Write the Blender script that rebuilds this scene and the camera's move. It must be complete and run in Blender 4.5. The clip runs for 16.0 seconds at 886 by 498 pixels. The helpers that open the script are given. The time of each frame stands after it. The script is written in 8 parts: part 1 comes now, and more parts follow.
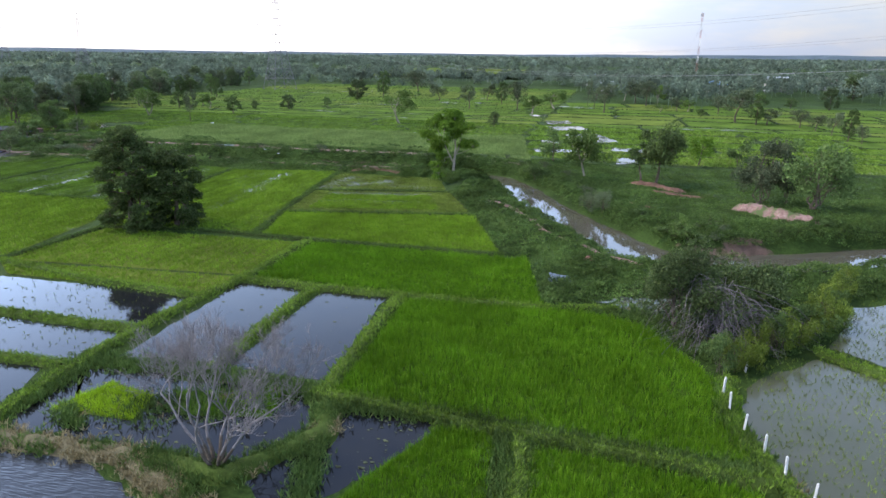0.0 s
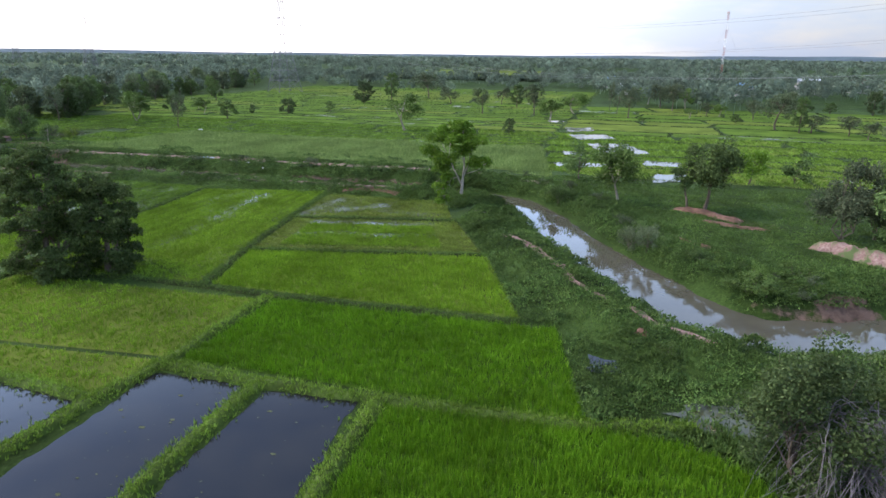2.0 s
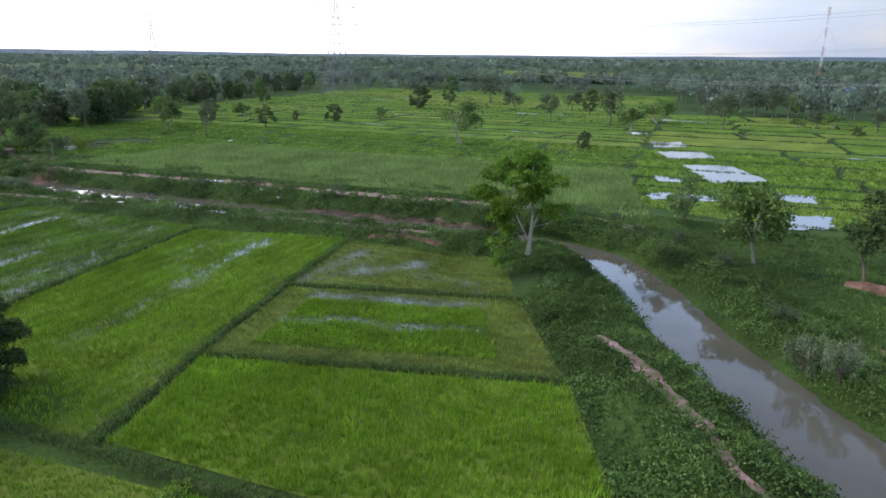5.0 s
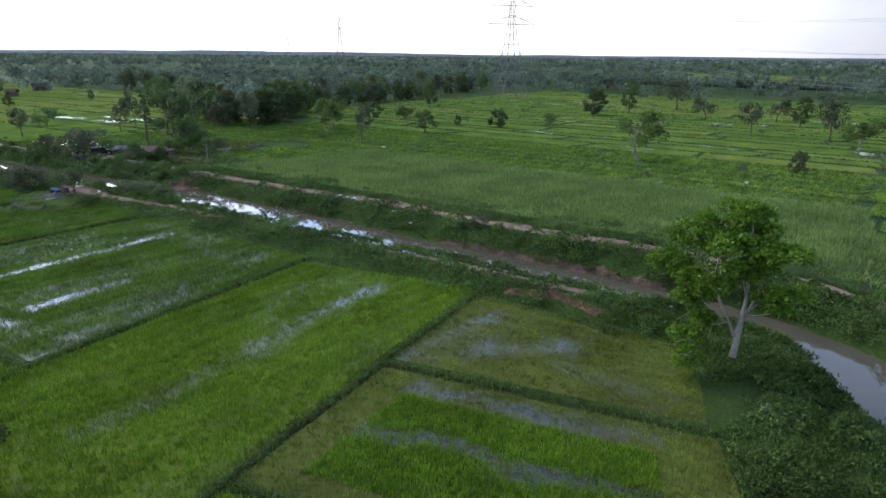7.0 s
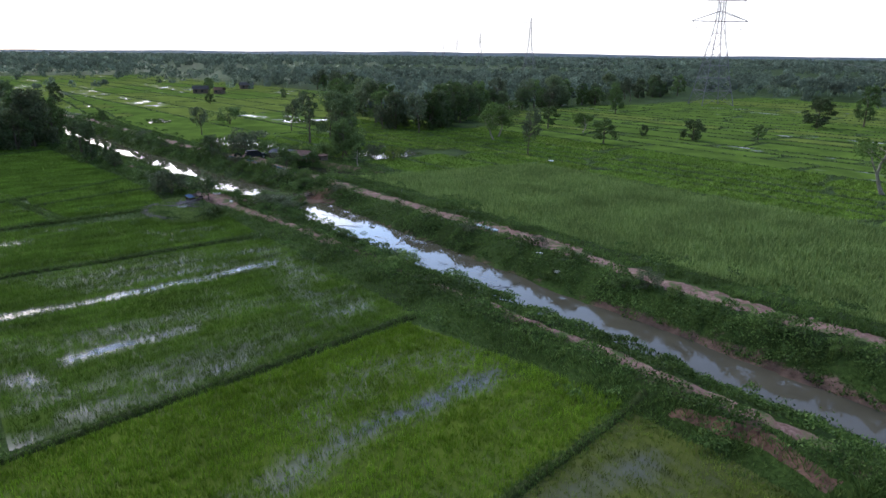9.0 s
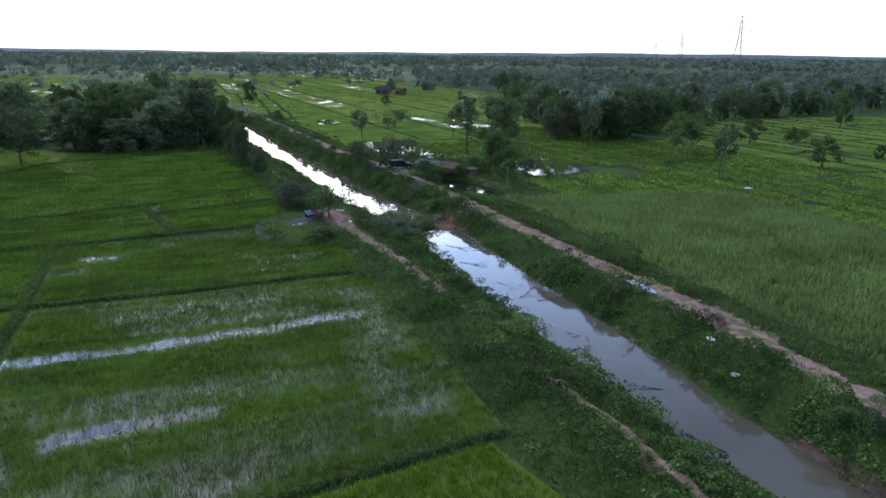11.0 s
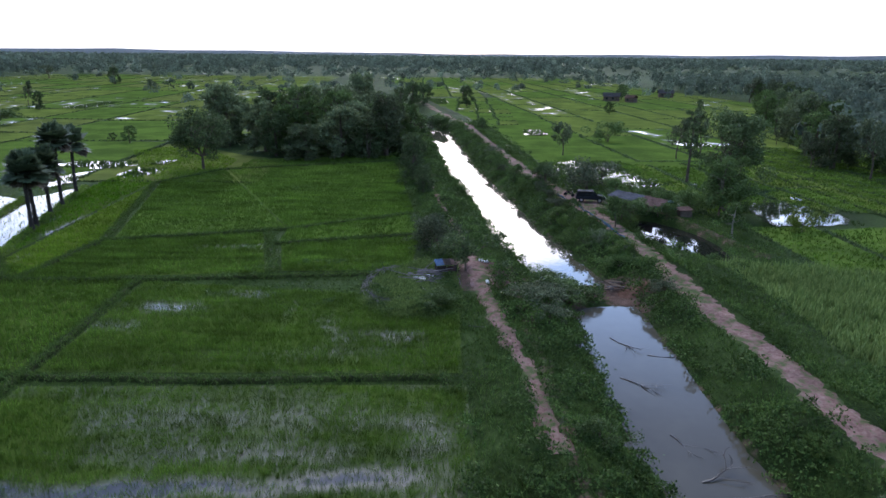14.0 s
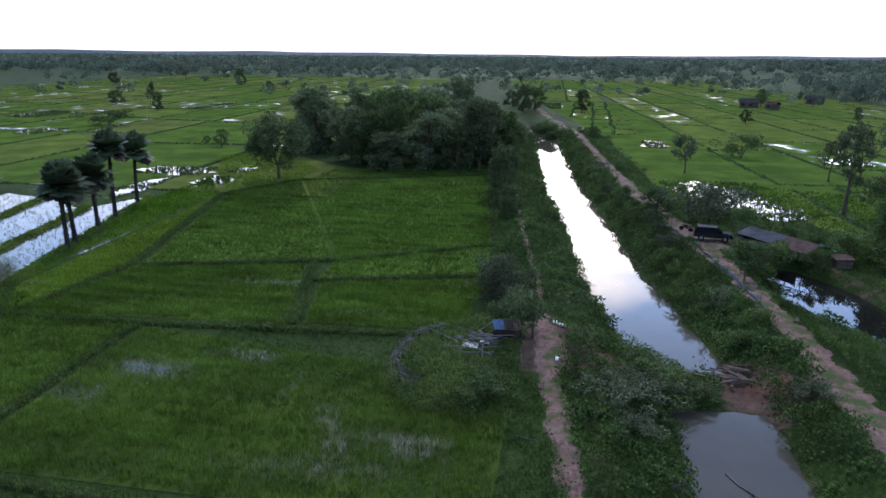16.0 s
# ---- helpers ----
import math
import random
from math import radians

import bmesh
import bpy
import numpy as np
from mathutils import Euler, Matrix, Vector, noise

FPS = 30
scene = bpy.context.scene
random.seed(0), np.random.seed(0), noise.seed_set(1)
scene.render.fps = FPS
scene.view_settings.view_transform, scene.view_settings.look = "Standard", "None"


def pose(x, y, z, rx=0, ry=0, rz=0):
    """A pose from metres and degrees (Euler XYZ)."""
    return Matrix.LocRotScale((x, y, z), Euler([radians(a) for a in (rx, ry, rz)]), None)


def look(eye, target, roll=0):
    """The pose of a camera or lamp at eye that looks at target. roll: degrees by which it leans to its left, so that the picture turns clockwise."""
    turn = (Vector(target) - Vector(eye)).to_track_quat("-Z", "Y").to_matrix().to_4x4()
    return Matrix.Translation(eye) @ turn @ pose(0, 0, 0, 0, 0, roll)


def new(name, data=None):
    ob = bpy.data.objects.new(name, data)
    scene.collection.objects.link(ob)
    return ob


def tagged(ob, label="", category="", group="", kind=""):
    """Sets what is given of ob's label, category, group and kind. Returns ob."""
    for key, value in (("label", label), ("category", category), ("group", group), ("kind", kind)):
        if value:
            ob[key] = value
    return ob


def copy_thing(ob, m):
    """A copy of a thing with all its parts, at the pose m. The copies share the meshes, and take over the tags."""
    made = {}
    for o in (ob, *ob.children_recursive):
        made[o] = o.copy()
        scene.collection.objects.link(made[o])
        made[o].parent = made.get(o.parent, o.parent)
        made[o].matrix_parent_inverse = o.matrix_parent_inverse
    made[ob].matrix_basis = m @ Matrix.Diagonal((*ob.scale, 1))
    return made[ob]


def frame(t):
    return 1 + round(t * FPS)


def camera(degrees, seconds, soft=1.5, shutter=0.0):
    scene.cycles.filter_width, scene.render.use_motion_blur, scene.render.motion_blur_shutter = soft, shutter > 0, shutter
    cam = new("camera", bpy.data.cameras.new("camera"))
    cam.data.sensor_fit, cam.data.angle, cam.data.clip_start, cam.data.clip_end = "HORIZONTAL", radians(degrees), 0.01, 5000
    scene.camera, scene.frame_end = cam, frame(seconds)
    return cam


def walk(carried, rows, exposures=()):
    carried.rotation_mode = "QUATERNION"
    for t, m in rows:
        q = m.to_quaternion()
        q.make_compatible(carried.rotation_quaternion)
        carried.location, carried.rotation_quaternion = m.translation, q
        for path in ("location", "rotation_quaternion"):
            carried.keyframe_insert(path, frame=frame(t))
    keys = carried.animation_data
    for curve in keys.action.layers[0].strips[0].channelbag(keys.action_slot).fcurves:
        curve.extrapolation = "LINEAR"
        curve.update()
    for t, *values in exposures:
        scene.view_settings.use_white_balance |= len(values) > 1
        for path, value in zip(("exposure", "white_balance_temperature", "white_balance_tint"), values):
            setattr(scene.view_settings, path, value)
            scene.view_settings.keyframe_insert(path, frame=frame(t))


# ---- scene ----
cam = camera(68.1, 16.0, 1.55)
METRES, EYE, TILT, LEAN, TURN = 158.62, 23.4, 0.28, -0.6, 14.6
ROWS = [
    (0.0, 0.0, 0.0, 0.0, 0.0, -16.88, -0.0),
    (0.5, 0.0029, 0.0328, -0.0006, 0.12, -16.85, 0.01),
    (1.0, 0.0051, 0.0658, -0.0012, 0.38, -16.81, 0.02),
    (1.5, 0.0064, 0.0985, -0.0015, 0.78, -16.8, 0.01),
    (2.0, 0.0072, 0.1314, -0.002, 1.18, -16.78, 0.01),
    (2.5, 0.0076, 0.1641, -0.0023, 1.56, -16.76, 0.02),
    (3.0, 0.0077, 0.1967, -0.0027, 1.99, -16.74, 0.05),
    (5.5, 0.0016, 0.3593, -0.003, 9.61, -16.67, 0.12),
    (6.0, -0.0011, 0.3922, -0.0032, 13.58, -16.64, 0.14),
    (6.5, -0.0048, 0.425, -0.0035, 17.6, -16.6, 0.14),
    (7.0, -0.0099, 0.4577, -0.0038, 21.56, -16.55, 0.11),
    (7.5, -0.0161, 0.4904, -0.0041, 25.55, -16.52, 0.13),
    (8.0, -0.0242, 0.5226, -0.0043, 29.6, -16.49, 0.1),
    (8.5, -0.0331, 0.5537, -0.0042, 33.67, -16.46, 0.1),
    (9.0, -0.0437, 0.5839, -0.0043, 37.71, -16.43, 0.08),
    (11.5, -0.1161, 0.72, -0.0038, 57.91, -16.27, -0.01),
    (12.0, -0.1343, 0.7432, -0.0037, 61.83, -16.24, -0.03),
    (12.5, -0.1538, 0.7653, -0.0039, 65.36, -16.19, -0.07),
    (13.0, -0.174, 0.7856, -0.0038, 68.34, -16.15, -0.08),
    (13.5, -0.1952, 0.8044, -0.0034, 71.29, -16.12, -0.08),
    (14.0, -0.2175, 0.8217, -0.0033, 74.26, -16.08, -0.12),
    (14.5, -0.2405, 0.8378, -0.0031, 77.23, -16.06, -0.08),
    (15.0, -0.2643, 0.8526, -0.0031, 80.22, -16.02, -0.08),
    (15.5, -0.2889, 0.866, -0.0029, 82.69, -16.0, -0.08),
    (16.0, -0.3141, 0.8776, -0.0028, 84.74, -15.96, -0.11),
]
walk(cam, [(t, pose(0, 0, EYE, TILT, LEAN, TURN) @ pose(METRES * x, METRES * y, METRES * z, 90 + pitch, roll, yaw)) for t, x, y, z, yaw, pitch, roll in ROWS],
     [(0, 1.2, 6400, 14), (3, 1.2, 6400, 14), (5.5, 0.96, 6250, 14), (9, 0.46, 6050, 14), (12.5, 0.48, 5720, 15), (16, 0.24, 5720, 16.5)])

# sky, sun and exposure ------------------------------------------------------
SUN_AZ, SUN_EL = 96.0, 54.0          # degrees from +y towards -x, and above the horizon
world = bpy.data.worlds.new("evening_sky")
scene.world = world
world.use_nodes = True
wn, wl = world.node_tree.nodes, world.node_tree.links
wn.clear()


def wnode(kind, **values):
    n = wn.new(kind)
    for k, v in values.items():
        n.inputs[k].default_value = v
    return n


w_out, w_bg = wn.new("ShaderNodeOutputWorld"), wn.new("ShaderNodeBackground")
w_sky = wn.new("ShaderNodeTexSky")
w_sky.sky_type, w_sky.sun_disc = "NISHITA", False
w_sky.sun_elevation, w_sky.sun_rotation = radians(SUN_EL), radians(-SUN_AZ)
w_sky.air_density, w_sky.dust_density, w_sky.ozone_density = 1.0, 2.0, 1.5
w_co, w_sep = wn.new("ShaderNodeTexCoord"), wn.new("ShaderNodeSeparateXYZ")
wl.new(w_co.outputs["Generated"], w_sep.inputs[0])
# low bank of bright cloud; above its ragged edge, at some twenty degrees, a dimmer grey-blue
w_map = wn.new("ShaderNodeMapping")
w_map.inputs["Scale"].default_value = (1.5, 1.5, 6.0)
wl.new(w_co.outputs["Generated"], w_map.inputs["Vector"])
w_noise = wnode("ShaderNodeTexNoise", Scale=2.6, Detail=8.0, Roughness=0.58)
wl.new(w_map.outputs[0], w_noise.inputs["Vector"])


def wmath(op, a, b, clamp=False):
    n = wn.new("ShaderNodeMath")
    n.operation, n.use_clamp = op, clamp
    for k, v in enumerate((a, b)):
        if isinstance(v, float):
            n.inputs[k].default_value = v
        else:
            wl.new(v, n.inputs[k])
    return n.outputs[0]


def wrange(value, a, b, c, d):
    n = wn.new("ShaderNodeMapRange")
    for k, v in zip(("From Min", "From Max", "To Min", "To Max"), (a, b, c, d)):
        n.inputs[k].default_value = v
    wl.new(value, n.inputs["Value"])
    return n.outputs[0]


def wblend(a, b, fac):
    n = wn.new("ShaderNodeMix")
    n.data_type = "RGBA"
    for key, v in (("A", a), ("B", b)):
        if isinstance(v, tuple):
            n.inputs[key].default_value = (*v, 1)
        else:
            wl.new(v, n.inputs[key])
    wl.new(fac, n.inputs["Factor"])
    return n.outputs["Result"]


w_rag = wmath("ADD", w_sep.outputs["Z"], wrange(w_noise.outputs["Fac"], 0.3, 0.7, -0.05, 0.05))
w_near = wrange(w_sep.outputs["X"], 0.35, -0.95, 0.0, 1.0)
w_az = wmath("MULTIPLY", wrange(wmath("ABSOLUTE", wmath("SUBTRACT", w_sep.outputs["Y"], 0.07), 0.0), 0.22, 0.04, 0.0, 1.0), wmath("POWER", w_near, 3.0))   # 1 below the hidden sun
w_low = wrange(wmath("SUBTRACT", w_rag, wmath("ADD", wmath("MULTIPLY", wmath("POWER", w_near, 8.0), 0.07), wmath("MULTIPLY", w_az, 0.10))), 0.22, 0.13, 0.0, 1.0)      # 1 in the low bright bank, which stands higher in the west
w_glow = wmath("ADD", wmath("MULTIPLY", wmath("POWER", w_near, 9.0), 3.4), wmath("ADD", wmath("MULTIPLY", wmath("MULTIPLY", w_near, w_near), 2.1), 0.27))        # brighter towards the hidden sun
w_puff = wrange(w_noise.outputs["Fac"], 0.42, 0.62, 0.0, 1.0)
w_east = wrange(w_sep.outputs["X"], -0.55, 0.15, 0.0, 1.0)        # broken cloud with pale blue on the far side
w_open = wmath("MULTIPLY", w_east, wmath("SUBTRACT", 1.0, w_puff), True)
w_bank = wblend(wblend((1.0, 0.97, 0.95), (1.12, 0.98, 0.82), w_az), (0.70, 0.82, 1.05), w_open)
w_s = wn.new("ShaderNodeVectorMath")
w_s.operation = "SCALE"
wl.new(w_bank, w_s.inputs[0])
w_base = wmath("MINIMUM", w_glow, 1.12)                # paler and dimmer close to the horizon
w_lift = wrange(w_sep.outputs["Z"], 0.068, 0.115, 0.0, 1.0)
wl.new(wmath("ADD", wmath("MULTIPLY", w_lift, w_glow), wmath("MULTIPLY", wmath("SUBTRACT", 1.0, w_lift), w_base)), w_s.inputs["Scale"])
w_top = wblend((1.85, 2.55, 3.70), (0.56, 0.78, 1.28), wrange(w_sep.outputs["Z"], 0.27, 0.50, 0.0, 1.0))
w_veil = wn.new("ShaderNodeMix")
w_veil.data_type = "RGBA"
wl.new(w_low, w_veil.inputs["Factor"])
w_dim = wn.new("ShaderNodeVectorMath")                    # the upper cloud is darker away from the west
w_dim.operation = "SCALE"
wl.new(w_top, w_dim.inputs[0])
wl.new(wmath("ADD", wmath("MULTIPLY", wmath("POWER", w_near, 5.0), 0.74), 0.33), w_dim.inputs["Scale"])
wl.new(w_dim.outputs[0], w_veil.inputs["A"])
wl.new(w_s.outputs[0], w_veil.inputs["B"])
w_blue = wn.new("ShaderNodeVectorMath")
w_blue.operation = "SCALE"
w_blue.inputs["Scale"].default_value = 0.03
wl.new(w_sky.outputs[0], w_blue.inputs[0])
w_add = wn.new("ShaderNodeVectorMath")
w_add.operation = "ADD"
wl.new(w_veil.outputs["Result"], w_add.inputs[0])
wl.new(w_blue.outputs[0], w_add.inputs[1])
wl.new(w_add.outputs[0], w_bg.inputs["Color"])
w_bg.inputs["Strength"].default_value = 1.0
wl.new(w_bg.outputs[0], w_out.inputs[0])

sun_light = bpy.data.lights.new("sun", "SUN")
sun_light.energy, sun_light.angle, sun_light.color = 1.5, radians(26), (1.0, 0.90, 0.78)
sun = new("sun", sun_light)
sun.matrix_world = look((-100 * math.sin(radians(SUN_AZ)), 100 * math.cos(radians(SUN_AZ)), 100 * math.tan(radians(SUN_EL))), (0, 0, 0))


# materials -------------------------------------------------------------------
def ramp_node(nt, stops):
    r = nt.nodes.new("ShaderNodeValToRGB")
    el = r.color_ramp.elements
    while len(el) < len(stops):
        el.new(0.5)
    for k, (p, c) in enumerate(stops):
        el[k].position, el[k].color = p, (*c, 1)
    return r


def base_mat(name, rough=0.8, metal=0.0, spec=0.3):
    m = bpy.data.materials.new(name)
    m.use_nodes = True
    nt = m.node_tree
    b = nt.nodes["Principled BSDF"]
    b.inputs["Roughness"].default_value, b.inputs["Metallic"].default_value = rough, metal
    b.inputs["Specular IOR Level"].default_value = spec
    return m, nt, b


def noise_node(nt, scale, detail=4.0, rough=0.6, stretch=(1, 1, 1), turn=0.0):
    co, mp, n = nt.nodes.new("ShaderNodeNewGeometry"), nt.nodes.new("ShaderNodeMapping"), nt.nodes.new("ShaderNodeTexNoise")
    mp.inputs["Scale"].default_value, mp.inputs["Rotation"].default_value = stretch, (0, 0, turn)
    n.inputs["Scale"].default_value, n.inputs["Detail"].default_value, n.inputs["Roughness"].default_value = scale, detail, rough
    nt.links.new(co.outputs["Position"], mp.inputs[0])
    nt.links.new(mp.outputs[0], n.inputs["Vector"])
    return n


def mixed(nt, a, b, fac):
    """Mix of two colours or colour sockets by a socket."""
    x = nt.nodes.new("ShaderNodeMix")
    x.data_type = "RGBA"
    for key, v in (("A", a), ("B", b)):
        if isinstance(v, tuple):
            x.inputs[key].default_value = (*v, 1)
        else:
            nt.links.new(v, x.inputs[key])
    if isinstance(fac, float):
        x.inputs["Factor"].default_value = fac
    else:
        nt.links.new(fac, x.inputs["Factor"])
    return x.outputs["Result"]


def bump(nt, b, height, strength, distance):
    n = nt.nodes.new("ShaderNodeBump")
    n.inputs["Strength"].default_value, n.inputs["Distance"].default_value = strength, distance
    nt.links.new(height, n.inputs["Height"])
    nt.links.new(n.outputs[0], b.inputs["Normal"])


def noisy(name, stops, scale, rough=0.85, big=0.05, dark=0.35, bumpy=0.3, spec=0.05, metal=0.0):
    """A surface with grain at one scale and patches at a larger one."""
    m, nt, b = base_mat(name, rough, metal, spec)
    n1, n2 = noise_node(nt, scale, 6.0, 0.65), noise_node(nt, big, 3.0, 0.5)
    r = ramp_node(nt, stops)
    nt.links.new(n1.outputs["Fac"], r.inputs[0])
    shade = ramp_node(nt, [(0.35, (1 - dark,) * 3), (0.65, (1.0, 1.0, 1.0))])
    nt.links.new(n2.outputs["Fac"], shade.inputs[0])
    x = nt.nodes.new("ShaderNodeMix")
    x.data_type, x.blend_type = "RGBA", "MULTIPLY"
    x.inputs["Factor"].default_value = 1.0
    nt.links.new(r.outputs[0], x.inputs["A"])
    nt.links.new(shade.outputs[0], x.inputs["B"])
    nt.links.new(x.outputs["Result"], b.inputs["Base Color"])
    if bumpy:
        bump(nt, b, n1.outputs["Fac"], bumpy, 0.5 / scale)
    return m


def leaf_mat(name, c1, c2, c3, translucent=0.3, rough=0.6, spread=0.35, patch=(0.75, 1.25), tone="", streak=None, drift=(0.55, 1.5)):
    """Leaves: each varies by itself, each plant a little as a whole, with patches in between."""
    m, nt, b = base_mat(name, rough, 0.0, 0.08)
    geo, info = nt.nodes.new("ShaderNodeNewGeometry"), nt.nodes.new("ShaderNodeObjectInfo")
    r = ramp_node(nt, [(0.0, c1), (0.55, c2), (1.0, c3)])
    nt.links.new(geo.outputs["Random Per Island"], r.inputs[0])
    n = noise_node(nt, 0.12, 3.0, 0.6)
    hs = nt.nodes.new("ShaderNodeHueSaturation")
    mr = nt.nodes.new("ShaderNodeMapRange")
    mr.inputs["To Min"].default_value, mr.inputs["To Max"].default_value = 1 - spread, 1 + spread
    nt.links.new(info.outputs["Random"], mr.inputs["Value"])
    mr2 = nt.nodes.new("ShaderNodeMapRange")
    mr2.inputs["From Min"].default_value, mr2.inputs["From Max"].default_value = 0.3, 0.7
    mr2.inputs["To Min"].default_value, mr2.inputs["To Max"].default_value = patch[0], patch[1]
    nt.links.new(n.outputs["Fac"], mr2.inputs["Value"])
    mul = nt.nodes.new("ShaderNodeMath")
    mul.operation = "MULTIPLY"
    nt.links.new(mr.outputs[0], mul.inputs[0])
    nt.links.new(mr2.outputs[0], mul.inputs[1])
    value = mul.outputs[0]
    if tone:                                             # each tree of a wood has its own shade of green
        at, m2 = nt.nodes.new("ShaderNodeAttribute"), nt.nodes.new("ShaderNodeMath")
        at.attribute_name, m2.operation = tone, "MULTIPLY"
        nt.links.new(value, m2.inputs[0])
        nt.links.new(at.outputs["Fac"], m2.inputs[1])
        value = m2.outputs[0]
    if streak:                                           # sown in drifts: lighter and darker bands
        n3, m3, m4 = noise_node(nt, 1.0, 3.0, 0.6, streak), nt.nodes.new("ShaderNodeMapRange"), nt.nodes.new("ShaderNodeMath")
        m3.inputs["From Min"].default_value, m3.inputs["From Max"].default_value = 0.33, 0.67
        m3.inputs["To Min"].default_value, m3.inputs["To Max"].default_value = drift
        m4.operation = "MULTIPLY"
        nt.links.new(n3.outputs["Fac"], m3.inputs["Value"])
        nt.links.new(value, m4.inputs[0])
        nt.links.new(m3.outputs[0], m4.inputs[1])
        value = m4.outputs[0]
    nt.links.new(value, hs.inputs["Value"])
    nt.links.new(r.outputs[0], hs.inputs["Color"])
    nt.links.new(hs.outputs[0], b.inputs["Base Color"])
    tr, mix = nt.nodes.new("ShaderNodeBsdfTranslucent"), nt.nodes.new("ShaderNodeMixShader")
    nt.links.new(hs.outputs[0], tr.inputs["Color"])
    mix.inputs[0].default_value = translucent
    nt.links.new(b.outputs[0], mix.inputs[1])
    nt.links.new(tr.outputs[0], mix.inputs[2])
    nt.links.new(mix.outputs[0], nt.nodes["Material Output"].inputs["Surface"])
    return m


def water_mat(name, deep, rough=0.02, ripple=0.02, scale=3.0, stretch=(1, 1, 1), patches=None):
    m, nt, b = base_mat(name, rough, 0.0, 0.5)
    b.inputs["IOR"].default_value = 1.33
    n = noise_node(nt, scale, 3.0, 0.5, stretch)
    if patches:
        big = noise_node(nt, 0.25, 4.0, 0.6)
        r = ramp_node(nt, [(0.35, deep), (0.65, patches)])
        nt.links.new(big.outputs["Fac"], r.inputs[0])
        nt.links.new(r.outputs[0], b.inputs["Base Color"])
    else:
        b.inputs["Base Color"].default_value = (*deep, 1)
    bump(nt, b, n.outputs["Fac"], 0.12, ripple)
    return m


def paddy_mat(name, thin, thick, mud, rough=0.9, streak=(0.15, 1.2, 1), turn=0.0):
    """Paddy floor: the vertices' 'wet' value, broken up by noise, turns plants and mud into open water."""
    m, nt, b = base_mat(name, rough, 0.0, 0.0)
    at = nt.nodes.new("ShaderNodeAttribute")
    at.attribute_name = "wet"
    n1, n2 = noise_node(nt, 4.5, 5.0, 0.7), noise_node(nt, 0.11, 4.0, 0.6)
    n3 = noise_node(nt, 1.0, 4.0, 0.6, streak, turn)
    r = ramp_node(nt, [(0.3, thin), (0.7, thick)])
    nt.links.new(n1.outputs["Fac"], r.inputs[0])
    far = ramp_node(nt, [(0.38, (0.72, 0.70, 0.75)), (0.62, (1.15, 1.1, 1.0))])
    nt.links.new(n2.outputs["Fac"], far.inputs[0])
    mul = nt.nodes.new("ShaderNodeMix")
    mul.data_type, mul.blend_type = "RGBA", "MULTIPLY"
    mul.inputs["Factor"].default_value = 1.0
    nt.links.new(r.outputs[0], mul.inputs["A"])
    nt.links.new(far.outputs[0], mul.inputs["B"])
    s = nt.nodes.new("ShaderNodeMath")
    s.operation = "MULTIPLY_ADD"
    s.inputs[1].default_value, s.inputs[2].default_value = 0.55, -0.275
    nt.links.new(n3.outputs["Fac"], s.inputs[0])
    s1 = nt.nodes.new("ShaderNodeMath")
    s1.operation = "MULTIPLY_ADD"
    s1.inputs[1].default_value, s1.inputs[2].default_value = 0.22, -0.11
    nt.links.new(n1.outputs["Fac"], s1.inputs[0])
    a, a2 = nt.nodes.new("ShaderNodeMath"), nt.nodes.new("ShaderNodeMath")
    nt.links.new(at.outputs["Fac"], a.inputs[0])
    nt.links.new(s.outputs[0], a.inputs[1])
    nt.links.new(a.outputs[0], a2.inputs[0])
    nt.links.new(s1.outputs[0], a2.inputs[1])
    wet = nt.nodes.new("ShaderNodeMapRange")
    wet.inputs["From Min"].default_value, wet.inputs["From Max"].default_value = 0.14, 0.72
    nt.links.new(a2.outputs[0], wet.inputs["Value"])
    nt.links.new(mixed(nt, mul.outputs["Result"], mud, wet.outputs[0]), b.inputs["Base Color"])
    ro = nt.nodes.new("ShaderNodeMapRange")
    ro.inputs["To Min"].default_value, ro.inputs["To Max"].default_value = rough, 0.14
    nt.links.new(wet.outputs[0], ro.inputs["Value"])
    nt.links.new(ro.outputs[0], b.inputs["Roughness"])
    sp = nt.nodes.new("ShaderNodeMath")
    sp.operation = "MULTIPLY"
    sp.inputs[1].default_value = 0.5
    nt.links.new(wet.outputs[0], sp.inputs[0])
    nt.links.new(sp.outputs[0], b.inputs["Specular IOR Level"])
    return m


M = {}
M["ground"] = noisy("weedy_ground", [(0.25, (0.018, 0.032, 0.008)), (0.5, (0.036, 0.066, 0.014)), (0.75, (0.070, 0.112, 0.026))], 3.4, big=0.09, dark=0.5, bumpy=1.0)
g_mat, g_nt, g_b = M["ground"], M["ground"].node_tree, M["ground"].node_tree.nodes["Principled BSDF"]
g_at = g_nt.nodes.new("ShaderNodeAttribute")
g_at.attribute_name = "soil"
g_n = noise_node(g_nt, 0.9, 5.0, 0.7)
g_sum = g_nt.nodes.new("ShaderNodeMath")
g_nt.links.new(g_at.outputs["Fac"], g_sum.inputs[0])
g_nt.links.new(g_n.outputs["Fac"], g_sum.inputs[1])
g_cut = g_nt.nodes.new("ShaderNodeMapRange")
g_cut.inputs["From Min"].default_value, g_cut.inputs["From Max"].default_value = 0.95, 1.15
g_nt.links.new(g_sum.outputs[0], g_cut.inputs["Value"])
g_clay = ramp_node(g_nt, [(0.3, (0.060, 0.040, 0.030)), (0.7, (0.155, 0.105, 0.080))])
g_nt.links.new(g_n.outputs["Fac"], g_clay.inputs[0])
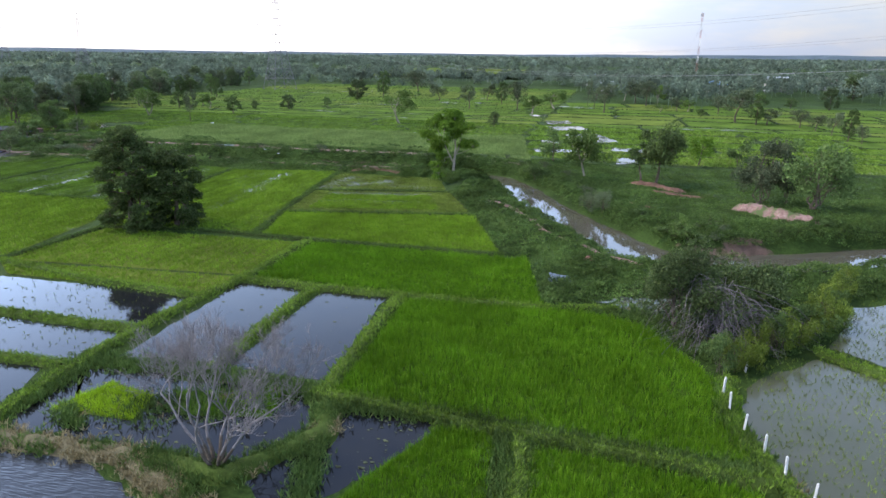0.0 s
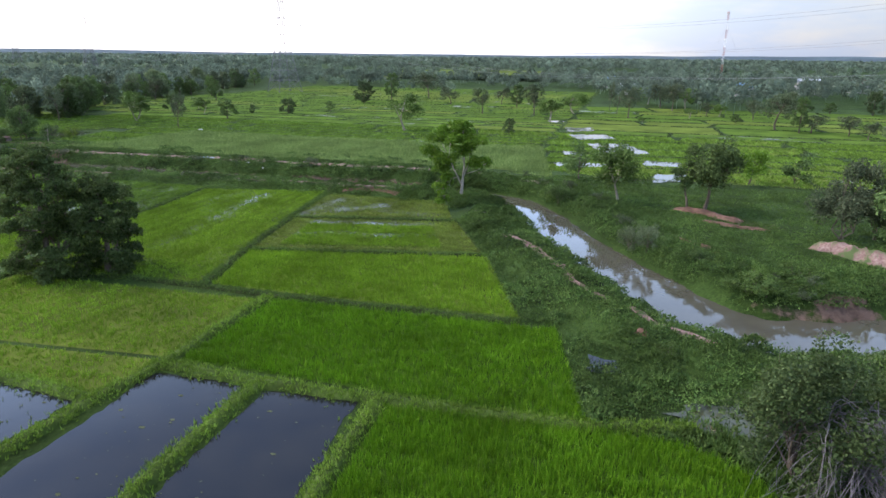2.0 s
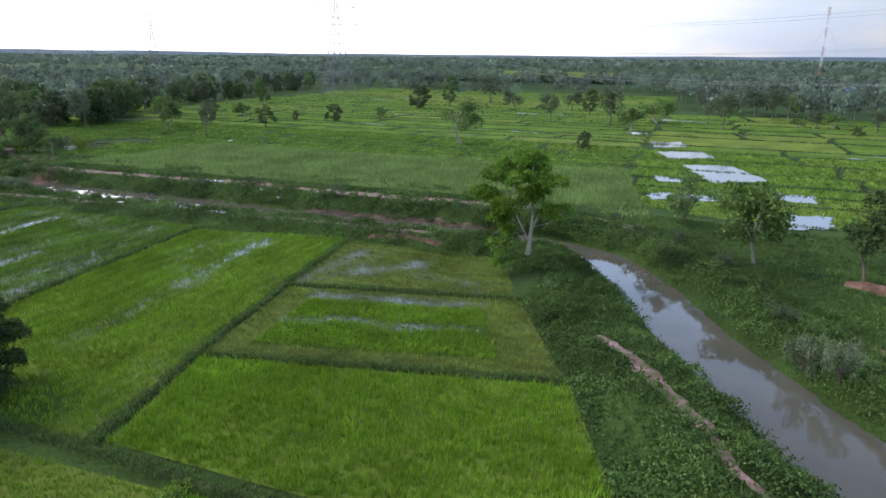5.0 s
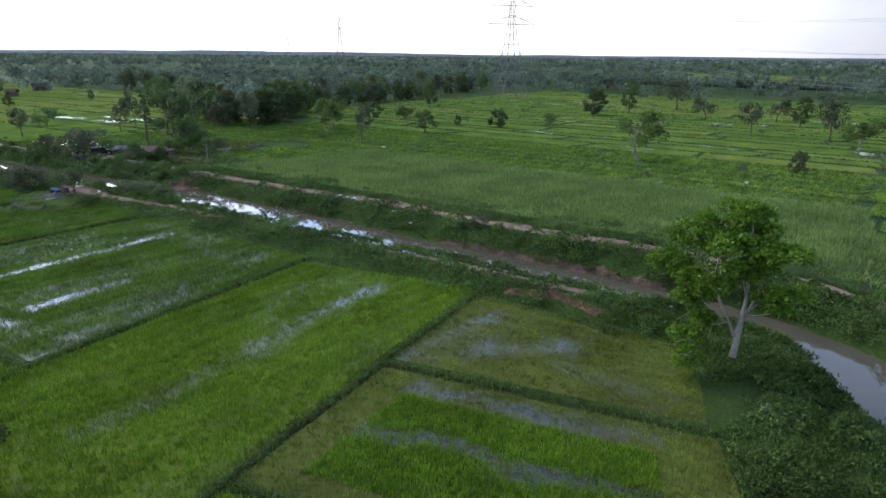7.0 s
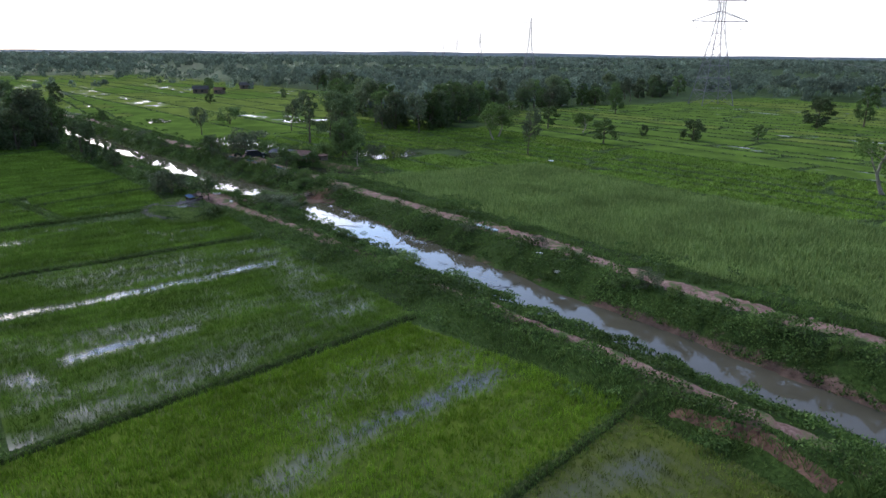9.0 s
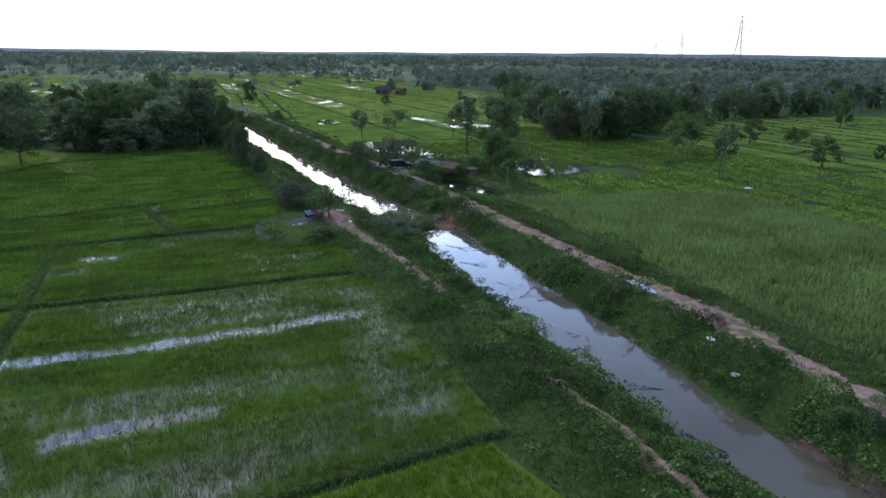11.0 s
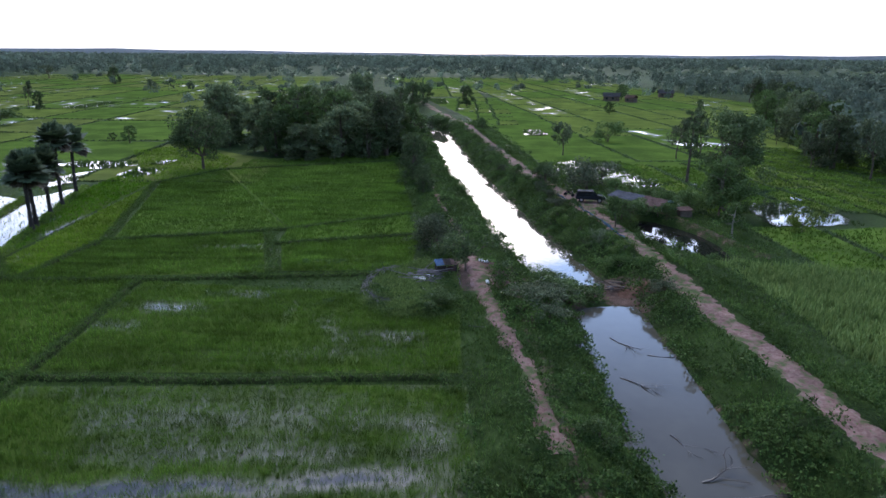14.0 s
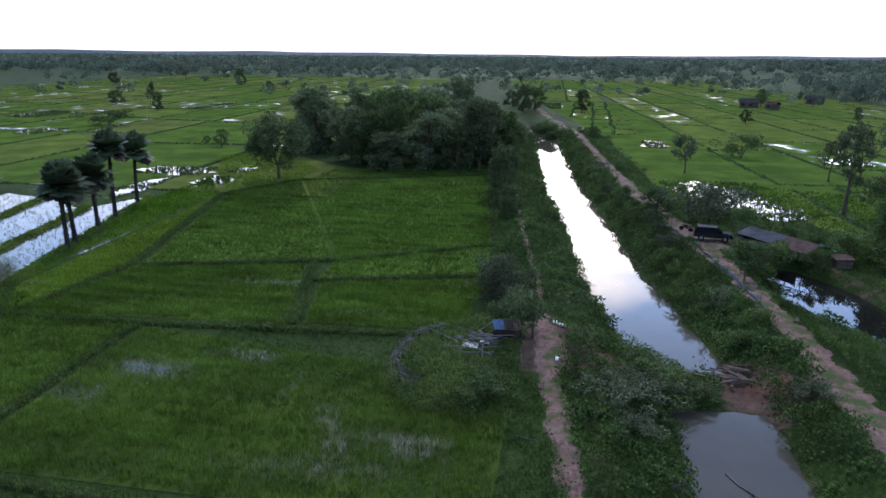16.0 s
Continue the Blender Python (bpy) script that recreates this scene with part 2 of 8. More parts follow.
g_nt.links.new(mixed(g_nt, g_b.inputs["Base Color"].links[0].from_socket, g_clay.outputs[0], g_cut.outputs[0]), g_b.inputs["Base Color"])
M["dirt"] = noisy("red_dirt", [(0.3, (0.135, 0.080, 0.066)), (0.5, (0.235, 0.152, 0.130)), (0.7, (0.36, 0.265, 0.235))], 3.0, rough=0.95, big=0.4, dark=0.35, bumpy=0.4)
d_nt, d_b = M["dirt"].node_tree, M["dirt"].node_tree.nodes["Principled BSDF"]
d_n = noise_node(d_nt, 0.75, 6.0, 0.72)
d_cut = d_nt.nodes.new("ShaderNodeMapRange")
d_cut.inputs["From Min"].default_value, d_cut.inputs["From Max"].default_value = 0.49, 0.58
d_nt.links.new(d_n.outputs["Fac"], d_cut.inputs["Value"])
d_nt.links.new(mixed(d_nt, d_b.inputs["Base Color"].links[0].from_socket, (0.070, 0.095, 0.035), d_cut.outputs[0]), d_b.inputs["Base Color"])
M["clay"] = noisy("bare_clay", [(0.3, (0.10, 0.055, 0.038)), (0.6, (0.20, 0.120, 0.085)), (0.85, (0.30, 0.20, 0.15))], 1.6, rough=0.95, big=0.5, dark=0.4, bumpy=0.6)
M["bund"] = noisy("bund_earth", [(0.3, (0.040, 0.062, 0.014)), (0.55, (0.066, 0.104, 0.020)), (0.8, (0.100, 0.124, 0.036))], 3.0, big=0.3, dark=0.4, bumpy=0.6)
M["bund_dark"] = noisy("dark_bund_earth", [(0.3, (0.022, 0.032, 0.011)), (0.55, (0.038, 0.054, 0.016)), (0.8, (0.070, 0.076, 0.032))], 3.0, big=0.3, dark=0.4, bumpy=0.6)
M["paddy_lush"] = paddy_mat("paddy_lush", (0.022, 0.050, 0.007), (0.050, 0.100, 0.012), (0.03, 0.03, 0.026))
M["paddy_pale"] = paddy_mat("paddy_pale", (0.054, 0.090, 0.013), (0.095, 0.140, 0.024), (0.035, 0.034, 0.028))
M["paddy_olive"] = paddy_mat("paddy_olive", (0.066, 0.092, 0.018), (0.100, 0.128, 0.028), (0.035, 0.034, 0.028))
M["paddy_dull"] = paddy_mat("paddy_dull", (0.050, 0.068, 0.018), (0.080, 0.100, 0.026), (0.035, 0.034, 0.028))
M["paddy_wet"] = paddy_mat("paddy_wet", (0.040, 0.070, 0.014), (0.074, 0.118, 0.024), (0.030, 0.030, 0.028))
M["far_lush"] = paddy_mat("far_green_paddy", (0.062, 0.110, 0.020), (0.096, 0.158, 0.034), (0.03, 0.03, 0.026))
M["far_pale"] = paddy_mat("far_pale_paddy", (0.086, 0.128, 0.026), (0.126, 0.172, 0.042), (0.035, 0.034, 0.028))
M["far_olive"] = paddy_mat("far_olive_paddy", (0.088, 0.122, 0.030), (0.126, 0.160, 0.046), (0.035, 0.034, 0.028))
M["paddy_reed"] = paddy_mat("reed_floor", (0.085, 0.130, 0.038), (0.130, 0.180, 0.060), (0.035, 0.034, 0.028))
M["canal_water"] = water_mat("canal_water", (0.076, 0.071, 0.051), 0.03, 0.03, 1.2, (1, 1, 1), (0.062, 0.058, 0.042))
M["dark_water"] = water_mat("dark_water", (0.007, 0.008, 0.010), 0.03, 0.03, 2.0, (1, 1, 1), (0.014, 0.014, 0.013))
M["pond_black"] = water_mat("black_water", (0.012, 0.012, 0.011), 0.02, 0.015, 1.5)
M["milky_water"] = water_mat("milky_water", (0.068, 0.072, 0.046), 0.10, 0.05, 5.0, (1, 1, 1), (0.056, 0.064, 0.034))
M["ripple_water"] = water_mat("ripple_water", (0.022, 0.024, 0.026), 0.05, 1.6, 2.2, (0.5, 2.4, 1))
M["rice"] = leaf_mat("rice_blades", (0.056, 0.138, 0.005), (0.096, 0.204, 0.008), (0.146, 0.268, 0.015), 0.18, 0.55, 0.06, streak=(0.35, 0.9, 1), drift=(0.8, 1.2))
M["rice_deep"] = leaf_mat("deep_green_rice_blades", (0.067, 0.122, 0.015), (0.110, 0.185, 0.022), (0.162, 0.254, 0.038), 0.18, 0.55, 0.06, streak=(0.9, 0.14, 1))
M["leaf_shade"] = leaf_mat("deep_shade_leaves", (0.044, 0.068, 0.020), (0.072, 0.106, 0.032), (0.112, 0.154, 0.048), 0.3, 0.5, 0.2)
M["rice_pale"] = leaf_mat("pale_rice_blades", (0.104, 0.180, 0.013), (0.158, 0.260, 0.020), (0.224, 0.336, 0.034), 0.18, 0.55, 0.06, streak=(0.9, 0.16, 1), drift=(0.7, 1.3))
M["rice_vivid"] = leaf_mat("vivid_seedling_blades", (0.20, 0.32, 0.012), (0.28, 0.42, 0.018), (0.36, 0.50, 0.030), 0.2, 0.55, 0.06)
M["rice_mid"] = leaf_mat("yellowing_rice_blades", (0.098, 0.184, 0.010), (0.154, 0.264, 0.016), (0.220, 0.338, 0.030), 0.18, 0.55, 0.06, streak=(0.35, 0.9, 1), drift=(0.8, 1.2))
M["rice_olive"] = leaf_mat("olive_rice_blades", (0.094, 0.136, 0.020), (0.142, 0.194, 0.030), (0.200, 0.256, 0.050), 0.18, 0.55, 0.06, streak=(0.25, 0.8, 1))
M["weeds"] = leaf_mat("weed_leaves", (0.037, 0.071, 0.018), (0.072, 0.125, 0.030), (0.130, 0.202, 0.052), 0.3, 0.6, 0.1, patch=(0.55, 1.5))
M["grass"] = leaf_mat("grass_blades", (0.038, 0.070, 0.016), (0.068, 0.116, 0.026), (0.118, 0.174, 0.046), 0.3, 0.6, 0.1, patch=(0.55, 1.5))
M["bund_grass"] = leaf_mat("bund_grass_blades", (0.086, 0.150, 0.017), (0.140, 0.228, 0.028), (0.205, 0.300, 0.050), 0.3, 0.6, 0.1, (0.6, 1.4))
M["tall_grass"] = leaf_mat("tall_grass_blades", (0.096, 0.148, 0.040), (0.158, 0.226, 0.062), (0.240, 0.312, 0.104), 0.35, 0.7, 0.1)
M["dry_grass"] = leaf_mat("dry_grass_blades", (0.15, 0.12, 0.06), (0.24, 0.20, 0.10), (0.32, 0.28, 0.16), 0.2, 0.8, 0.1)
M["leaf_dark"] = leaf_mat("dark_leaves", (0.048, 0.074, 0.030), (0.080, 0.118, 0.046), (0.124, 0.170, 0.068), 0.32, 0.5, 0.25)
M["leaf_mid"] = leaf_mat("leaves", (0.054, 0.088, 0.026), (0.086, 0.138, 0.042), (0.130, 0.190, 0.060), 0.3, 0.55, 0.35)
M["leaf_bright"] = leaf_mat("bright_leaves", (0.062, 0.128, 0.012), (0.110, 0.200, 0.020), (0.170, 0.275, 0.034), 0.3, 0.5, 0.2)
M["leaf_lime"] = leaf_mat("yellowish_leaves", (0.052, 0.092, 0.020), (0.086, 0.142, 0.032), (0.135, 0.195, 0.052), 0.3, 0.55, 0.25)
M["leaf_hedge"] = leaf_mat("hedge_leaves", (0.082, 0.122, 0.018), (0.128, 0.182, 0.028), (0.190, 0.246, 0.048), 0.3, 0.55, 0.2)
M["leaf_deep"] = leaf_mat("deep_green_leaves", (0.032, 0.050, 0.017), (0.055, 0.082, 0.027), (0.090, 0.122, 0.042), 0.28, 0.5, 0.2)
M["leaf_grey"] = leaf_mat("greyish_leaves", (0.056, 0.076, 0.040), (0.092, 0.118, 0.060), (0.140, 0.165, 0.090), 0.25, 0.6, 0.3)
M["leaf_grove"] = leaf_mat("grove_leaves", (0.084, 0.112, 0.056), (0.130, 0.170, 0.080), (0.192, 0.240, 0.112), 0.32, 0.6, 0.35)
# far woods: distance haze is put into the leaf colour, paler and greyer
M["forest"] = leaf_mat("hazed_forest_leaves", (0.086, 0.114, 0.080), (0.106, 0.138, 0.096), (0.128, 0.164, 0.112), 0.38, 0.7, 0.1, (0.8, 1.2), "tone")
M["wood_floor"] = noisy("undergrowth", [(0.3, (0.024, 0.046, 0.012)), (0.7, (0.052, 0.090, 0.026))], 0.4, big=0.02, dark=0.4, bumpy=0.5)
M["dry_bank"] = noisy("dry_bank", [(0.3, (0.09, 0.085, 0.045)), (0.7, (0.20, 0.17, 0.10))], 3.0, big=0.4, dark=0.3, bumpy=0.5)
M["bark"] = noisy("bark", [(0.3, (0.07, 0.055, 0.042)), (0.6, (0.16, 0.13, 0.10)), (0.85, (0.26, 0.22, 0.18))], 6.0, rough=0.9, big=0.6, dark=0.3, bumpy=0.6)
M["bark_pale"] = noisy("pale_bark", [(0.3, (0.20, 0.17, 0.13)), (0.6, (0.36, 0.32, 0.26)), (0.85, (0.48, 0.43, 0.36))], 5.0, rough=0.9, big=0.6, dark=0.3, bumpy=0.5)
M["dead_wood"] = noisy("dead_wood", [(0.3, (0.15, 0.135, 0.13)), (0.6, (0.255, 0.235, 0.23)), (0.85, (0.38, 0.355, 0.345))], 5.0, rough=0.9, big=0.6, dark=0.3, bumpy=0.4)
M["steel"] = noisy("galvanised_steel", [(0.3, (0.13, 0.13, 0.14)), (0.7, (0.20, 0.20, 0.21))], 1.5, rough=0.6, big=0.2, dark=0.15, bumpy=0.0, metal=0.0)
M["wire"] = noisy("wire_metal", [(0.3, (0.24, 0.24, 0.25)), (0.7, (0.32, 0.32, 0.33))], 0.5, rough=0.6, big=0.1, dark=0.1, bumpy=0.0, metal=0.4)


# mesh building ----------------------------------------------------------------


def hash2(i, j, seed):
    h = (i.astype(np.int64) * 374761393 + j.astype(np.int64) * 668265263 + seed * 1442695041) & 0xFFFFFFFF
    h = ((h ^ (h >> 13)) * 1274126177) & 0xFFFFFFFF
    return ((h ^ (h >> 16)) & 0xFFFFFF) / float(0xFFFFFF)


def vnoise(x, y, seed=0):
    """Smooth noise of 0 to 1 with cells one unit wide."""
    x, y = np.asarray(x, float), np.asarray(y, float)
    i, j = np.floor(x), np.floor(y)
    u, v = x - i, y - j
    u, v = u * u * (3 - 2 * u), v * v * (3 - 2 * v)
    a, b = hash2(i, j, seed), hash2(i + 1, j, seed)
    c, d = hash2(i, j + 1, seed), hash2(i + 1, j + 1, seed)
    return (a * (1 - u) + b * u) * (1 - v) + (c * (1 - u) + d * u) * v


def fnoise(x, y, seed=0):
    return 0.55 * vnoise(x, y, seed) + 0.3 * vnoise(2.1 * x, 2.1 * y, seed + 1) + 0.15 * vnoise(4.3 * x, 4.3 * y, seed + 2)


def smooth(a, b, x):
    t = np.clip((x - a) / (b - a), 0, 1)
    return t * t * (3 - 2 * t)


class Geo:
    """Gathers vertices and triangles or quads for one mesh."""

    def __init__(self):
        self.v, self.f, self.n = [], [], 0

    def add(self, v, f):
        v = np.asarray(v, float).reshape(-1, 3)
        self.v.append(v)
        self.f.append(np.asarray(f, np.int64) + self.n)
        self.n += len(v)

    def mesh(self, name, material, shade=False):
        me = bpy.data.meshes.new(name)
        v = np.concatenate(self.v)
        loops = np.concatenate([f.reshape(-1) for f in self.f])
        totals = np.concatenate([np.full(len(f), f.shape[1]) for f in self.f])
        me.vertices.add(len(v))
        me.vertices.foreach_set("co", v.reshape(-1))
        me.loops.add(len(loops))
        me.loops.foreach_set("vertex_index", loops)
        me.polygons.add(len(totals))
        me.polygons.foreach_set("loop_start", np.concatenate([[0], np.cumsum(totals)[:-1]]))
        me.polygons.foreach_set("loop_total", totals)
        if shade:
            me.polygons.foreach_set("use_smooth", np.ones(len(totals), bool))
        me.update(calc_edges=True)
        me.validate()
        me.materials.append(material)
        return me

    def ob(self, name, material, parent=None, label="", shade=False):
        o = new(name, self.mesh(name, material, shade))
        if parent:
            o.parent = parent
        if label:
            o["label"] = label
        return o


def part(name, bm, material, parent=None, label=""):
    me = bpy.data.meshes.new(name)
    bm.to_mesh(me)
    bm.free()
    me.materials.append(material)
    o = new(name, me)
    if parent:
        o.parent = parent
    if label:
        o["label"] = label
    return o


def tube(geo, pts, radii, sides=6):
    """A tapering tube along points."""
    p = np.asarray(pts, float)
    r = np.asarray(radii, float)
    t = np.gradient(p, axis=0)
    t /= np.linalg.norm(t, axis=1)[:, None] + 1e-9
    ref = np.array([1.0, 0.13, 0.0]) if abs(t[0][0]) < 0.8 else np.array([0.0, 1.0, 0.1])
    a = np.cross(t, ref)
    a /= np.linalg.norm(a, axis=1)[:, None] + 1e-9
    b = np.cross(t, a)
    ang = np.linspace(0, 2 * np.pi, sides, endpoint=False)
    ring = p[:, None] + r[:, None, None] * (np.cos(ang)[None, :, None] * a[:, None] + np.sin(ang)[None, :, None] * b[:, None])
    n = len(p)
    i, k = np.meshgrid(np.arange(n - 1), np.arange(sides), indexing="ij")
    k2 = (k + 1) % sides
    f = np.stack([i * sides + k, i * sides + k2, (i + 1) * sides + k2, (i + 1) * sides + k], -1).reshape(-1, 4)
    geo.add(ring, f)


def sprays(geo, p, length, width, lift, r, out=None, single=False):
    """Leaf sprays: a lozenge of four corners, bent along its middle, at each point."""
    n = len(p)
    d = r.normal(size=(n, 3))
    if out is not None:
        d = d * 0.8 + out * 0.9
    d[:, 2] += lift
    d /= np.linalg.norm(d, axis=1)[:, None] + 1e-9
    s = np.cross(d, r.normal(size=(n, 3)))
    s /= np.linalg.norm(s, axis=1)[:, None] + 1e-9
    ln = (length * r.uniform(0.6, 1.35, n))[:, None]
    wd = (width * r.uniform(0.6, 1.35, n))[:, None]
    if single:
        geo.add(np.stack([p - s * wd * 0.5, p + s * wd * 0.5, p + d * ln], 1), np.arange(3 * n).reshape(n, 3))
        return
    up = np.cross(s, d)
    q = np.stack([p, p + d * ln * 0.5 + s * wd * 0.5 + up * ln * 0.12, p + d * ln, p + d * ln * 0.5 - s * wd * 0.5 + up * ln * 0.12], 1)
    geo.add(q, np.arange(4 * n).reshape(n, 4))


def scales(geo, p, out, size, r, jitter=0.45):
    """Leafy patches that lie roughly along the crown's surface, which faces the way out."""
    n = len(p)
    o = out + r.normal(0, jitter, (n, 3))
    o /= np.linalg.norm(o, axis=1)[:, None] + 1e-9
    a = np.cross(o, r.normal(size=(n, 3)))
    a /= np.linalg.norm(a, axis=1)[:, None] + 1e-9
    b = np.cross(o, a)
    s = (size * r.uniform(0.55, 1.35, n))[:, None]
    geo.add(np.stack([p - a * s * 0.55, p - b * s * 0.36 + o * s * 0.1, p + a * s * 0.55, p + b * s * 0.36 + o * s * 0.1], 1), np.arange(4 * n).reshape(n, 4))


def blades(geo, p, height, width, lean, r, count=5, clump=0.08):
    """Tufts of narrow leaning blades, a triangle each."""
    n = len(p)
    base = np.repeat(p, count, 0)
    m = n * count
    a = r.uniform(0, 2 * np.pi, m)
    off = np.stack([np.cos(a), np.sin(a), np.zeros(m)], 1)
    h = np.repeat(height, count) * r.uniform(0.65, 1.2, m) if np.ndim(height) else height * r.uniform(0.65, 1.2, m)
    base = base + off * (clump * r.uniform(0.2, 1, m))[:, None]
    b = r.uniform(0, 2 * np.pi, m)
    side = np.stack([np.cos(b), np.sin(b), np.zeros(m)], 1) * (np.repeat(width, count)[:, None] if np.ndim(width) else width) * 0.5
    tip = base + off * (h * lean * r.uniform(0.2, 1.4, m))[:, None]
    tip[:, 2] += h
    geo.add(np.stack([base - side, base + side, tip], 1), np.arange(3 * m).reshape(m, 3))


# lie of the land ------------------------------------------------------------------
CANAL = np.array([(-900, 20, 3.4), (-430, 96, 3.4), (-280, 120.7, 3.4), (-208, 124.7, 3.3), (-180, 128, 3.4), (-154, 130.2, 3.5), (-140, 132.6, 3.6), (-128, 135, 3.4), (-106, 134.4, 3.6),
                  (-72, 134.6, 3.0), (-46, 135.4, 2.4), (-34, 135.0, 2.2), (-27, 132.8, 2.9), (-21.7, 129.6, 3.3), (-14.6, 117.8, 3.6), (-10.1, 107.7, 3.7)] +
                 [(-6.5, 101.2, 3.8), (-2.5, 94.3, 4.0), (0.8, 89.0, 4.0), (4.9, 83.4, 4.2), (9.9, 81.0, 4.3), (16.6, 82.0, 4.3), (24, 85.8, 4.0), (32, 90, 3.6), (60, 104, 3.6), (140, 130, 3.6)])
LEVEL = -0.9                                  # canal water


def polyline(x, y, line):
    """Distance to a line, signed by its side (left positive), its own width there, and how far along it is."""
    best = np.full(np.shape(x), 1e9)
    side, width, along = np.zeros(np.shape(x)), np.zeros(np.shape(x)), np.zeros(np.shape(x))
    run = 0.0
    for p, q in zip(line[:-1], line[1:]):
        dx, dy = q[0] - p[0], q[1] - p[1]
        ll = dx * dx + dy * dy
        t = np.clip(((x - p[0]) * dx + (y - p[1]) * dy) / ll, 0, 1)
        d = np.hypot(x - p[0] - t * dx, y - p[1] - t * dy)
        hit = d < best
        best = np.where(hit, d, best)
        side = np.where(hit, np.sign(dx * (y - p[1]) - dy * (x - p[0])), side)
        width = np.where(hit, p[2] + t * (q[2] - p[2]), width)
        along = np.where(hit, run + t * math.sqrt(ll), along)
        run += math.sqrt(ll)
    return best, side, width, along


def land(x, y):
    """Height of the ground."""
    x, y = np.asarray(x, float), np.asarray(y, float)
    d, side, w, _ = polyline(x, y, CANAL)
    wob = (fnoise(x / 3.1, y / 3.1, 11) - 0.5) * 1.1
    s = d - w + wob
    east = smooth(-36, -24, x)                # the lower reach has a wide flat on its far side
    flat = np.where(side > 0, 11.8 + 3.0 * east, 7.2)
    fall = np.where(side > 0, 14.5 + 12.0 * east, 10.4)
    top = np.where(side > 0, 0.85 + 0.35 * smooth(-120, -50, x) - 0.55 * east, 0.35 + 0.55 * smooth(-88, -60, x) + 0.2 * smooth(-150, -170, x) - 0.3 * smooth(-12, 4, x))
    rise = np.where(side > 0, 3.8 - 1.5 * east, 5.6 - 2.2 * east)
    foot = 0.0
    z = np.where(s < 0, LEVEL - 0.9 * smooth(0, -2.0, s), LEVEL + (top - LEVEL) * smooth(-0.4, rise, s))
    z = np.where(s > rise, top + (foot - top) * smooth(flat, fall, s + 0.6 * wob), z)
    dam = smooth(-134.6, -132.6, x + wob * 0.6) * (1 - smooth(-127.6, -125.4, x + wob * 0.6))
    crest = -0.75 + 0.5 * smooth(2.0, 5.0, np.abs(y - 136.5))
    z = np.where((s < 4.5) & (np.abs(x + 130) < 7), np.maximum(z, LEVEL - 0.9 + (crest - LEVEL + 0.9) * dam), z)
    rough = smooth(0.05, 0.5, np.abs(z)) * smooth(-1.5, 0.5, s) * (1 - smooth(13, 20, s))
    z = z + rough * (fnoise(x / 1.9, y / 1.9, 5) - 0.5) * 0.45
    pond = np.hypot((x + 150.8) / 10.6, (y - 150.0 - 0.16 * (x + 150.8)) / 5.2) + (wob * 0.12)
    rim = np.exp(-((y - 155.6 - 0.2 * (x + 150.8)) / 1.5) ** 2) * smooth(-166, -162, x) * (1 - smooth(-142, -139, x))
    islet = np.exp(-((x + 151.5) / 2.4) ** 2 - ((y - 149.4 - 0.1 * (x + 151.5)) / 0.9) ** 2)
    z = z + 0.5 * rim - 1.9 * (1 - smooth(0.8, 1.12, pond)) * (x < -135) * (1 - 0.72 * islet)
    return z


def axis(lo, hi, step, out_lo, out_hi, grow=1.22):
    core = list(np.arange(lo, hi + step * 0.5, step))
    a, s = [core[0]], step
    while a[-1] > out_lo:
        s = min(s * grow, 400)
        a.append(a[-1] - s)
    b, s = [core[-1]], step
    while b[-1] < out_hi:
        s = min(s * grow, 400)
        b.append(b[-1] + s)
    return np.array(a[::-1][:-1] + core + b[1:])


gx, gy = axis(-290, 48, 1.0, -4600, 4600), axis(22, 172, 1.0, -4600, 4600)
X, Y = np.meshgrid(gx, gy, indexing="ij")
ground = Geo()
i, j = np.meshgrid(np.arange(len(gx) - 1), np.arange(len(gy) - 1), indexing="ij")
n_y = len(gy)
quad = np.stack([i * n_y + j, (i + 1) * n_y + j, (i + 1) * n_y + j + 1, i * n_y + j + 1], -1).reshape(-1, 4)
ground.add(np.stack([X, Y, land(X, Y)], -1), quad)
g_ob = ground.ob("ground", M["ground"], shade=True)
d, side, w, _ = polyline(X, Y, CANAL)
s = d - w
soil = np.where(side > 0, 0.5, 0.22) * np.where(X > -36, 0.45, 1.0) * (X > -290) * (1 - smooth(0.2, 1.4, np.abs(s - 0.1))) + 0.4 * (side > 0) * smooth(7, 10, X) * (1 - smooth(16, 20, X)) * (1 - smooth(0.5, 1.6, np.abs(s - 1.0))) + np.where((side > 0) & (X > -70) & (X < -38), 0.35, 0.0) * (1 - smooth(1.0, 2.8, np.abs(s - 0.8)))
soil += 0.5 * (1 - smooth(0.5, 2.2, np.abs(Y - 126.2))) * (X > -140) * (X < -36) + 0.7 * smooth(8, 4, np.hypot(X + 133.5, (Y - 123) * 1.7)) + 0.8 * smooth(7, 3, np.hypot((X + 170) * 0.8, Y - 143))
soil += 0.5 * (np.abs(X + 130) < 5) * (s < 3) + 0.6 * smooth(3.2, 1.8, np.hypot(X + 130, (Y - 138.4) * 0.8)) + 0.55 * np.exp(-((Y - 155.6 - 0.2 * (X + 150.8)) / 1.8) ** 2) * (X > -167) * (X < -139) + 0.5 * smooth(7, 2, np.hypot((X - 12) * 0.6, Y - 121)) + 0.5 * smooth(4, 2, np.hypot(X - 18, Y - 88.5))
at = g_ob.data.attributes.new("soil", "FLOAT", "POINT")
at.data.foreach_set("value", np.clip(soil, 0, 1).reshape(-1))
tagged(g_ob, "weedy green farmland ground cut by a muddy canal", "ground", kind="structure")


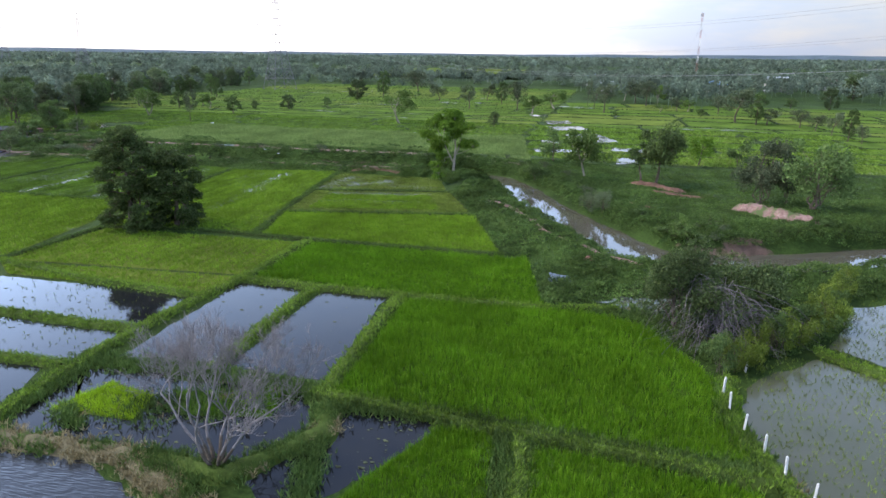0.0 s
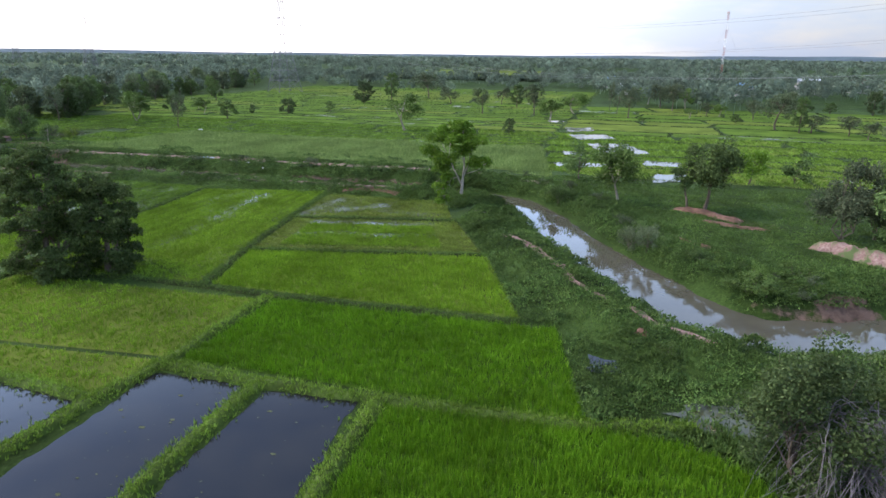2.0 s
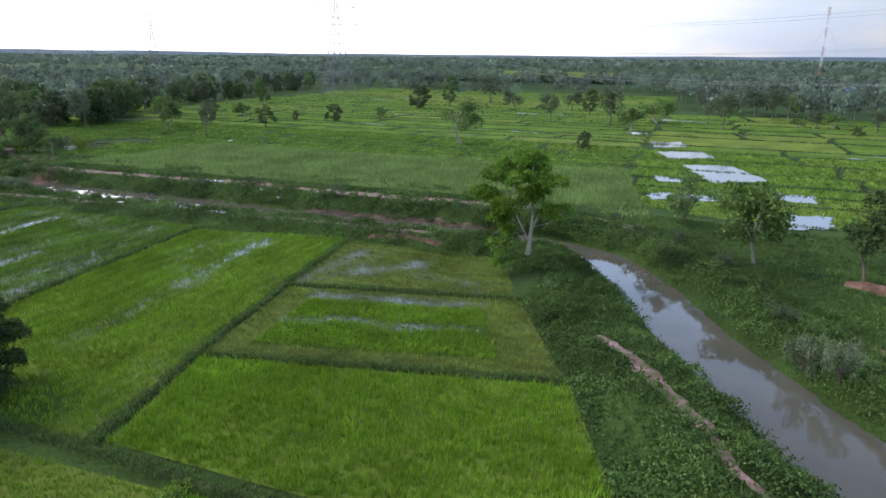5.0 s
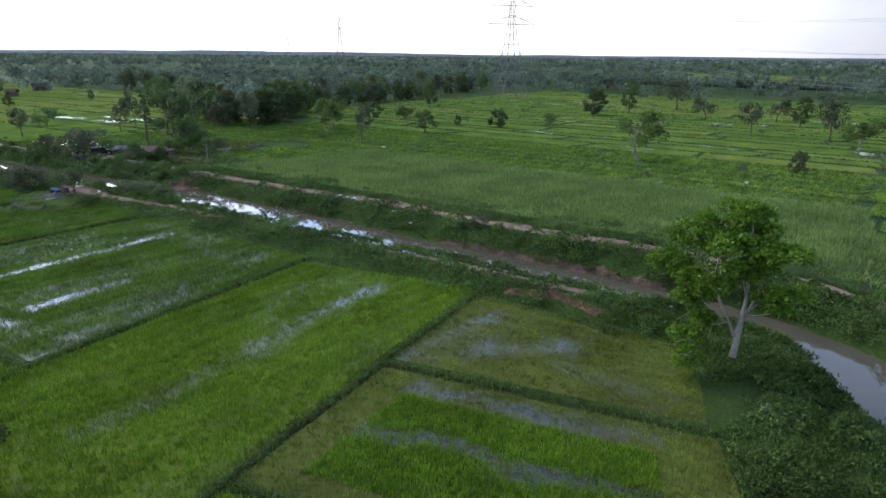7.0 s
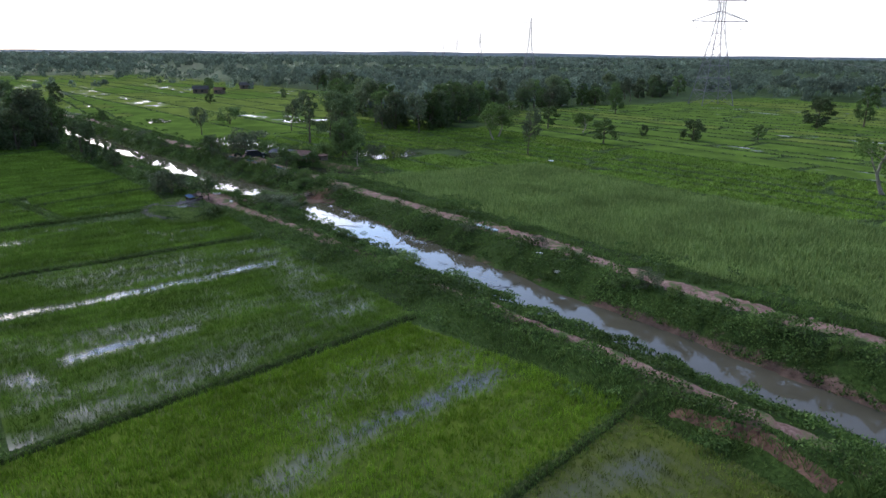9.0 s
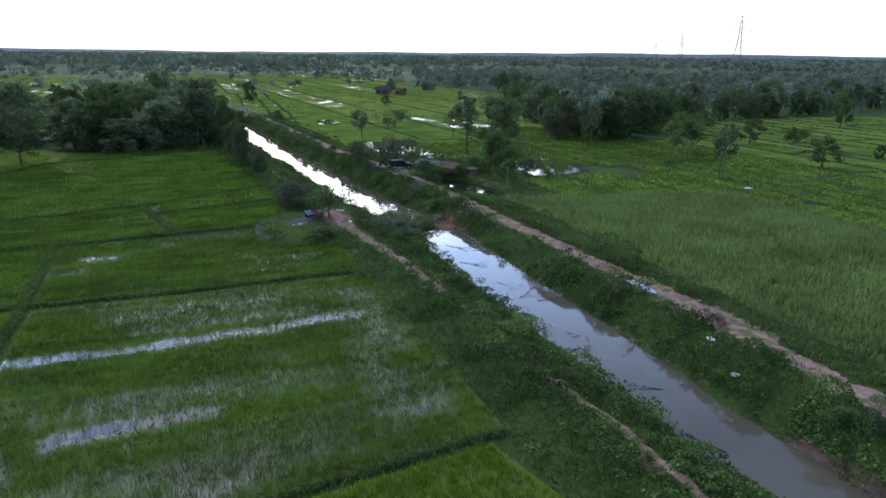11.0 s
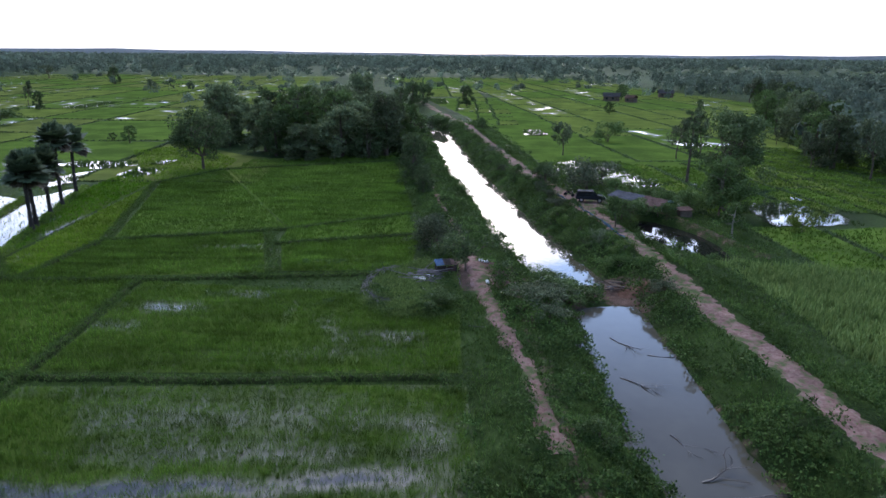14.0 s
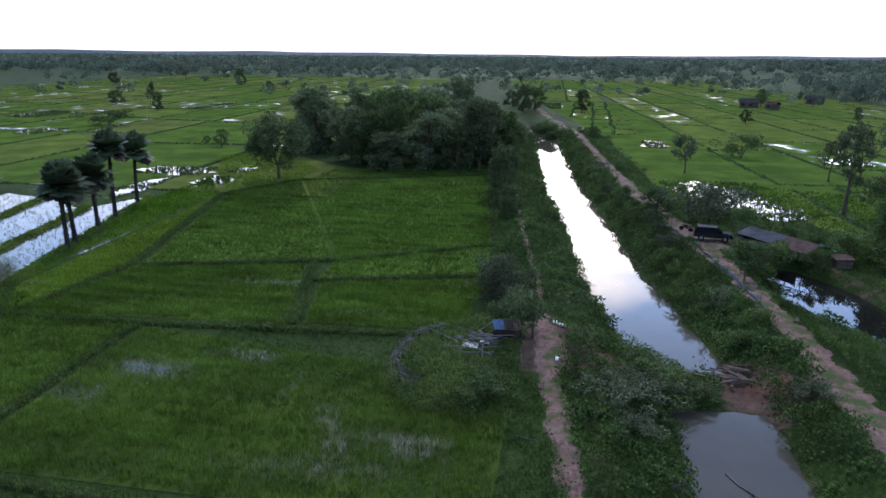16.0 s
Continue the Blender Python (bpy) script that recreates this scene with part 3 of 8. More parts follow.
def resample(line, step):
    p = np.asarray(line, float)
    s = np.concatenate([[0], np.cumsum(np.hypot(*np.diff(p[:, :2], axis=0).T))])
    t = np.linspace(0, s[-1], max(2, int(s[-1] / step) + 1))
    return np.stack([np.interp(t, s, p[:, k]) for k in range(p.shape[1])], 1)


def sideways(p):
    t = np.gradient(p[:, :2], axis=0)
    t /= np.linalg.norm(t, axis=1)[:, None] + 1e-9
    return np.stack([-t[:, 1], t[:, 0]], 1)


def ribbon(name, line, width, material, label, lift=0.05, flat=None, ragged=0.3, step=0.6, seed=0, across=5, category="road"):
    """A strip of surface that follows the land, or lies flat as water does."""
    p = resample(line, step)
    nrm = sideways(p)
    r = np.random.default_rng(seed)
    s = np.arange(len(p)) * step
    if ragged:
        p[:, :2] += nrm * ((fnoise(s / 7.0, s * 0 + 2.5, seed + 6) - 0.5) * 1.1 + (vnoise(s / 2.2, s * 0 + 4.5, seed + 7) - 0.5) * 0.35)[:, None]
    half_l = width / 2 + (fnoise(s / 2.3, s * 0 + 0.5, seed) - 0.5) * 2 * ragged * width / 2 + r.normal(0, 0.1 * ragged, len(p))
    half_r = width / 2 + (fnoise(s / 2.3, s * 0 + 7.5, seed + 3) - 0.5) * 2 * ragged * width / 2 + r.normal(0, 0.1 * ragged, len(p))
    u = np.linspace(-1, 1, across)
    half = np.where(u[None] > 0, half_l[:, None], half_r[:, None])
    xy = p[:, None, :2] + nrm[:, None] * (u[None] * half)[..., None]
    z = land(xy[..., 0], xy[..., 1]) + lift * (1 - 1.6 * u[None] ** 4) if flat is None else np.full(xy.shape[:2], flat)
    g = Geo()
    a, b = np.meshgrid(np.arange(len(p) - 1), np.arange(across - 1), indexing="ij")
    g.add(np.concatenate([xy, z[..., None]], -1), np.stack([a * across + b, (a + 1) * across + b, (a + 1) * across + b + 1, a * across + b + 1], -1).reshape(-1, 4)[:, ::-1])
    return tagged(g.ob(name, material, shade=True), label, category, kind="structure")


west = [(p[0], p[1]) for p in CANAL if -285 < p[0] < -139] + [(-129.5, 134.4)]
ribbon("canal_water_1", west, 11.0, M["canal_water"], "still brown canal water mirroring the bright sky", flat=LEVEL, ragged=0.0, step=3, category="water")
east_line = [(-129.4, 134.9)] + [(p[0], p[1]) for p in CANAL if p[0] > -129]
ribbon("canal_water_2", east_line, 10.6, M["canal_water"], "muddy brown canal water between weedy banks", flat=LEVEL + 0.001, ragged=0.0, step=2, category="water")
ROAD = [(-430, 108), (-330, 122), (-281, 130), (-233, 133.3), (-196, 136.6), (-173, 140.4), (-150, 142.6), (-128, 143.4), (-114, 143.8), (-100, 144.3), (-89, 144.8), (-79.5, 144.8), (-67, 144.2), (-58, 144.2), (-53, 144.4), (-46, 145.3), (-36, 145.4), (-28.4, 144.6), (-24.5, 143.8), (-21.0, 142.0), (-17.6, 139.6)]
PATH = [(-225, 113.5), (-197, 116.3), (-168, 119.2), (-154, 121.0), (-140, 122.4), (-129, 122.8), (-120, 123.8), (-111, 125.0), (-100, 125.4), (-80, 126.6), (-62, 126.6), (-50, 127.1), (-42.5, 127.2)]
PATH_2 = [(-24, 111), (-18.6, 102.1), (-16.0, 99.4), (-12.9, 94.6), (-10.1, 90.3), (-8.6, 86.6), (-6.5, 83.4), (-4.6, 81.6), (-2.9, 80.4), (-0.3, 77.7), (2.0, 75.8), (4.2, 74.2), (6.4, 72.9)]
ribbon("dirt_road_1", ROAD, 3.2, M["dirt"], "reddish dirt track along the canal bank", ragged=0.5, seed=3)
ribbon("dirt_road_8", PATH[:5], 0.7, M["dirt"], "thin trodden footpath on the grassy dike", ragged=0.8, seed=15)
ribbon("dirt_road_2", PATH[4:9], 1.9, M["dirt"], "narrow reddish footpath along the canal dike", ragged=0.95, seed=5)
ribbon("dirt_road_4", [(-80, 126.6), (-70, 126.6), (-62, 126.6)], 0.9, M["dirt"], "worn stretch of footpath on the dike", ragged=0.9, seed=6)
ribbon("dirt_road_5", PATH[10:13], 1.7, M["dirt"], "worn reddish stretch of footpath on the dike", ragged=0.9, seed=7)
ribbon("dirt_road_3", PATH_2[1:5], 1.6, M["dirt"], "worn reddish footpath on the overgrown dike", ragged=0.95, seed=8)
ribbon("dirt_road_6", PATH_2[4:8], 0.9, M["dirt"], "thin trodden stretch of footpath on the dike", ragged=0.95, seed=9)
ribbon("dirt_road_7", PATH_2[8:12], 1.0, M["dirt"], "worn pale stretch of footpath among weeds", ragged=0.95, seed=10)
verge_line = np.array([q for q in resample([q for q in ROAD if q[0] < -183], 6.0)])
ribbon("paddy_field", verge_line + sideways(verge_line) * 26.0, 48.0, M["far_lush"], "green paddy strip beside the dirt track", lift=0.02, ragged=0.1, step=3.0, seed=21, across=9, category="rice paddy")


KNOLL = [(-139.4, 116.8), (-136.4, 114.0), (-133.2, 112.4), (-129.5, 110.8), (-126.2, 110.8), (-123.6, 112.0), (-122.0, 114.4), (-121.4, 118.4), (-123.2, 120.8), (-138.4, 120.5)]


def inside(x, y, poly):
    hit = np.zeros(np.shape(x), bool)
    n = len(poly)
    for k in range(n):
        (x1, y1), (x2, y2) = poly[k], poly[(k + 1) % n]
        if y1 != y2:
            hit ^= ((y1 > y) != (y2 > y)) & (x < (x2 - x1) * (y - y1) / (y2 - y1) + x1)
    return hit


# paddies -----------------------------------------------------------------------
def bilinear(c, u, v):
    a, b, d, e = [np.asarray(k, float) for k in c]
    u, v = u[..., None], v[..., None]
    return (a * (1 - u) + b * u) * (1 - v) + (e * (1 - u) + d * u) * v


def wetness(x, y, amount, turn, seed, length=9.0, width=1.6):
    """Streaks of open water: 0 dry to 1 wet."""
    if amount <= 0:
        return np.zeros(np.shape(x))
    c, s = math.cos(radians(turn)), math.sin(radians(turn))
    p, q = (x * c + y * s), (-x * s + y * c)
    q = q + 1.6 * (fnoise(x / 14.0, y / 14.0, seed + 3) - 0.5)
    gap = width * 4.6
    k = np.floor(q / gap)
    off = np.abs(q / gap - k - 0.5 - 0.5 * (hash2(k, k * 0, seed) - 0.5)) * gap
    line = 0.62 * np.exp(-(off / (0.95 * width * (0.35 + 0.9 * fnoise(p / 5.0, k, seed + 5)))) ** 2) * smooth(0.78 - amount, 1.12 - amount, vnoise(p / length, k + 0.5, seed))
    zone = 0.52 * smooth(0.86 - amount, 1.25 - amount, fnoise(x / 12.0, y / 12.0, seed + 9))
    return np.minimum(line + zone, 0.8) * (0.55 + 0.9 * fnoise(x / 2.2, y / 2.2, seed + 15))


def field(corners, look_as, label, density=6.0, height=0.5, wet=0.0, turn=0.0, seed=0, blade="rice", step=0.7, z=0.03, lean=0.35, streak=14.0, width=1.6, strips=(), thin=1.0, sheen=0.0):
    """A paddy: its floor, and its plants where no open water stands. Corners run round it. Strips: line, half width, strength."""

    def wet_at(x, y):
        w = wetness(x, y, wet, turn, seed, streak, width)
        xx, yy = x + 1.1 * (fnoise(x / 3.0, y / 3.0, seed + 31) - 0.5), y + 3.0 * (fnoise(x / 3.0, y / 3.0, seed + 32) - 0.5)
        for line, half, much in strips:
            d = polyline(xx, yy, [(*q, 0) for q in line])[0]
            w = np.maximum(w, much * np.exp(-(d / (1.45 * half)) ** 2) * (0.45 + 0.95 * fnoise(x / 1.6, y / 4.0, seed + 33)))
        if sheen:                                      # shallow water everywhere between the plants
            w = np.maximum(w, sheen * smooth(0.3, 0.62, fnoise(x / 2.0, y / 9.0, seed + 35)) + 0.35 * w)
        return w

    c = np.array(corners, float)
    n_u = int(max(np.hypot(*(c[1] - c[0])), np.hypot(*(c[2] - c[3]))) / step) + 2
    n_v = int(max(np.hypot(*(c[3] - c[0])), np.hypot(*(c[2] - c[1]))) / step) + 2
    u, v = np.meshgrid(np.linspace(0, 1, n_u), np.linspace(0, 1, n_v), indexing="ij")
    xy = bilinear(c, u, v)
    g = Geo()
    a, b = np.meshgrid(np.arange(n_u - 1), np.arange(n_v - 1), indexing="ij")
    g.add(np.concatenate([xy, np.full((n_u, n_v, 1), z)], -1), np.stack([a * n_v + b, (a + 1) * n_v + b, (a + 1) * n_v + b + 1, a * n_v + b + 1], -1).reshape(-1, 4))
    o = g.ob("paddy_field", M[look_as])
    w = wet_at(xy[..., 0], xy[..., 1])
    at = o.data.attributes.new("wet", "FLOAT", "POINT")
    at.data.foreach_set("value", w.reshape(-1))
    tagged(o, label, "rice paddy", "rice paddies", "structure")
    density *= 2.5
    if density > 0:
        r = np.random.default_rng(seed + 100)
        area = 0.5 * abs(sum(c[k][0] * c[(k + 1) % 4][1] - c[(k + 1) % 4][0] * c[k][1] for k in range(4)))
        n = int(area * density)
        p = bilinear(c, r.uniform(0.008, 0.992, n), r.uniform(0.008, 0.992, n))
        w = wet_at(p[:, 0], p[:, 1])
        vig = fnoise(p[:, 0] / 4.0, p[:, 1] / 4.0, seed + 4)
        keep = r.uniform(0, 1, n) > 0.55 * w + 0.3 * (0.5 - vig) * (wet > 0)
        keep &= r.uniform(0, 1, n) < 0.5 + 0.5 * (w > 0.15) + 0.8 * smooth(0.25, 0.6, vnoise(p[:, 0] / 0.3, p[:, 1] / 0.3, seed + 21))
        keep &= ~inside(p[:, 0], p[:, 1], KNOLL)
        p, vig, w = p[keep], vig[keep], w[keep]
        gp = Geo()
        blades(gp, np.concatenate([p, np.full((len(p), 1), z)], 1), height * (0.75 + 0.5 * vig) * (1 - 0.4 * w), 0.072 * thin * (12.0 / density) ** 0.4 * (1 - 0.5 * np.clip(w, 0, 1)), lean, r, 4, 0.2)
        tagged(gp.ob("rice_plants", M[blade]), label.replace("paddy", "rice plants"), "rice plants", "rice plants", "stuff")
    return o


# near block, from the bare ponds to the canal
field([(-18.6, 58.1), (0.5, 59.2), (9.6, 37.0), (-18.0, 38.6)], "paddy_lush", "bright green dense paddy of young rice", 11, 0.62, 0, 0, 1)
field([(0.5, 59.2), (4.5, 56.5), (10.2, 45.5), (9.6, 37.0)], "paddy_lush", "bright green paddy corner beside a fence", 10, 0.6, 0, 0, 2)
field([(-36.6, 60.0), (-5.0, 59.6), (-8.7, 74.6), (-36.2, 73.9)], "paddy_lush", "bright green dense paddy beside flooded plots", 9, 0.55, 0.0, 0, 3)
field([(-44.6, 76.0), (-12.2, 76.0), (-19.2, 94.0), (-47.4, 87.6)], "paddy_pale", "green paddy with yellowish young rice", 9, 0.5, 0.02, 0, 4, "rice_mid")
field([(-47.8, 88.6), (-20.0, 95.2), (-27.0, 109.4), (-50.3, 104.3)], "paddy_dull", "thin olive paddy with strips of standing water", 8, 0.34, 0.14, 12, 5, "rice_olive", thin=0.8, sheen=0.14, strips=[([(-46.5, 103.6), (-30, 107.2)], 0.8, 0.6), ([(-46, 97), (-29, 101)], 0.6, 0.6)])
field([(-45.5, 91.4), (-25.4, 96.2), (-29.6, 105.6), (-46.6, 102.0)], "paddy_lush", "brighter inner block of a thin paddy", 8, 0.42, 0.0, 12, 29, "rice_mid", z=0.05, strips=[([(-46, 97), (-28, 101.2)], 0.55, 0.8)])
field([(-51.0, 105.8), (-28.0, 110.8), (-32.0, 122.0), (-53.2, 122.6)], "paddy_dull", "thin olive paddy with shallow water", 8, 0.26, 0.2, 12, 6, "rice_olive", thin=0.8, sheen=0.2, strips=[([(-50.8, 107), (-49, 118)], 1.2, 0.55), ([(-46, 112), (-41, 116)], 1.6, 0.5), ([(-40, 113), (-31, 113)], 1.0, 0.35)])
field([(-46.2, 75.6), (-54.2, 123.6), (-74.8, 118.8), (-71.6, 88.0)], "paddy_pale", "yellow-green paddy with thin water streaks", 9, 0.42, 0.06, 100, 7, "rice_pale", sheen=0.16, strips=[([(-63.2, 118.5), (-62.6, 111.6), (-61.9, 105.9), (-60.6, 99.5)], 1.3, 0.62), ([(-60.6, 99.5), (-60.0, 93), (-59.2, 85)], 1.0, 0.4), ([(-66.1, 118), (-68.8, 113), (-66, 105)], 2.6, 0.4)])
field([(-46.2, 75.6), (-71.6, 88.0), (-73.6, 86.0), (-66.4, 73.2)], "paddy_pale", "yellow-green paddy by a big shade tree", 6, 0.4, 0.05, 100, 8, "rice_pale")
field([(-37.4, 60.2), (-37.0, 73.6), (-66.2, 72.4), (-67.2, 57.4)], "paddy_olive", "mown-looking olive paddy below a shade tree", 6, 0.3, 0.0, 0, 9, "rice_pale")
field([(-38.6, 53.6), (-37.6, 59.6), (-67.2, 56.8), (-62.6, 53.4)], "paddy_olive", "olive paddy margin above a flooded plot", 6, 0.28, 0.05, 0, 10, "rice_pale")
field([(-72.8, 88.4), (-76.0, 120.4), (-109.2, 120.2), (-109.0, 88.2)], "paddy_wet", "flooded green paddy with long water streaks", 11, 0.42, 0.16, 93, 11, "rice_deep", streak=22.0, width=2.0, thin=0.75, sheen=0.25, strips=[([(-97.4, 86), (-96.8, 97), (-97.6, 109), (-98.6, 117.4)], 0.8, 0.85), ([(-104.5, 97), (-105.4, 108), (-104.6, 116)], 1.5, 0.36), ([(-101, 98), (-100.6, 112)], 1.3, 0.4),
                                 ([(-103.6, 117.4), (-97, 118.2), (-92, 117.0)], 2.0, 0.42), ([(-90, 114.4), (-84.6, 115.2)], 1.8, 0.4), ([(-81, 114.2), (-80.6, 117.8)], 1.3, 0.5), ([(-84.6, 94), (-85.1, 103)], 0.9, 0.75), ([(-88.2, 92), (-87.4, 112)], 1.7, 0.38),
                                 ([(-74.8, 93), (-76, 104)], 1.2, 0.5), ([(-83.4, 89.4), (-80.8, 91)], 1.4, 0.65), ([(-78.4, 90), (-78.8, 108.5)], 1.0, 0.42), ([(-74.4, 86.8), (-73, 88.4)], 1.0, 0.6)])
field([(-111.2, 88.0), (-111.0, 120.0), (-126.5, 120.4), (-131.6, 87.8)], "paddy_wet", "dark green paddy with glints of water", 10, 0.45, 0.06, 90, 12, "rice_deep", thin=0.8, sheen=0.14, strips=[([(-120.7, 108.4), (-116.6, 110.4), (-117.2, 114.8)], 1.0, 0.36), ([(-118.2, 112), (-118.2, 116)], 0.9, 0.4), ([(-128.2, 96.6), (-127.6, 101)], 1.0, 0.5), ([(-124.6, 91.6), (-124.2, 95)], 1.2, 0.5), ([(-120, 88.6), (-119.6, 91)], 1.0, 0.5), ([(-114, 104), (-114.6, 113)], 1.3, 0.35)])
field([(-132.8, 74.6), (-134.4, 99.6), (-151.0, 95.4), (-146.6, 76.6)], "paddy_wet", "green paddy beyond a narrow bund", 9, 0.42, 0.1, 90, 13, "rice_deep")
field([(-135.2, 101.2), (-135.4, 115.4), (-149.6, 116.2), (-145.6, 99.0)], "paddy_wet", "green paddy beside a farm hut", 9, 0.42, 0.12, 90, 14, "rice_deep")
field([(-146.4, 98.4), (-150.6, 116.2), (-162.2, 115.2), (-152.6, 98.2)], "far_lush", "narrow green paddy strip", 5, 0.4, 0.06, 90, 15, "rice_deep")
field([(-148.2, 77.0), (-153.6, 98.0), (-199.8, 76.0), (-186.0, 68.4)], "far_lush", "smooth green paddy with fine ruts", 6.5, 0.36, 0.04, 0, 16, "rice_deep")
field([(-153.7, 98.1), (-163.6, 115.2), (-212.4, 110.0), (-199.9, 76.1)], "far_lush", "smooth dark green paddy before a grove", 6.5, 0.36, 0.06, 0, 17, "rice_deep")
field([(-139.0, 68.6), (-133.0, 73.8), (-147.6, 76.0), (-185.4, 67.4)], "paddy_pale", "pale green paddy beside palms", 4, 0.35, 0.05, 0, 18, "rice_pale")
field([(-139.6, 68.0), (-186.0, 66.8), (-199.0, 58.0), (-181.0, 57.8)], "paddy_wet", "patchy wet paddy behind palms", 3, 0.35, 0.25, 0, 19)
field([(-111.4, 60.0), (-111.2, 87.0), (-131.8, 87.0), (-138.0, 68.4)], "paddy_wet", "green paddy with scattered water", 5, 0.42, 0.1, 90, 20, "rice_deep")
field([(-72.6, 87.4), (-109.0, 87.2), (-109.0, 60.0), (-68.0, 57.6)], "paddy_pale", "yellow-green paddy with a few puddles", 5, 0.4, 0.14, 0, 21, "rice_pale")
field([(-200.8, 76.8), (-212.8, 110), (-221, 110), (-213, 78)], "far_lush", "green paddy margin at the foot of a grove", 4, 0.36, 0, 0, 32, "rice_deep")
field([(-187, 67.2), (-200.6, 75.6), (-213, 75), (-201, 58.8)], "far_pale", "pale green paddy with wet patches before a grove", 3, 0.34, 0.2, 60, 30, "rice_pale")
field([(-201, 58.4), (-213, 74.6), (-238, 57), (-226, 46)], "far_pale", "pale green paddy with wet patches beside a grove", 2.5, 0.34, 0.2, 60, 31, "rice_pale")
# plots at the start, with open water
field([(-12.6, 29.6), (-9.4, 36.4), (-5.9, 36.4), (-4.4, 22.0)], "paddy_lush", "vivid green seedling paddy", 12, 0.5, 0, 0, 23)
field([(-12.6, 29.6), (-4.4, 22.0), (-6.0, 18.0), (-14.5, 24.0)], "paddy_lush", "vivid green seedling paddy corner", 10, 0.5, 0, 0, 24)
field([(-3.2, 36.0), (9.6, 34.8), (11.5, 18.0), (-2.4, 18.0)], "paddy_lush", "vivid green dense paddy", 11, 0.6, 0, 0, 25)
field([(-35.6, 31.6), (-34.2, 36.0), (-29.6, 34.8), (-29.2, 31.8)], "paddy_pale", "small vivid yellow-green seedling bed", 16, 0.4, 0, 0, 26, "rice_vivid")
field([(-24.8, 35.6), (-24.4, 37.2), (-22.6, 36.8), (-22.8, 35.2)], "paddy_pale", "small vivid patch of seedlings", 14, 0.4, 0, 0, 33, "rice_vivid")
field([(-29.0, 36.0), (-21.6, 38.2), (-20.6, 34.6), (-25.8, 33.4)], "paddy_lush", "patchy green seedling bed", 8, 0.45, 0.2, 0, 27)


def sheet(name, corners, material, label, z=0.02, category="water", wobble=0.35, seed=0):
    """A flat sheet of standing water with an uneven shore."""
    r = np.random.default_rng(seed)
    c = [np.array(k, float) for k in corners]
    rim = []
    for a, b in zip(c, c[1:] + c[:1]):
        n = max(2, int(np.hypot(*(b - a)) / 0.7))
        for k in range(n):
            q = a + (b - a) * k / n
            rim.append(q + r.normal(0, wobble * 0.3, 2) + wobble * (np.array([vnoise(q[0] / 2, q[1] / 2, seed), vnoise(q[0] / 2, q[1] / 2, seed + 5)]) - 0.5))
    bm = bmesh.new()
    bmesh.ops.triangulate(bm, faces=[bm.faces.new([bm.verts.new((*q, z)) for q in rim])])
    for f in bm.faces:
        if f.normal.z < 0:
            f.normal_flip()
    return tagged(part(name, bm, material), label, category, "standing water", "structure")


sheet("water", [(-62.4, 52.6), (-45.2, 53.2), (-39.4, 52.6), (-39.8, 45.0), (-54.3, 45.0), (-66, 44)], M["dark_water"], "flooded plot with dark mirror-like water", seed=1)
sheet("water", [(-53.5, 43.6), (-39.8, 43.4), (-39.8, 37.9), (-46, 37.4), (-57, 36.5)], M["dark_water"], "flooded plot with floating plant bits", seed=2)
sheet("water", [(-47.5, 36.4), (-41.0, 36.4), (-39.4, 31.5), (-44, 28), (-52, 30)], M["dark_water"], "flooded plot beside an overgrown bund", seed=3)
sheet("water", [(-37.0, 57.6), (-29.4, 57.8), (-28.8, 40.6), (-31, 39.2), (-36.6, 39.6)], M["dark_water"], "flooded dark blue plot between straight bunds", seed=4)
sheet("water", [(-27.6, 57.6), (-20.6, 58.0), (-19.4, 40.4), (-27.6, 40.2)], M["dark_water"], "flooded dark blue plot beside green rice", seed=5)
sheet("water", [(-38.0, 36.6), (-33.0, 37.8), (-19.6, 38.2), (-17.2, 34), (-20.5, 29.5), (-28.3, 29.4), (-36.5, 29.2)], M["dark_water"], "muddy dark pool round a dead tree", z=0.015, wobble=0.9, seed=6)
sheet("water", [(-42, 25.4), (-34.4, 27.0), (-28.2, 27.4), (-22.4, 24.6), (-18, 14), (-50, 12)], M["ripple_water"], "rippled dark pond water", wobble=0.7, seed=7)
sheet("water", [(-17.0, 36.4), (-10.6, 37.0), (-8.8, 33.9), (-12.6, 29.8), (-15.5, 24.0), (-18.6, 28)], M["dark_water"], "shallow black muddy pool", z=0.01, wobble=0.8, seed=8)
sheet("water", [(9.9, 44.0), (11.6, 48.6), (17.4, 54.4), (27, 47.5), (38, 38), (26, 18), (16, 22), (13.4, 31), (11.4, 36.6), (10.2, 40)], M["milky_water"], "milky green pond water with rice shoots", seed=9)
sheet("water", [(19.0, 57.0), (24, 68), (33, 72), (60, 60), (44, 40), (28.6, 49)], M["milky_water"], "milky green flooded field", seed=10)
sheet("water", [(-6.2, 69.8), (-3.8, 70.0), (-3.4, 67.8), (-5.6, 67.2)], M["dark_water"], "small weedy puddle beside the dike", wobble=0.9, z=0.08, seed=11)
sheet("water", [(0.0, 62.4), (3.2, 64.8), (7.4, 65.4), (8.2, 62.6), (5.2, 60.6), (1.6, 60.2)], M["milky_water"], "muddy swamp water beside the dike", wobble=1.1, z=0.08, seed=15)
sheet("water", [(-139, 66.6), (-152, 63.6), (-181, 56.2), (-172, 52.4), (-150, 57.6), (-138, 60)], M["milky_water"], "flooded field mirroring the white sky", seed=12)
sheet("water", [(-138, 59), (-149.6, 56.6), (-171, 51.4), (-177, 41), (-162.6, 45), (-146, 49)], M["milky_water"], "flooded field with rice shoots", seed=13)
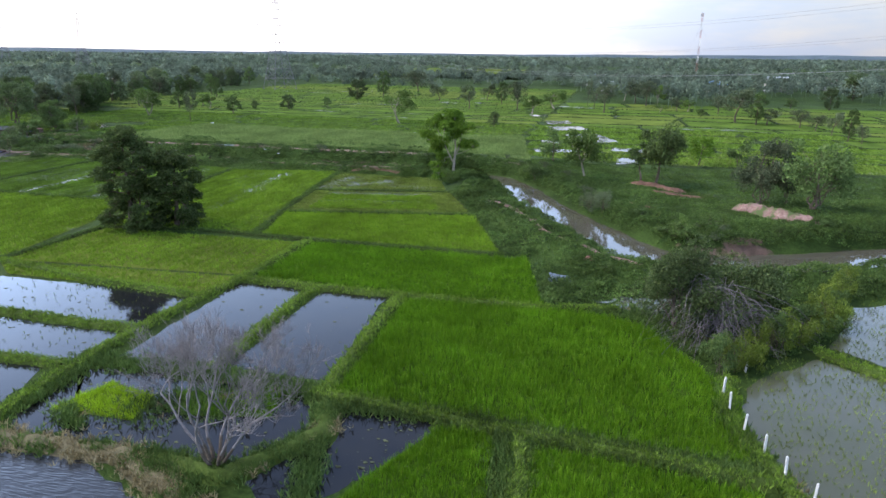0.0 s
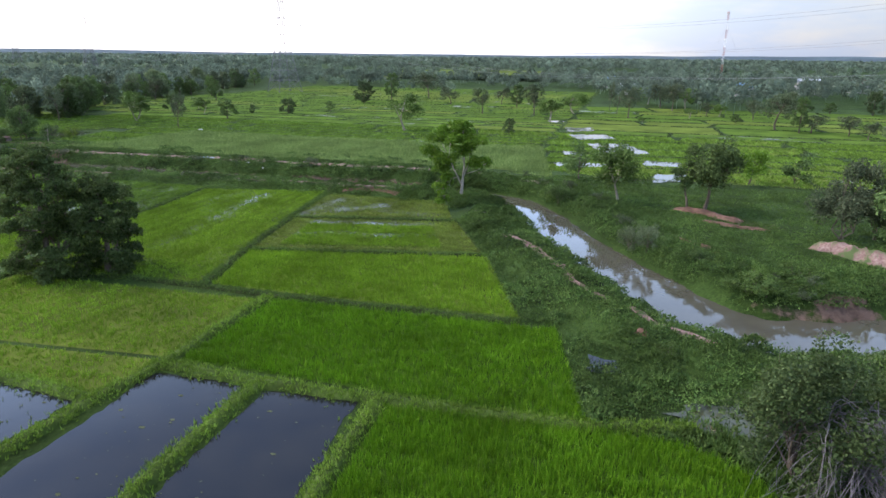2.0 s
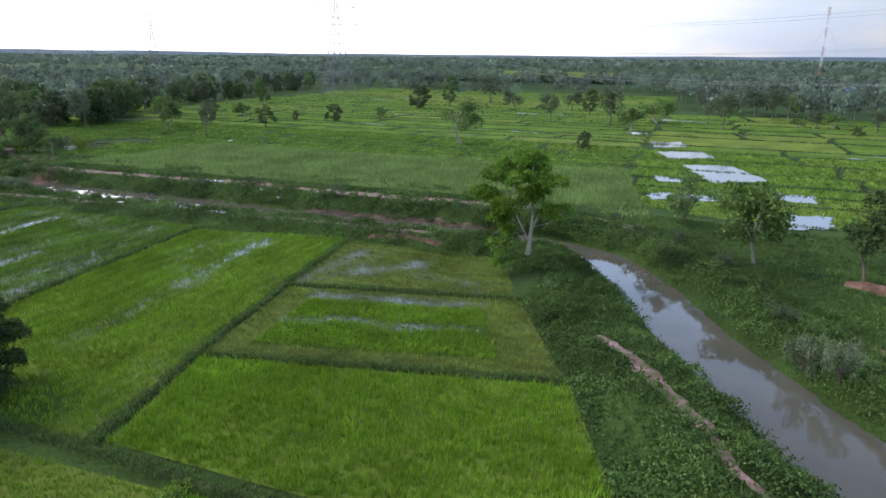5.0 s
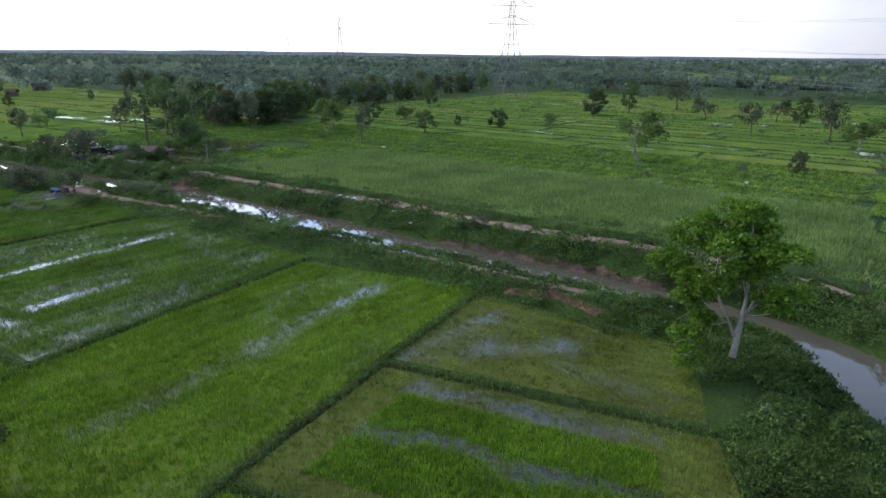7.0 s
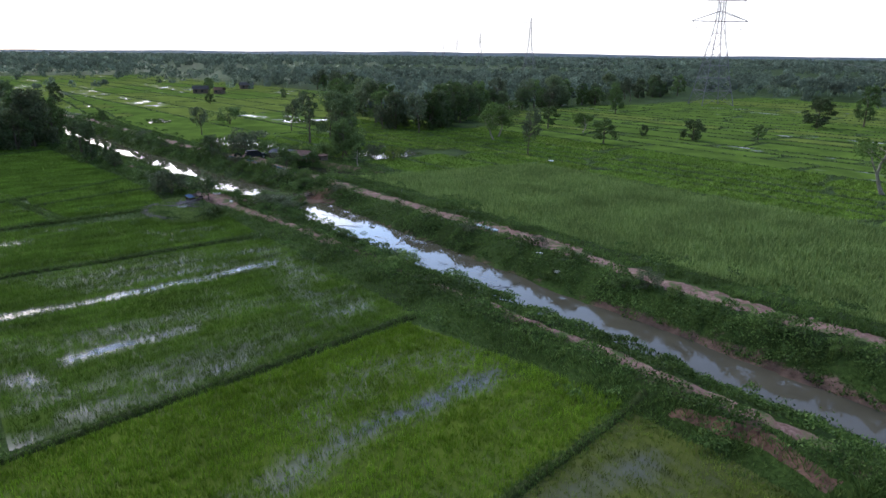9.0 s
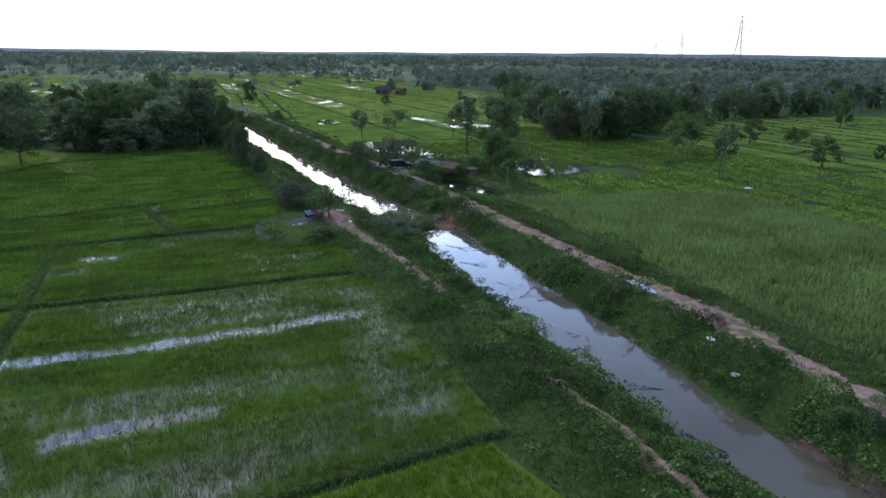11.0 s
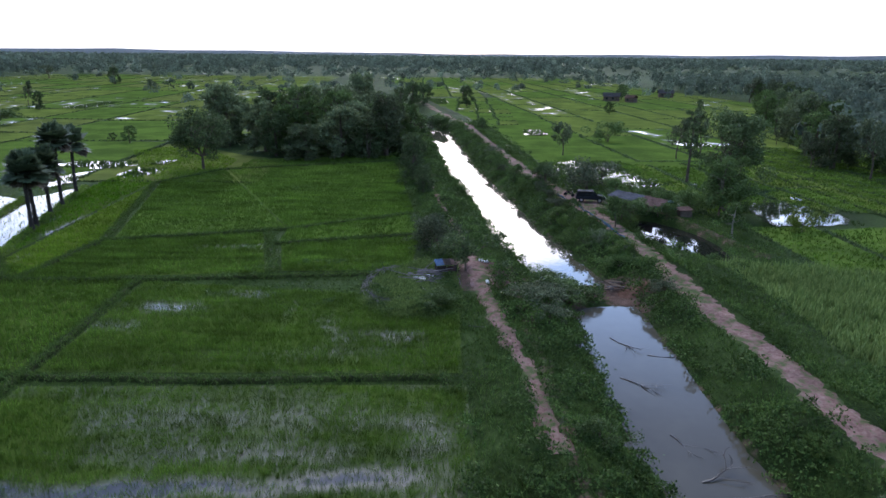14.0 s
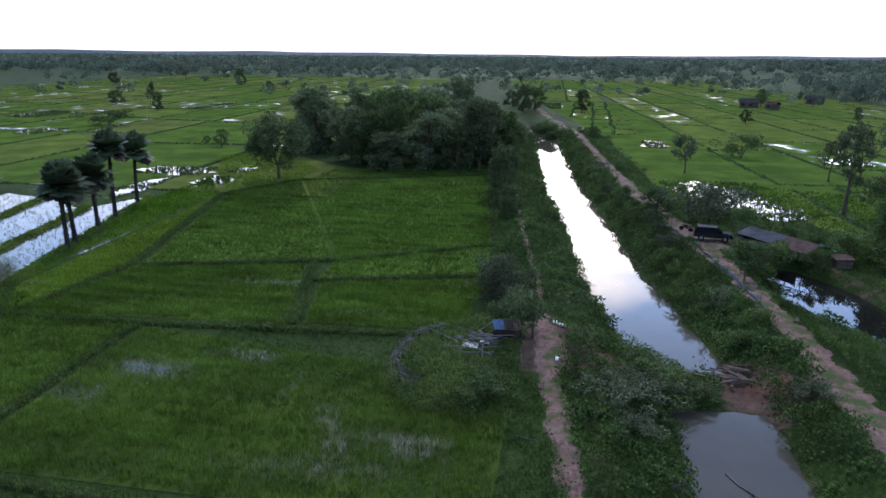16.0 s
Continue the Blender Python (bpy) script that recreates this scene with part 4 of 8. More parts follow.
sheet("water", [(-146, 48), (-162, 44), (-177, 40), (-179, 32), (-150, 36)], M["milky_water"], "flooded field beside a bund", seed=14)
ribbon("pond_water", [(-163, 148.0), (-138.5, 152.0)], 12.0, M["pond_black"], "black pond water beside a farm shed", flat=-0.62, ragged=0.0, step=2, category="water")


# bunds ----------------------------------------------------------------------------
tufts, field_tufts = Geo(), Geo()


def bund(line, width=0.8, height=0.28, grass=9.0, seed=0, tall=0.35, name="bund", geo=None, earth="bund"):
    p = resample(line, 0.8)
    s = np.arange(len(p)) * 0.8
    p[:, 0] += (fnoise(s / 3, s * 0, seed) - 0.5) * 0.5
    p[:, 1] += (fnoise(s / 3, s * 0 + 9, seed) - 0.5) * 0.5
    nrm = sideways(p)
    u = np.array([-1, -0.55, 0.0, 0.5, 1.0])
    w = width * (0.8 + 0.5 * fnoise(s / 2, s * 0 + 3, seed))
    h = height * (0.7 + 0.6 * fnoise(s / 1.5, s * 0 + 5, seed))
    prof = np.array([-0.12, 0.8, 1.0, 0.85, -0.12])
    xy = p[:, None] + nrm[:, None] * (u[None] * w[:, None] / 2)[..., None]
    z = np.maximum(land(xy[..., 0], xy[..., 1]), 0) + prof[None] * h[:, None]
    g = Geo()
    a, b = np.meshgrid(np.arange(len(p) - 1), np.arange(4), indexing="ij")
    g.add(np.concatenate([xy, z[..., None]], -1), np.stack([a * 5 + b, a * 5 + b + 1, (a + 1) * 5 + b + 1, (a + 1) * 5 + b], -1).reshape(-1, 4)[:, ::-1])
    tagged(g.ob(name, M[earth], shade=True), "low grassy earth bund between paddies", "bund", "bunds", "structure")
    r = np.random.default_rng(seed)
    n = int(len(p) * 0.8 * grass)
    k = r.integers(0, len(p), n)
    off = r.normal(0, 0.33, n) * w[k]
    q = p[k] + nrm[k] * off[:, None] + r.uniform(-0.4, 0.4, (n, 2))
    zz = h[k] * np.clip(1 - np.abs(off) / w[k] * 1.6, 0, 1)
    blades(geo or tufts, np.concatenate([q, zz[:, None]], 1), tall * r.uniform(0.5, 1.2, n), 0.08, 0.6, r, 4, 0.12)


for k, line in enumerate([
        [(-53.7, 124), (-51.2, 105.4), (-48, 88), (-45.2, 75.2)], [(-50.6, 105.0), (-27.2, 110)], [(-47.8, 88.1), (-20.2, 94.4)],
        [(-67, 72.8), (-55, 75.0), (-45, 75.0), (-36, 74.6), (-12.2, 75.4)], [(-75.8, 120), (-74, 104), (-72, 88), (-67, 72.5), (-67.6, 57)],
        [(-110.3, 118.5), (-109.8, 102), (-110.4, 87.5), (-110.6, 60)], [(-72, 87.4), (-90, 87), (-110, 87.4), (-132, 87)],
        [(-139, 68), (-131.8, 73), (-132.1, 87), (-133, 100), (-134, 112)], [(-134.4, 100.4), (-152, 96)], [(-145.8, 98), (-150.8, 116.4)],
        [(-132, 74), (-147, 76), (-153.1, 98.6), (-163, 115.8)], [(-147.2, 76.2), (-185, 67.6)], [(-185.2, 67.6), (-200, 75.6), (-213, 110)]]):
    bund(line, 0.8, 0.28, 36, 20 + k, 0.26, geo=field_tufts, earth="bund_dark")
for k, line in enumerate([[(-37.0, 74), (-37.3, 60), (-38.1, 51.6), (-38.7, 42.6), (-38.6, 36.3), (-37.9, 29), (-42, 26)], [(-38, 58.6), (-28, 58.4), (-19.4, 58.6), (-5, 59.2), (1.5, 60.8)],
                          [(-28.6, 58.4), (-28.5, 48), (-28.2, 39.6)], [(-19.4, 58.4), (-18.9, 48), (-18.6, 38.4)], [(-39, 44.4), (-54, 44.4), (-68, 43)], [(-39.6, 37.1), (-46, 36.8), (-58, 36)],
                          [(-67, 56.8), (-52, 53.8), (-38.6, 53.2)], [(-19, 38.2), (-11, 37.4), (-5, 37.0), (10.4, 35.6)], [(-4.3, 37), (-3.4, 30), (-2.8, 18)], [(9.8, 48.6), (8.9, 44), (9.2, 41), (10.6, 36.4), (12.8, 30.6), (18, 20)],
                          [(17.8, 55.6), (22, 52), (30, 47), (42, 38)], [(-139, 67.6), (-152, 64.2), (-181, 57)], [(-139, 59.6), (-150, 57.1), (-172, 52)], [(-145, 48.6), (-162, 44.6), (-177, 40.6)]]):
    bund(line, 1.15, 0.42, 40, 50 + k, 0.3)


# weeds on the canal banks, dikes and margins ------------------------------------------
def scatter(n, lo, hi, r):
    return np.stack([r.uniform(lo[0], hi[0], n), r.uniform(lo[1], hi[1], n)], 1)


def near_path(x, y):
    out = np.full(np.shape(x), 1e9)
    for line, w in ((ROAD, 1.5), (PATH[:5], 0.2), (PATH[4:9], 0.55), (PATH[9:11], 0.3), (PATH[10:13], 0.7), (PATH_2[1:5], 0.6), (PATH_2[4:8], 0.25), (PATH_2[8:12], 0.45)):
        d = polyline(x, y, [(*q, 0) for q in line])[0]
        out = np.minimum(out, d - w * (0.6 + 0.8 * fnoise(x / 2.0, y / 2.0, 31)))
    return out


r = np.random.default_rng(3)
DIKE = [(-32.5, 124), (-27.2, 110.5), (-19.8, 95), (-12.2, 75.6), (-8.6, 75), (-5.2, 59.6), (3, 58), (10, 50), (18.5, 57), (24, 70), (34, 74), (30, 88), (12, 84), (-8, 100), (-17, 118), (-27, 130)]
MEADOW = [(-24, 134), (-14, 122), (-6, 104), (4, 92), (26, 92), (60, 100), (60, 150), (20, 150), (-16, 148)]


p = np.concatenate([scatter(275000, (-290, 95), (-20, 164), r), scatter(150000, (-40, 50), (60, 150), r)])
d, side, w, _ = polyline(p[:, 0], p[:, 1], CANAL)
s = d - w
limit = np.where(side > 0, np.where(p[:, 0] > -36, 26, 13.2), np.where(p[:, 0] > -36, 9.5, 11.8))
keep = (s > np.where(p[:, 0] > -24, np.where(side < 0, 0.5, 0.8), -0.1)) & (s < limit + (fnoise(p[:, 0] / 3, p[:, 1] / 3, 41) - 0.5) * 2.5) & (near_path(p[:, 0], p[:, 1]) > 0)
keep |= (s > 0) & (inside(p[:, 0], p[:, 1], DIKE) | inside(p[:, 0], p[:, 1], MEADOW) & (r.uniform(0, 1, len(p)) < 0.6) | inside(p[:, 0], p[:, 1], KNOLL) | inside(p[:, 0], p[:, 1], [(-124, 86), (-137, 86), (-138, 123), (-124, 123)]) & (r.uniform(0, 1, len(p)) < 0.45)) & (near_path(p[:, 0], p[:, 1]) > 0)
keep &= ~(inside(p[:, 0], p[:, 1], [(0.6, 62.2), (3.4, 64.4), (7.2, 65), (7.8, 62.8), (5.0, 61), (2, 60.8)]) & (r.uniform(0, 1, len(p)) < 0.88))
YARD = [(-192, 143), (-160, 144.6), (-137.5, 145.6), (-138, 160.5), (-150, 161), (-168, 163), (-186, 158)]
high_z = land(p[:, 0], p[:, 1])
keep |= inside(p[:, 0], p[:, 1], YARD) & (high_z > -0.3) & (np.hypot((p[:, 0] + 169.6) * 0.5, p[:, 1] - 141.8) > 3.4) & (r.uniform(0, 1, len(p)) < 0.75) & (near_path(p[:, 0], p[:, 1]) > 0)
keep |= (np.abs(p[:, 0] + 130) < 4.5) & (s < 3) & (high_z > LEVEL + 0.12) & (np.abs(p[:, 1] - 136.8) > 1.6)
keep &= np.hypot((p[:, 0] + 169.6) / 8.0, (p[:, 1] - 141.4 - 0.25 * (p[:, 0] + 169.6)) / 2.8) > 0.7 + 0.5 * fnoise(p[:, 0] / 1.5, p[:, 1] / 1.5, 46)
keep &= np.hypot(p[:, 0] + 27.8, (p[:, 1] - 114.4) / 1.4) > 1.7 + 1.6 * fnoise(p[:, 0] / 1.2, p[:, 1] / 1.2, 48)
keep &= np.hypot((p[:, 0] + 133.4) / 6.0, (p[:, 1] - 122.0) / 2.4) > 0.75 + 0.5 * fnoise(p[:, 0] / 1.5, p[:, 1] / 1.5, 44)
keep &= ~((p[:, 0] > -36) & (p[:, 0] < -17.5) & (p[:, 1] > 146.6))
lush = fnoise(p[:, 0] / 2.4, p[:, 1] / 2.4, 43)
keep &= r.uniform(0, 1, len(p)) < 0.25 + 1.1 * lush
p, lush, s = p[keep], lush[keep], s[keep]
base = np.concatenate([p, land(p[:, 0], p[:, 1])[:, None]], 1)
bank, pale = Geo(), Geo()
far_bank = (side[keep] > 0) & (p[:, 0] > -34)              # the lower reach's far bank is overgrown all along
near_bank = (side[keep] < 0) & (p[:, 0] > -30)
high = (lush > 0.42) & (s < 8.0) | (lush > 0.68) | far_bank & (s < 6.2) | near_bank & (lush > 0.36)
high &= ~(far_bank & (s > 7.5))
low = np.where(side[keep] < 0, np.where(s < 6, 0.8, 0.62), np.where(p[:, 0] > -32, 0.8, 1.2))


def cushion(x, y):
    return smooth(0.40, 0.72, fnoise(x / 2.4, y / 2.4, 43)) * (0.55 + 0.9 * fnoise(x / 1.1, y / 1.1, 47))


for k in range(7):                                            # leafy creepers in mounds
    q = base[high] + r.normal(0, 0.25, (high.sum(), 3)) * (1, 1, 0)
    tall = low[high]
    up = tall * (cushion(q[:, 0], q[:, 1]) + np.where(far_bank[high], 0.35, 0.0))
    here = cushion(q[:, 0], q[:, 1])
    dx, dy = tall * (cushion(q[:, 0] + 0.2, q[:, 1]) - here), tall * (cushion(q[:, 0], q[:, 1] + 0.2) - here)
    q[:, 2] += 0.1 + up * np.where(r.uniform(0, 1, len(q)) < 0.25, r.uniform(0.5, 1.2, len(q)), 1.0)
    out = np.stack([-dx / 0.2, -dy / 0.2, np.ones(len(q))], 1)
    out /= np.linalg.norm(out, axis=1)[:, None]
    if k < 4:
        scales(bank, q, out, 0.21, r, 0.55)
    else:
        light = (fnoise(q[:, 0] / 1.7, q[:, 1] / 1.7, 57) > 0.52) & (q[:, 0] > -36)
        sprays(bank, q[~light], 0.24, 0.12, 0.5, r, out[~light], True)
        sprays(pale, q[light], 0.30, 0.13, 0.7, r, out[light], True)
tagged(bank.ob("bank_weeds", M["weeds"]), "dense leafy weeds and creepers on canal banks", "weeds", kind="stuff")
tagged(pale.ob("bank_weeds", M["leaf_lime"]), "lighter yellowish weeds among creepers on canal banks", "weeds", kind="stuff")
verge = Geo()
blades(verge, base[~high], (0.22 + 0.2 * smooth(0, 4, s[~high]) * (1 - smooth(8, 11, s[~high])) + 2.0 * np.clip(lush[~high] - 0.42, 0, 1) * (1 - 0.8 * smooth(8, 11, s[~high]))) * r.uniform(0.5, 1.3, (~high).sum()), 0.085, 0.8, r, 4, 0.22)
knoll_grass = Geo()
q = scatter(6000, (-140, 110), (-121, 121), r)
q = q[inside(q[:, 0], q[:, 1], KNOLL) & (r.uniform(0, 1, 6000) < 0.2 + 1.2 * fnoise(q[:, 0] / 1.3, q[:, 1] / 1.3, 71))]
rim = resample([(*k, 0.0) for k in KNOLL[:8]], 0.1)[:, :2]
rim = rim + r.normal(0, 0.28, rim.shape)
q = np.concatenate([q, rim])
blades(knoll_grass, np.concatenate([q, land(q[:, 0], q[:, 1])[:, None]], 1), (0.16 + 0.36 * fnoise(q[:, 0] / 1.6, q[:, 1] / 1.6, 72)) * r.uniform(0.5, 1.2, len(q)), 0.09, 1.0, r, 4, 0.3)
tagged(knoll_grass.ob("rough_grass", M["tall_grass"]), "rough grey-green grass on a knoll by the hut", "grass", kind="stuff")
tagged(verge.ob("verge_grass", M["grass"]), "rough green grass on dikes and verges", "grass", kind="stuff")
tagged(field_tufts.ob("bund_grass", M["leaf_lime"]), "short grass on the bunds between paddies", "grass", kind="stuff")
tagged(tufts.ob("bund_grass", M["bund_grass"]), "tufts of grass along the paddy bunds", "grass", kind="stuff")

# tall pale grass field across the road
c = np.array([(-139, 151.0), (-17.8, 147.4), (-25.5, 190.5), (-129, 190)], float)
p = bilinear(c, r.uniform(0, 1, 22000), r.uniform(0, 1, 22000))
reed = Geo()
field(c, "paddy_reed", "floor of a pale tall-grass field", 0, 0.4, 0.0, 0, 28, step=3.0)["category"] = "grass field"
hgt = 0.5 + 1.0 * fnoise(p[:, 0] / 7, p[:, 1] / 7, 61)
blades(reed, np.concatenate([p, np.zeros((len(p), 1))], 1), hgt, 0.22, 0.45, r, 5, 0.3)
tagged(reed.ob("tall_grass", M["tall_grass"]), "field of tall pale grey-green grass", "grass", kind="stuff")


POOLS = [[(-25.6, 246), (-16.8, 249.6), (-15, 239), (-22.7, 234)], [(-22.3, 226.3), (-11.5, 230.5), (-7.6, 221), (-17.9, 213.7)], [(-15.5, 206.6), (-5, 209), (1.8, 191.3), (-9.1, 185)], [(-1, 179), (7.5, 178.5), (7.3, 172.2), (0.3, 171.6)],
         [(1.3, 160.6), (7.9, 162), (6.1, 153), (1.2, 151)], [(-20.3, 170), (-15, 172), (-7.9, 170.5), (-8.6, 166.5), (-19, 164.6)], [(-20.2, 189.4), (-14.7, 187), (-14.4, 182.4), (-19, 182.4)], [(-33.6, 269), (-27.5, 271), (-26, 265), (-32, 263)]]


# outlying fields -----------------------------------------------------------------------
def far_fields(x0, x1, y0, y1, depth, span, looks, wet, seed, skew=0.0, hole=None):
    """Rows of paddies with low bunds between them."""
    r = np.random.default_rng(seed)
    y = y0
    edge, crop = Geo(), Geo()
    while y < y1:
        dy = depth * r.uniform(0.6, 1.4) * (1 + (y - y0) / 400)
        x = x0 + r.uniform(0, 8)
        while x < x1:
            dx = span * r.uniform(0.6, 1.5)
            xe = min(x + dx, x1)
            sy = skew * (x - x0)
            sx = skew * (xe - x0)
            near = polyline(np.array([x, xe, x, xe, (x + xe) / 2]), np.array([y + sy, y + sx, y + dy + sy, y + dy + sx, y + dy / 2 + sy]), CANAL)[0].min()
            if near > 13 and (hole is None or not hole((x + xe) / 2, y + dy / 2 + sy)):
                c = np.array([(x + 0.5, y + sy + 0.5), (xe - 0.5, y + sx + 0.5), (xe - 0.5, y + dy + sx - 0.5), (x + 0.5, y + dy + sy - 0.5)])
                c[:, 0] += (np.array([-1, -1, 1, 1]) * r.normal(0, 1.2)).clip(-2, 2) + r.normal(0, 0.25, 4)
                c[:, 1] += r.normal(0, 0.3, 4)
                n_u, n_v = (33, 11) if wet > 0 else (9, 5)
                u, v = np.meshgrid(np.linspace(0, 1, n_u), np.linspace(0, 1, n_v), indexing="ij")
                xy = bilinear(c, u, v)
                g = Geo()
                a, b = np.meshgrid(np.arange(n_u - 1), np.arange(n_v - 1), indexing="ij")
                g.add(np.concatenate([xy, np.full((n_u, n_v, 1), 0.035 + 0.006 * (seed - 300))], -1), np.stack([a * n_v + b, (a + 1) * n_v + b, (a + 1) * n_v + b + 1, a * n_v + b + 1], -1).reshape(-1, 4))
                o = g.ob("paddy_field", M[looks[r.integers(len(looks))]])
                at = o.data.attributes.new("wet", "FLOAT", "POINT")
                w = 0.8 * smooth(0.60, 0.84, fnoise(xy[..., 0] / 6, xy[..., 1] / 3, seed)) if wet > 0 and r.uniform() < wet * 1.3 else np.zeros(xy.shape[:2])
                at.data.foreach_set("value", w.reshape(-1))
                tagged(o, "distant green paddy among low dark bunds", "rice paddy", "rice paddies", "structure")
                if seed in (303, 308, 309, 310) or seed in (301, 302) and y < 222 and x < 60:      # the nearer ones show their plants
                    m = int(dy * (xe - x) * 2.6)
                    q = bilinear(c, r.uniform(0.01, 0.99, m), r.uniform(0.02, 0.98, m))
                    for pool in POOLS:
                        q = q[~inside(q[:, 0], q[:, 1], pool)]
                    m = len(q)
                    blades(crop, np.concatenate([q, np.full((m, 1), 0.04)], 1), 0.36 * r.uniform(0.7, 1.2, m), 0.2, 0.5, r, 3, 0.3)
                for (ax, ay), (bx, by) in ((c[0], c[1]), (c[1], c[2])):
                    m = int(np.hypot(bx - ax, by - ay) * (3.6 if x > -300 and y < 300 else 1.4)) + 2
                    t = r.uniform(0, 1, m)
                    q = np.stack([ax + (bx - ax) * t, ay + (by - ay) * t - 0.5, np.zeros(m)], 1) + r.normal(0, 0.3, (m, 3)) * (1, 1, 0)
                    blades(edge, q, 0.42, 0.24 if x > -300 and y < 300 else 0.5, 0.8, r, 3, 0.3)
            x = xe
        y += dy
    if crop.n:
        tagged(crop.ob("rice_plants", M["rice_deep"]), "green rice plants in outlying paddies", "rice plants", "rice plants", "stuff")
    tagged(edge.ob("bund_grass", M["leaf_dark"]), "dark grass along distant paddy bunds", "grass", kind="stuff")


WOOD_EDGE = [(-195, 209), (-231, 265), (-240, 321), (-276, 476), (-400, 476), (-400, 209)]
far_fields(-240, -26, 192, 480, 9, 42, ["far_lush", "far_lush", "far_lush", "far_pale"], 0.06, 301, 0.0, lambda x, y: bool(inside(np.array([x - 3.0]), np.array([y]), WOOD_EDGE)[0]))
far_fields(-29, 120, 153, 330, 13, 36, ["far_pale", "far_lush", "far_lush"], 0.10, 302, 0.0)
far_fields(-214, -163, 158, 186, 9, 26, ["far_lush", "far_lush", "far_pale"], 0.2, 303, 0.05)
far_fields(-236, -160, 187, 214, 9, 30, ["far_lush", "far_pale"], 0.1, 310, 0.0)
far_fields(-160, -131, 162, 190, 9, 26, ["far_lush", "far_lush"], 0.0, 308, 0.0)
far_fields(-760, -214, 138, 265, 16, 50, ["far_pale", "far_lush", "far_pale"], 0.22, 304, 0.05)
far_fields(-214, -186, 141, 158, 9, 15, ["far_lush", "far_pale"], 0.2, 309, 0.15)
far_fields(-760, -186, -260, 56, 19, 46, ["far_pale", "far_olive", "far_lush", "far_lush"], 0.2, 305, 0.04)
far_fields(-760, -262, 58, 92, 15, 45, ["far_pale", "far_lush"], 0.2, 306, 0.06)
far_fields(-440, -292, 134, 150, 8, 22, ["far_lush", "far_pale"], 0.1, 312, -0.05)
far_fields(-760, -440, 92, 136, 14, 46, ["far_pale", "far_lush"], 0.1, 311, 0.0)
far_fields(-330, -100, 660, 1000, 40, 90, ["far_pale", "far_pale", "far_olive"], 0.0, 307, 0.0)
# pools strung out in the fields beyond the bend
for k, c in enumerate(POOLS):
    sheet("water", c, M["milky_water"], "bright pool of standing water in a paddy", z=0.12, wobble=1.0, seed=60 + k)
wet_reeds = Geo()
for k, (x, y, w, h) in enumerate([(-245, 190, 12, 6), (-270, 150, 16, 5), (-205, 48, 9, 14), (-196, 60, 9, 5), (-260, -29, 14, 8), (-310, -70, 26, 14), (-365, -30, 40, 9), (-405, 120, 40, 12)]):
    r2 = np.random.default_rng(k)
    q = scatter(int(w * h * 2.2), (x - w / 2, y - h / 2), (x + w / 2, y + h / 2), r2)
    blades(wet_reeds, np.concatenate([q, np.full((len(q), 1), 0.09)], 1), 0.5, 0.2, 0.5, r2, 4, 0.15)
    sheet("water", [(x - w / 2, y - h / 2), (x + w * 0.3, y - h * 0.6), (x + w / 2, y + h * 0.1), (x + w * 0.2, y + h / 2), (x - w * 0.45, y + h * 0.4)], M["milky_water"], "flooded patch of a paddy mirroring the sky", z=0.12, wobble=2.2, seed=80 + k)
for k, c in enumerate([[(-207, 143), (-214, 150), (-203, 156.5), (-186, 161), (-182.5, 155), (-192, 149)], [(-169, 167.6), (-171, 177), (-163, 180), (-156.5, 178), (-156, 166.6)], [(-221, 88.4), (-224, 91), (-222.6, 93), (-219.4, 92)], [(-216, 96), (-219, 97), (-219.5, 101), (-215.4, 100)], [(-214.6, 104), (-218, 105), (-217, 108), (-214, 107)], [(-191, 60), (-197, 61.4), (-200, 64), (-193, 63.4)], [(-206, 58.4), (-211, 59), (-212, 61.6), (-205, 60.8)], [(-179, 50.6), (-185, 52.4), (-198, 50.4), (-192, 47.6)]]):
    r2 = np.random.default_rng(200 + k)
    q = np.array(c)
    b = scatter(int(np.ptp(q[:, 0]) * np.ptp(q[:, 1]) * 3.0), q.min(0), q.max(0), r2)
    b = b[vnoise(b[:, 0] / 2.5, b[:, 1] / 2.5, 210 + k) > 0.45]
    blades(wet_reeds, np.concatenate([b, np.full((len(b), 1), 0.09)], 1), 0.45, 0.12, 0.4, r2, 4, 0.15)
    sheet("water", c, M["milky_water"], "flooded patch of a paddy mirroring the sky", z=0.125, wobble=1.5, seed=220 + k)
tagged(wet_reeds.ob("marsh_grass", M["grass"]), "tufts of marsh grass standing in flooded patches", "grass", kind="stuff")


# trees -------------------------------------------------------------------------------------
def limb(r, a, b, bow, n=6):
    t = np.linspace(0, 1, n)[:, None]
    p = np.asarray(a) * (1 - t) + np.asarray(b) * t
    return p + np.sin(t * np.pi) * r.normal(0, bow, 3) + r.normal(0, bow * 0.15, (n, 3)) * t


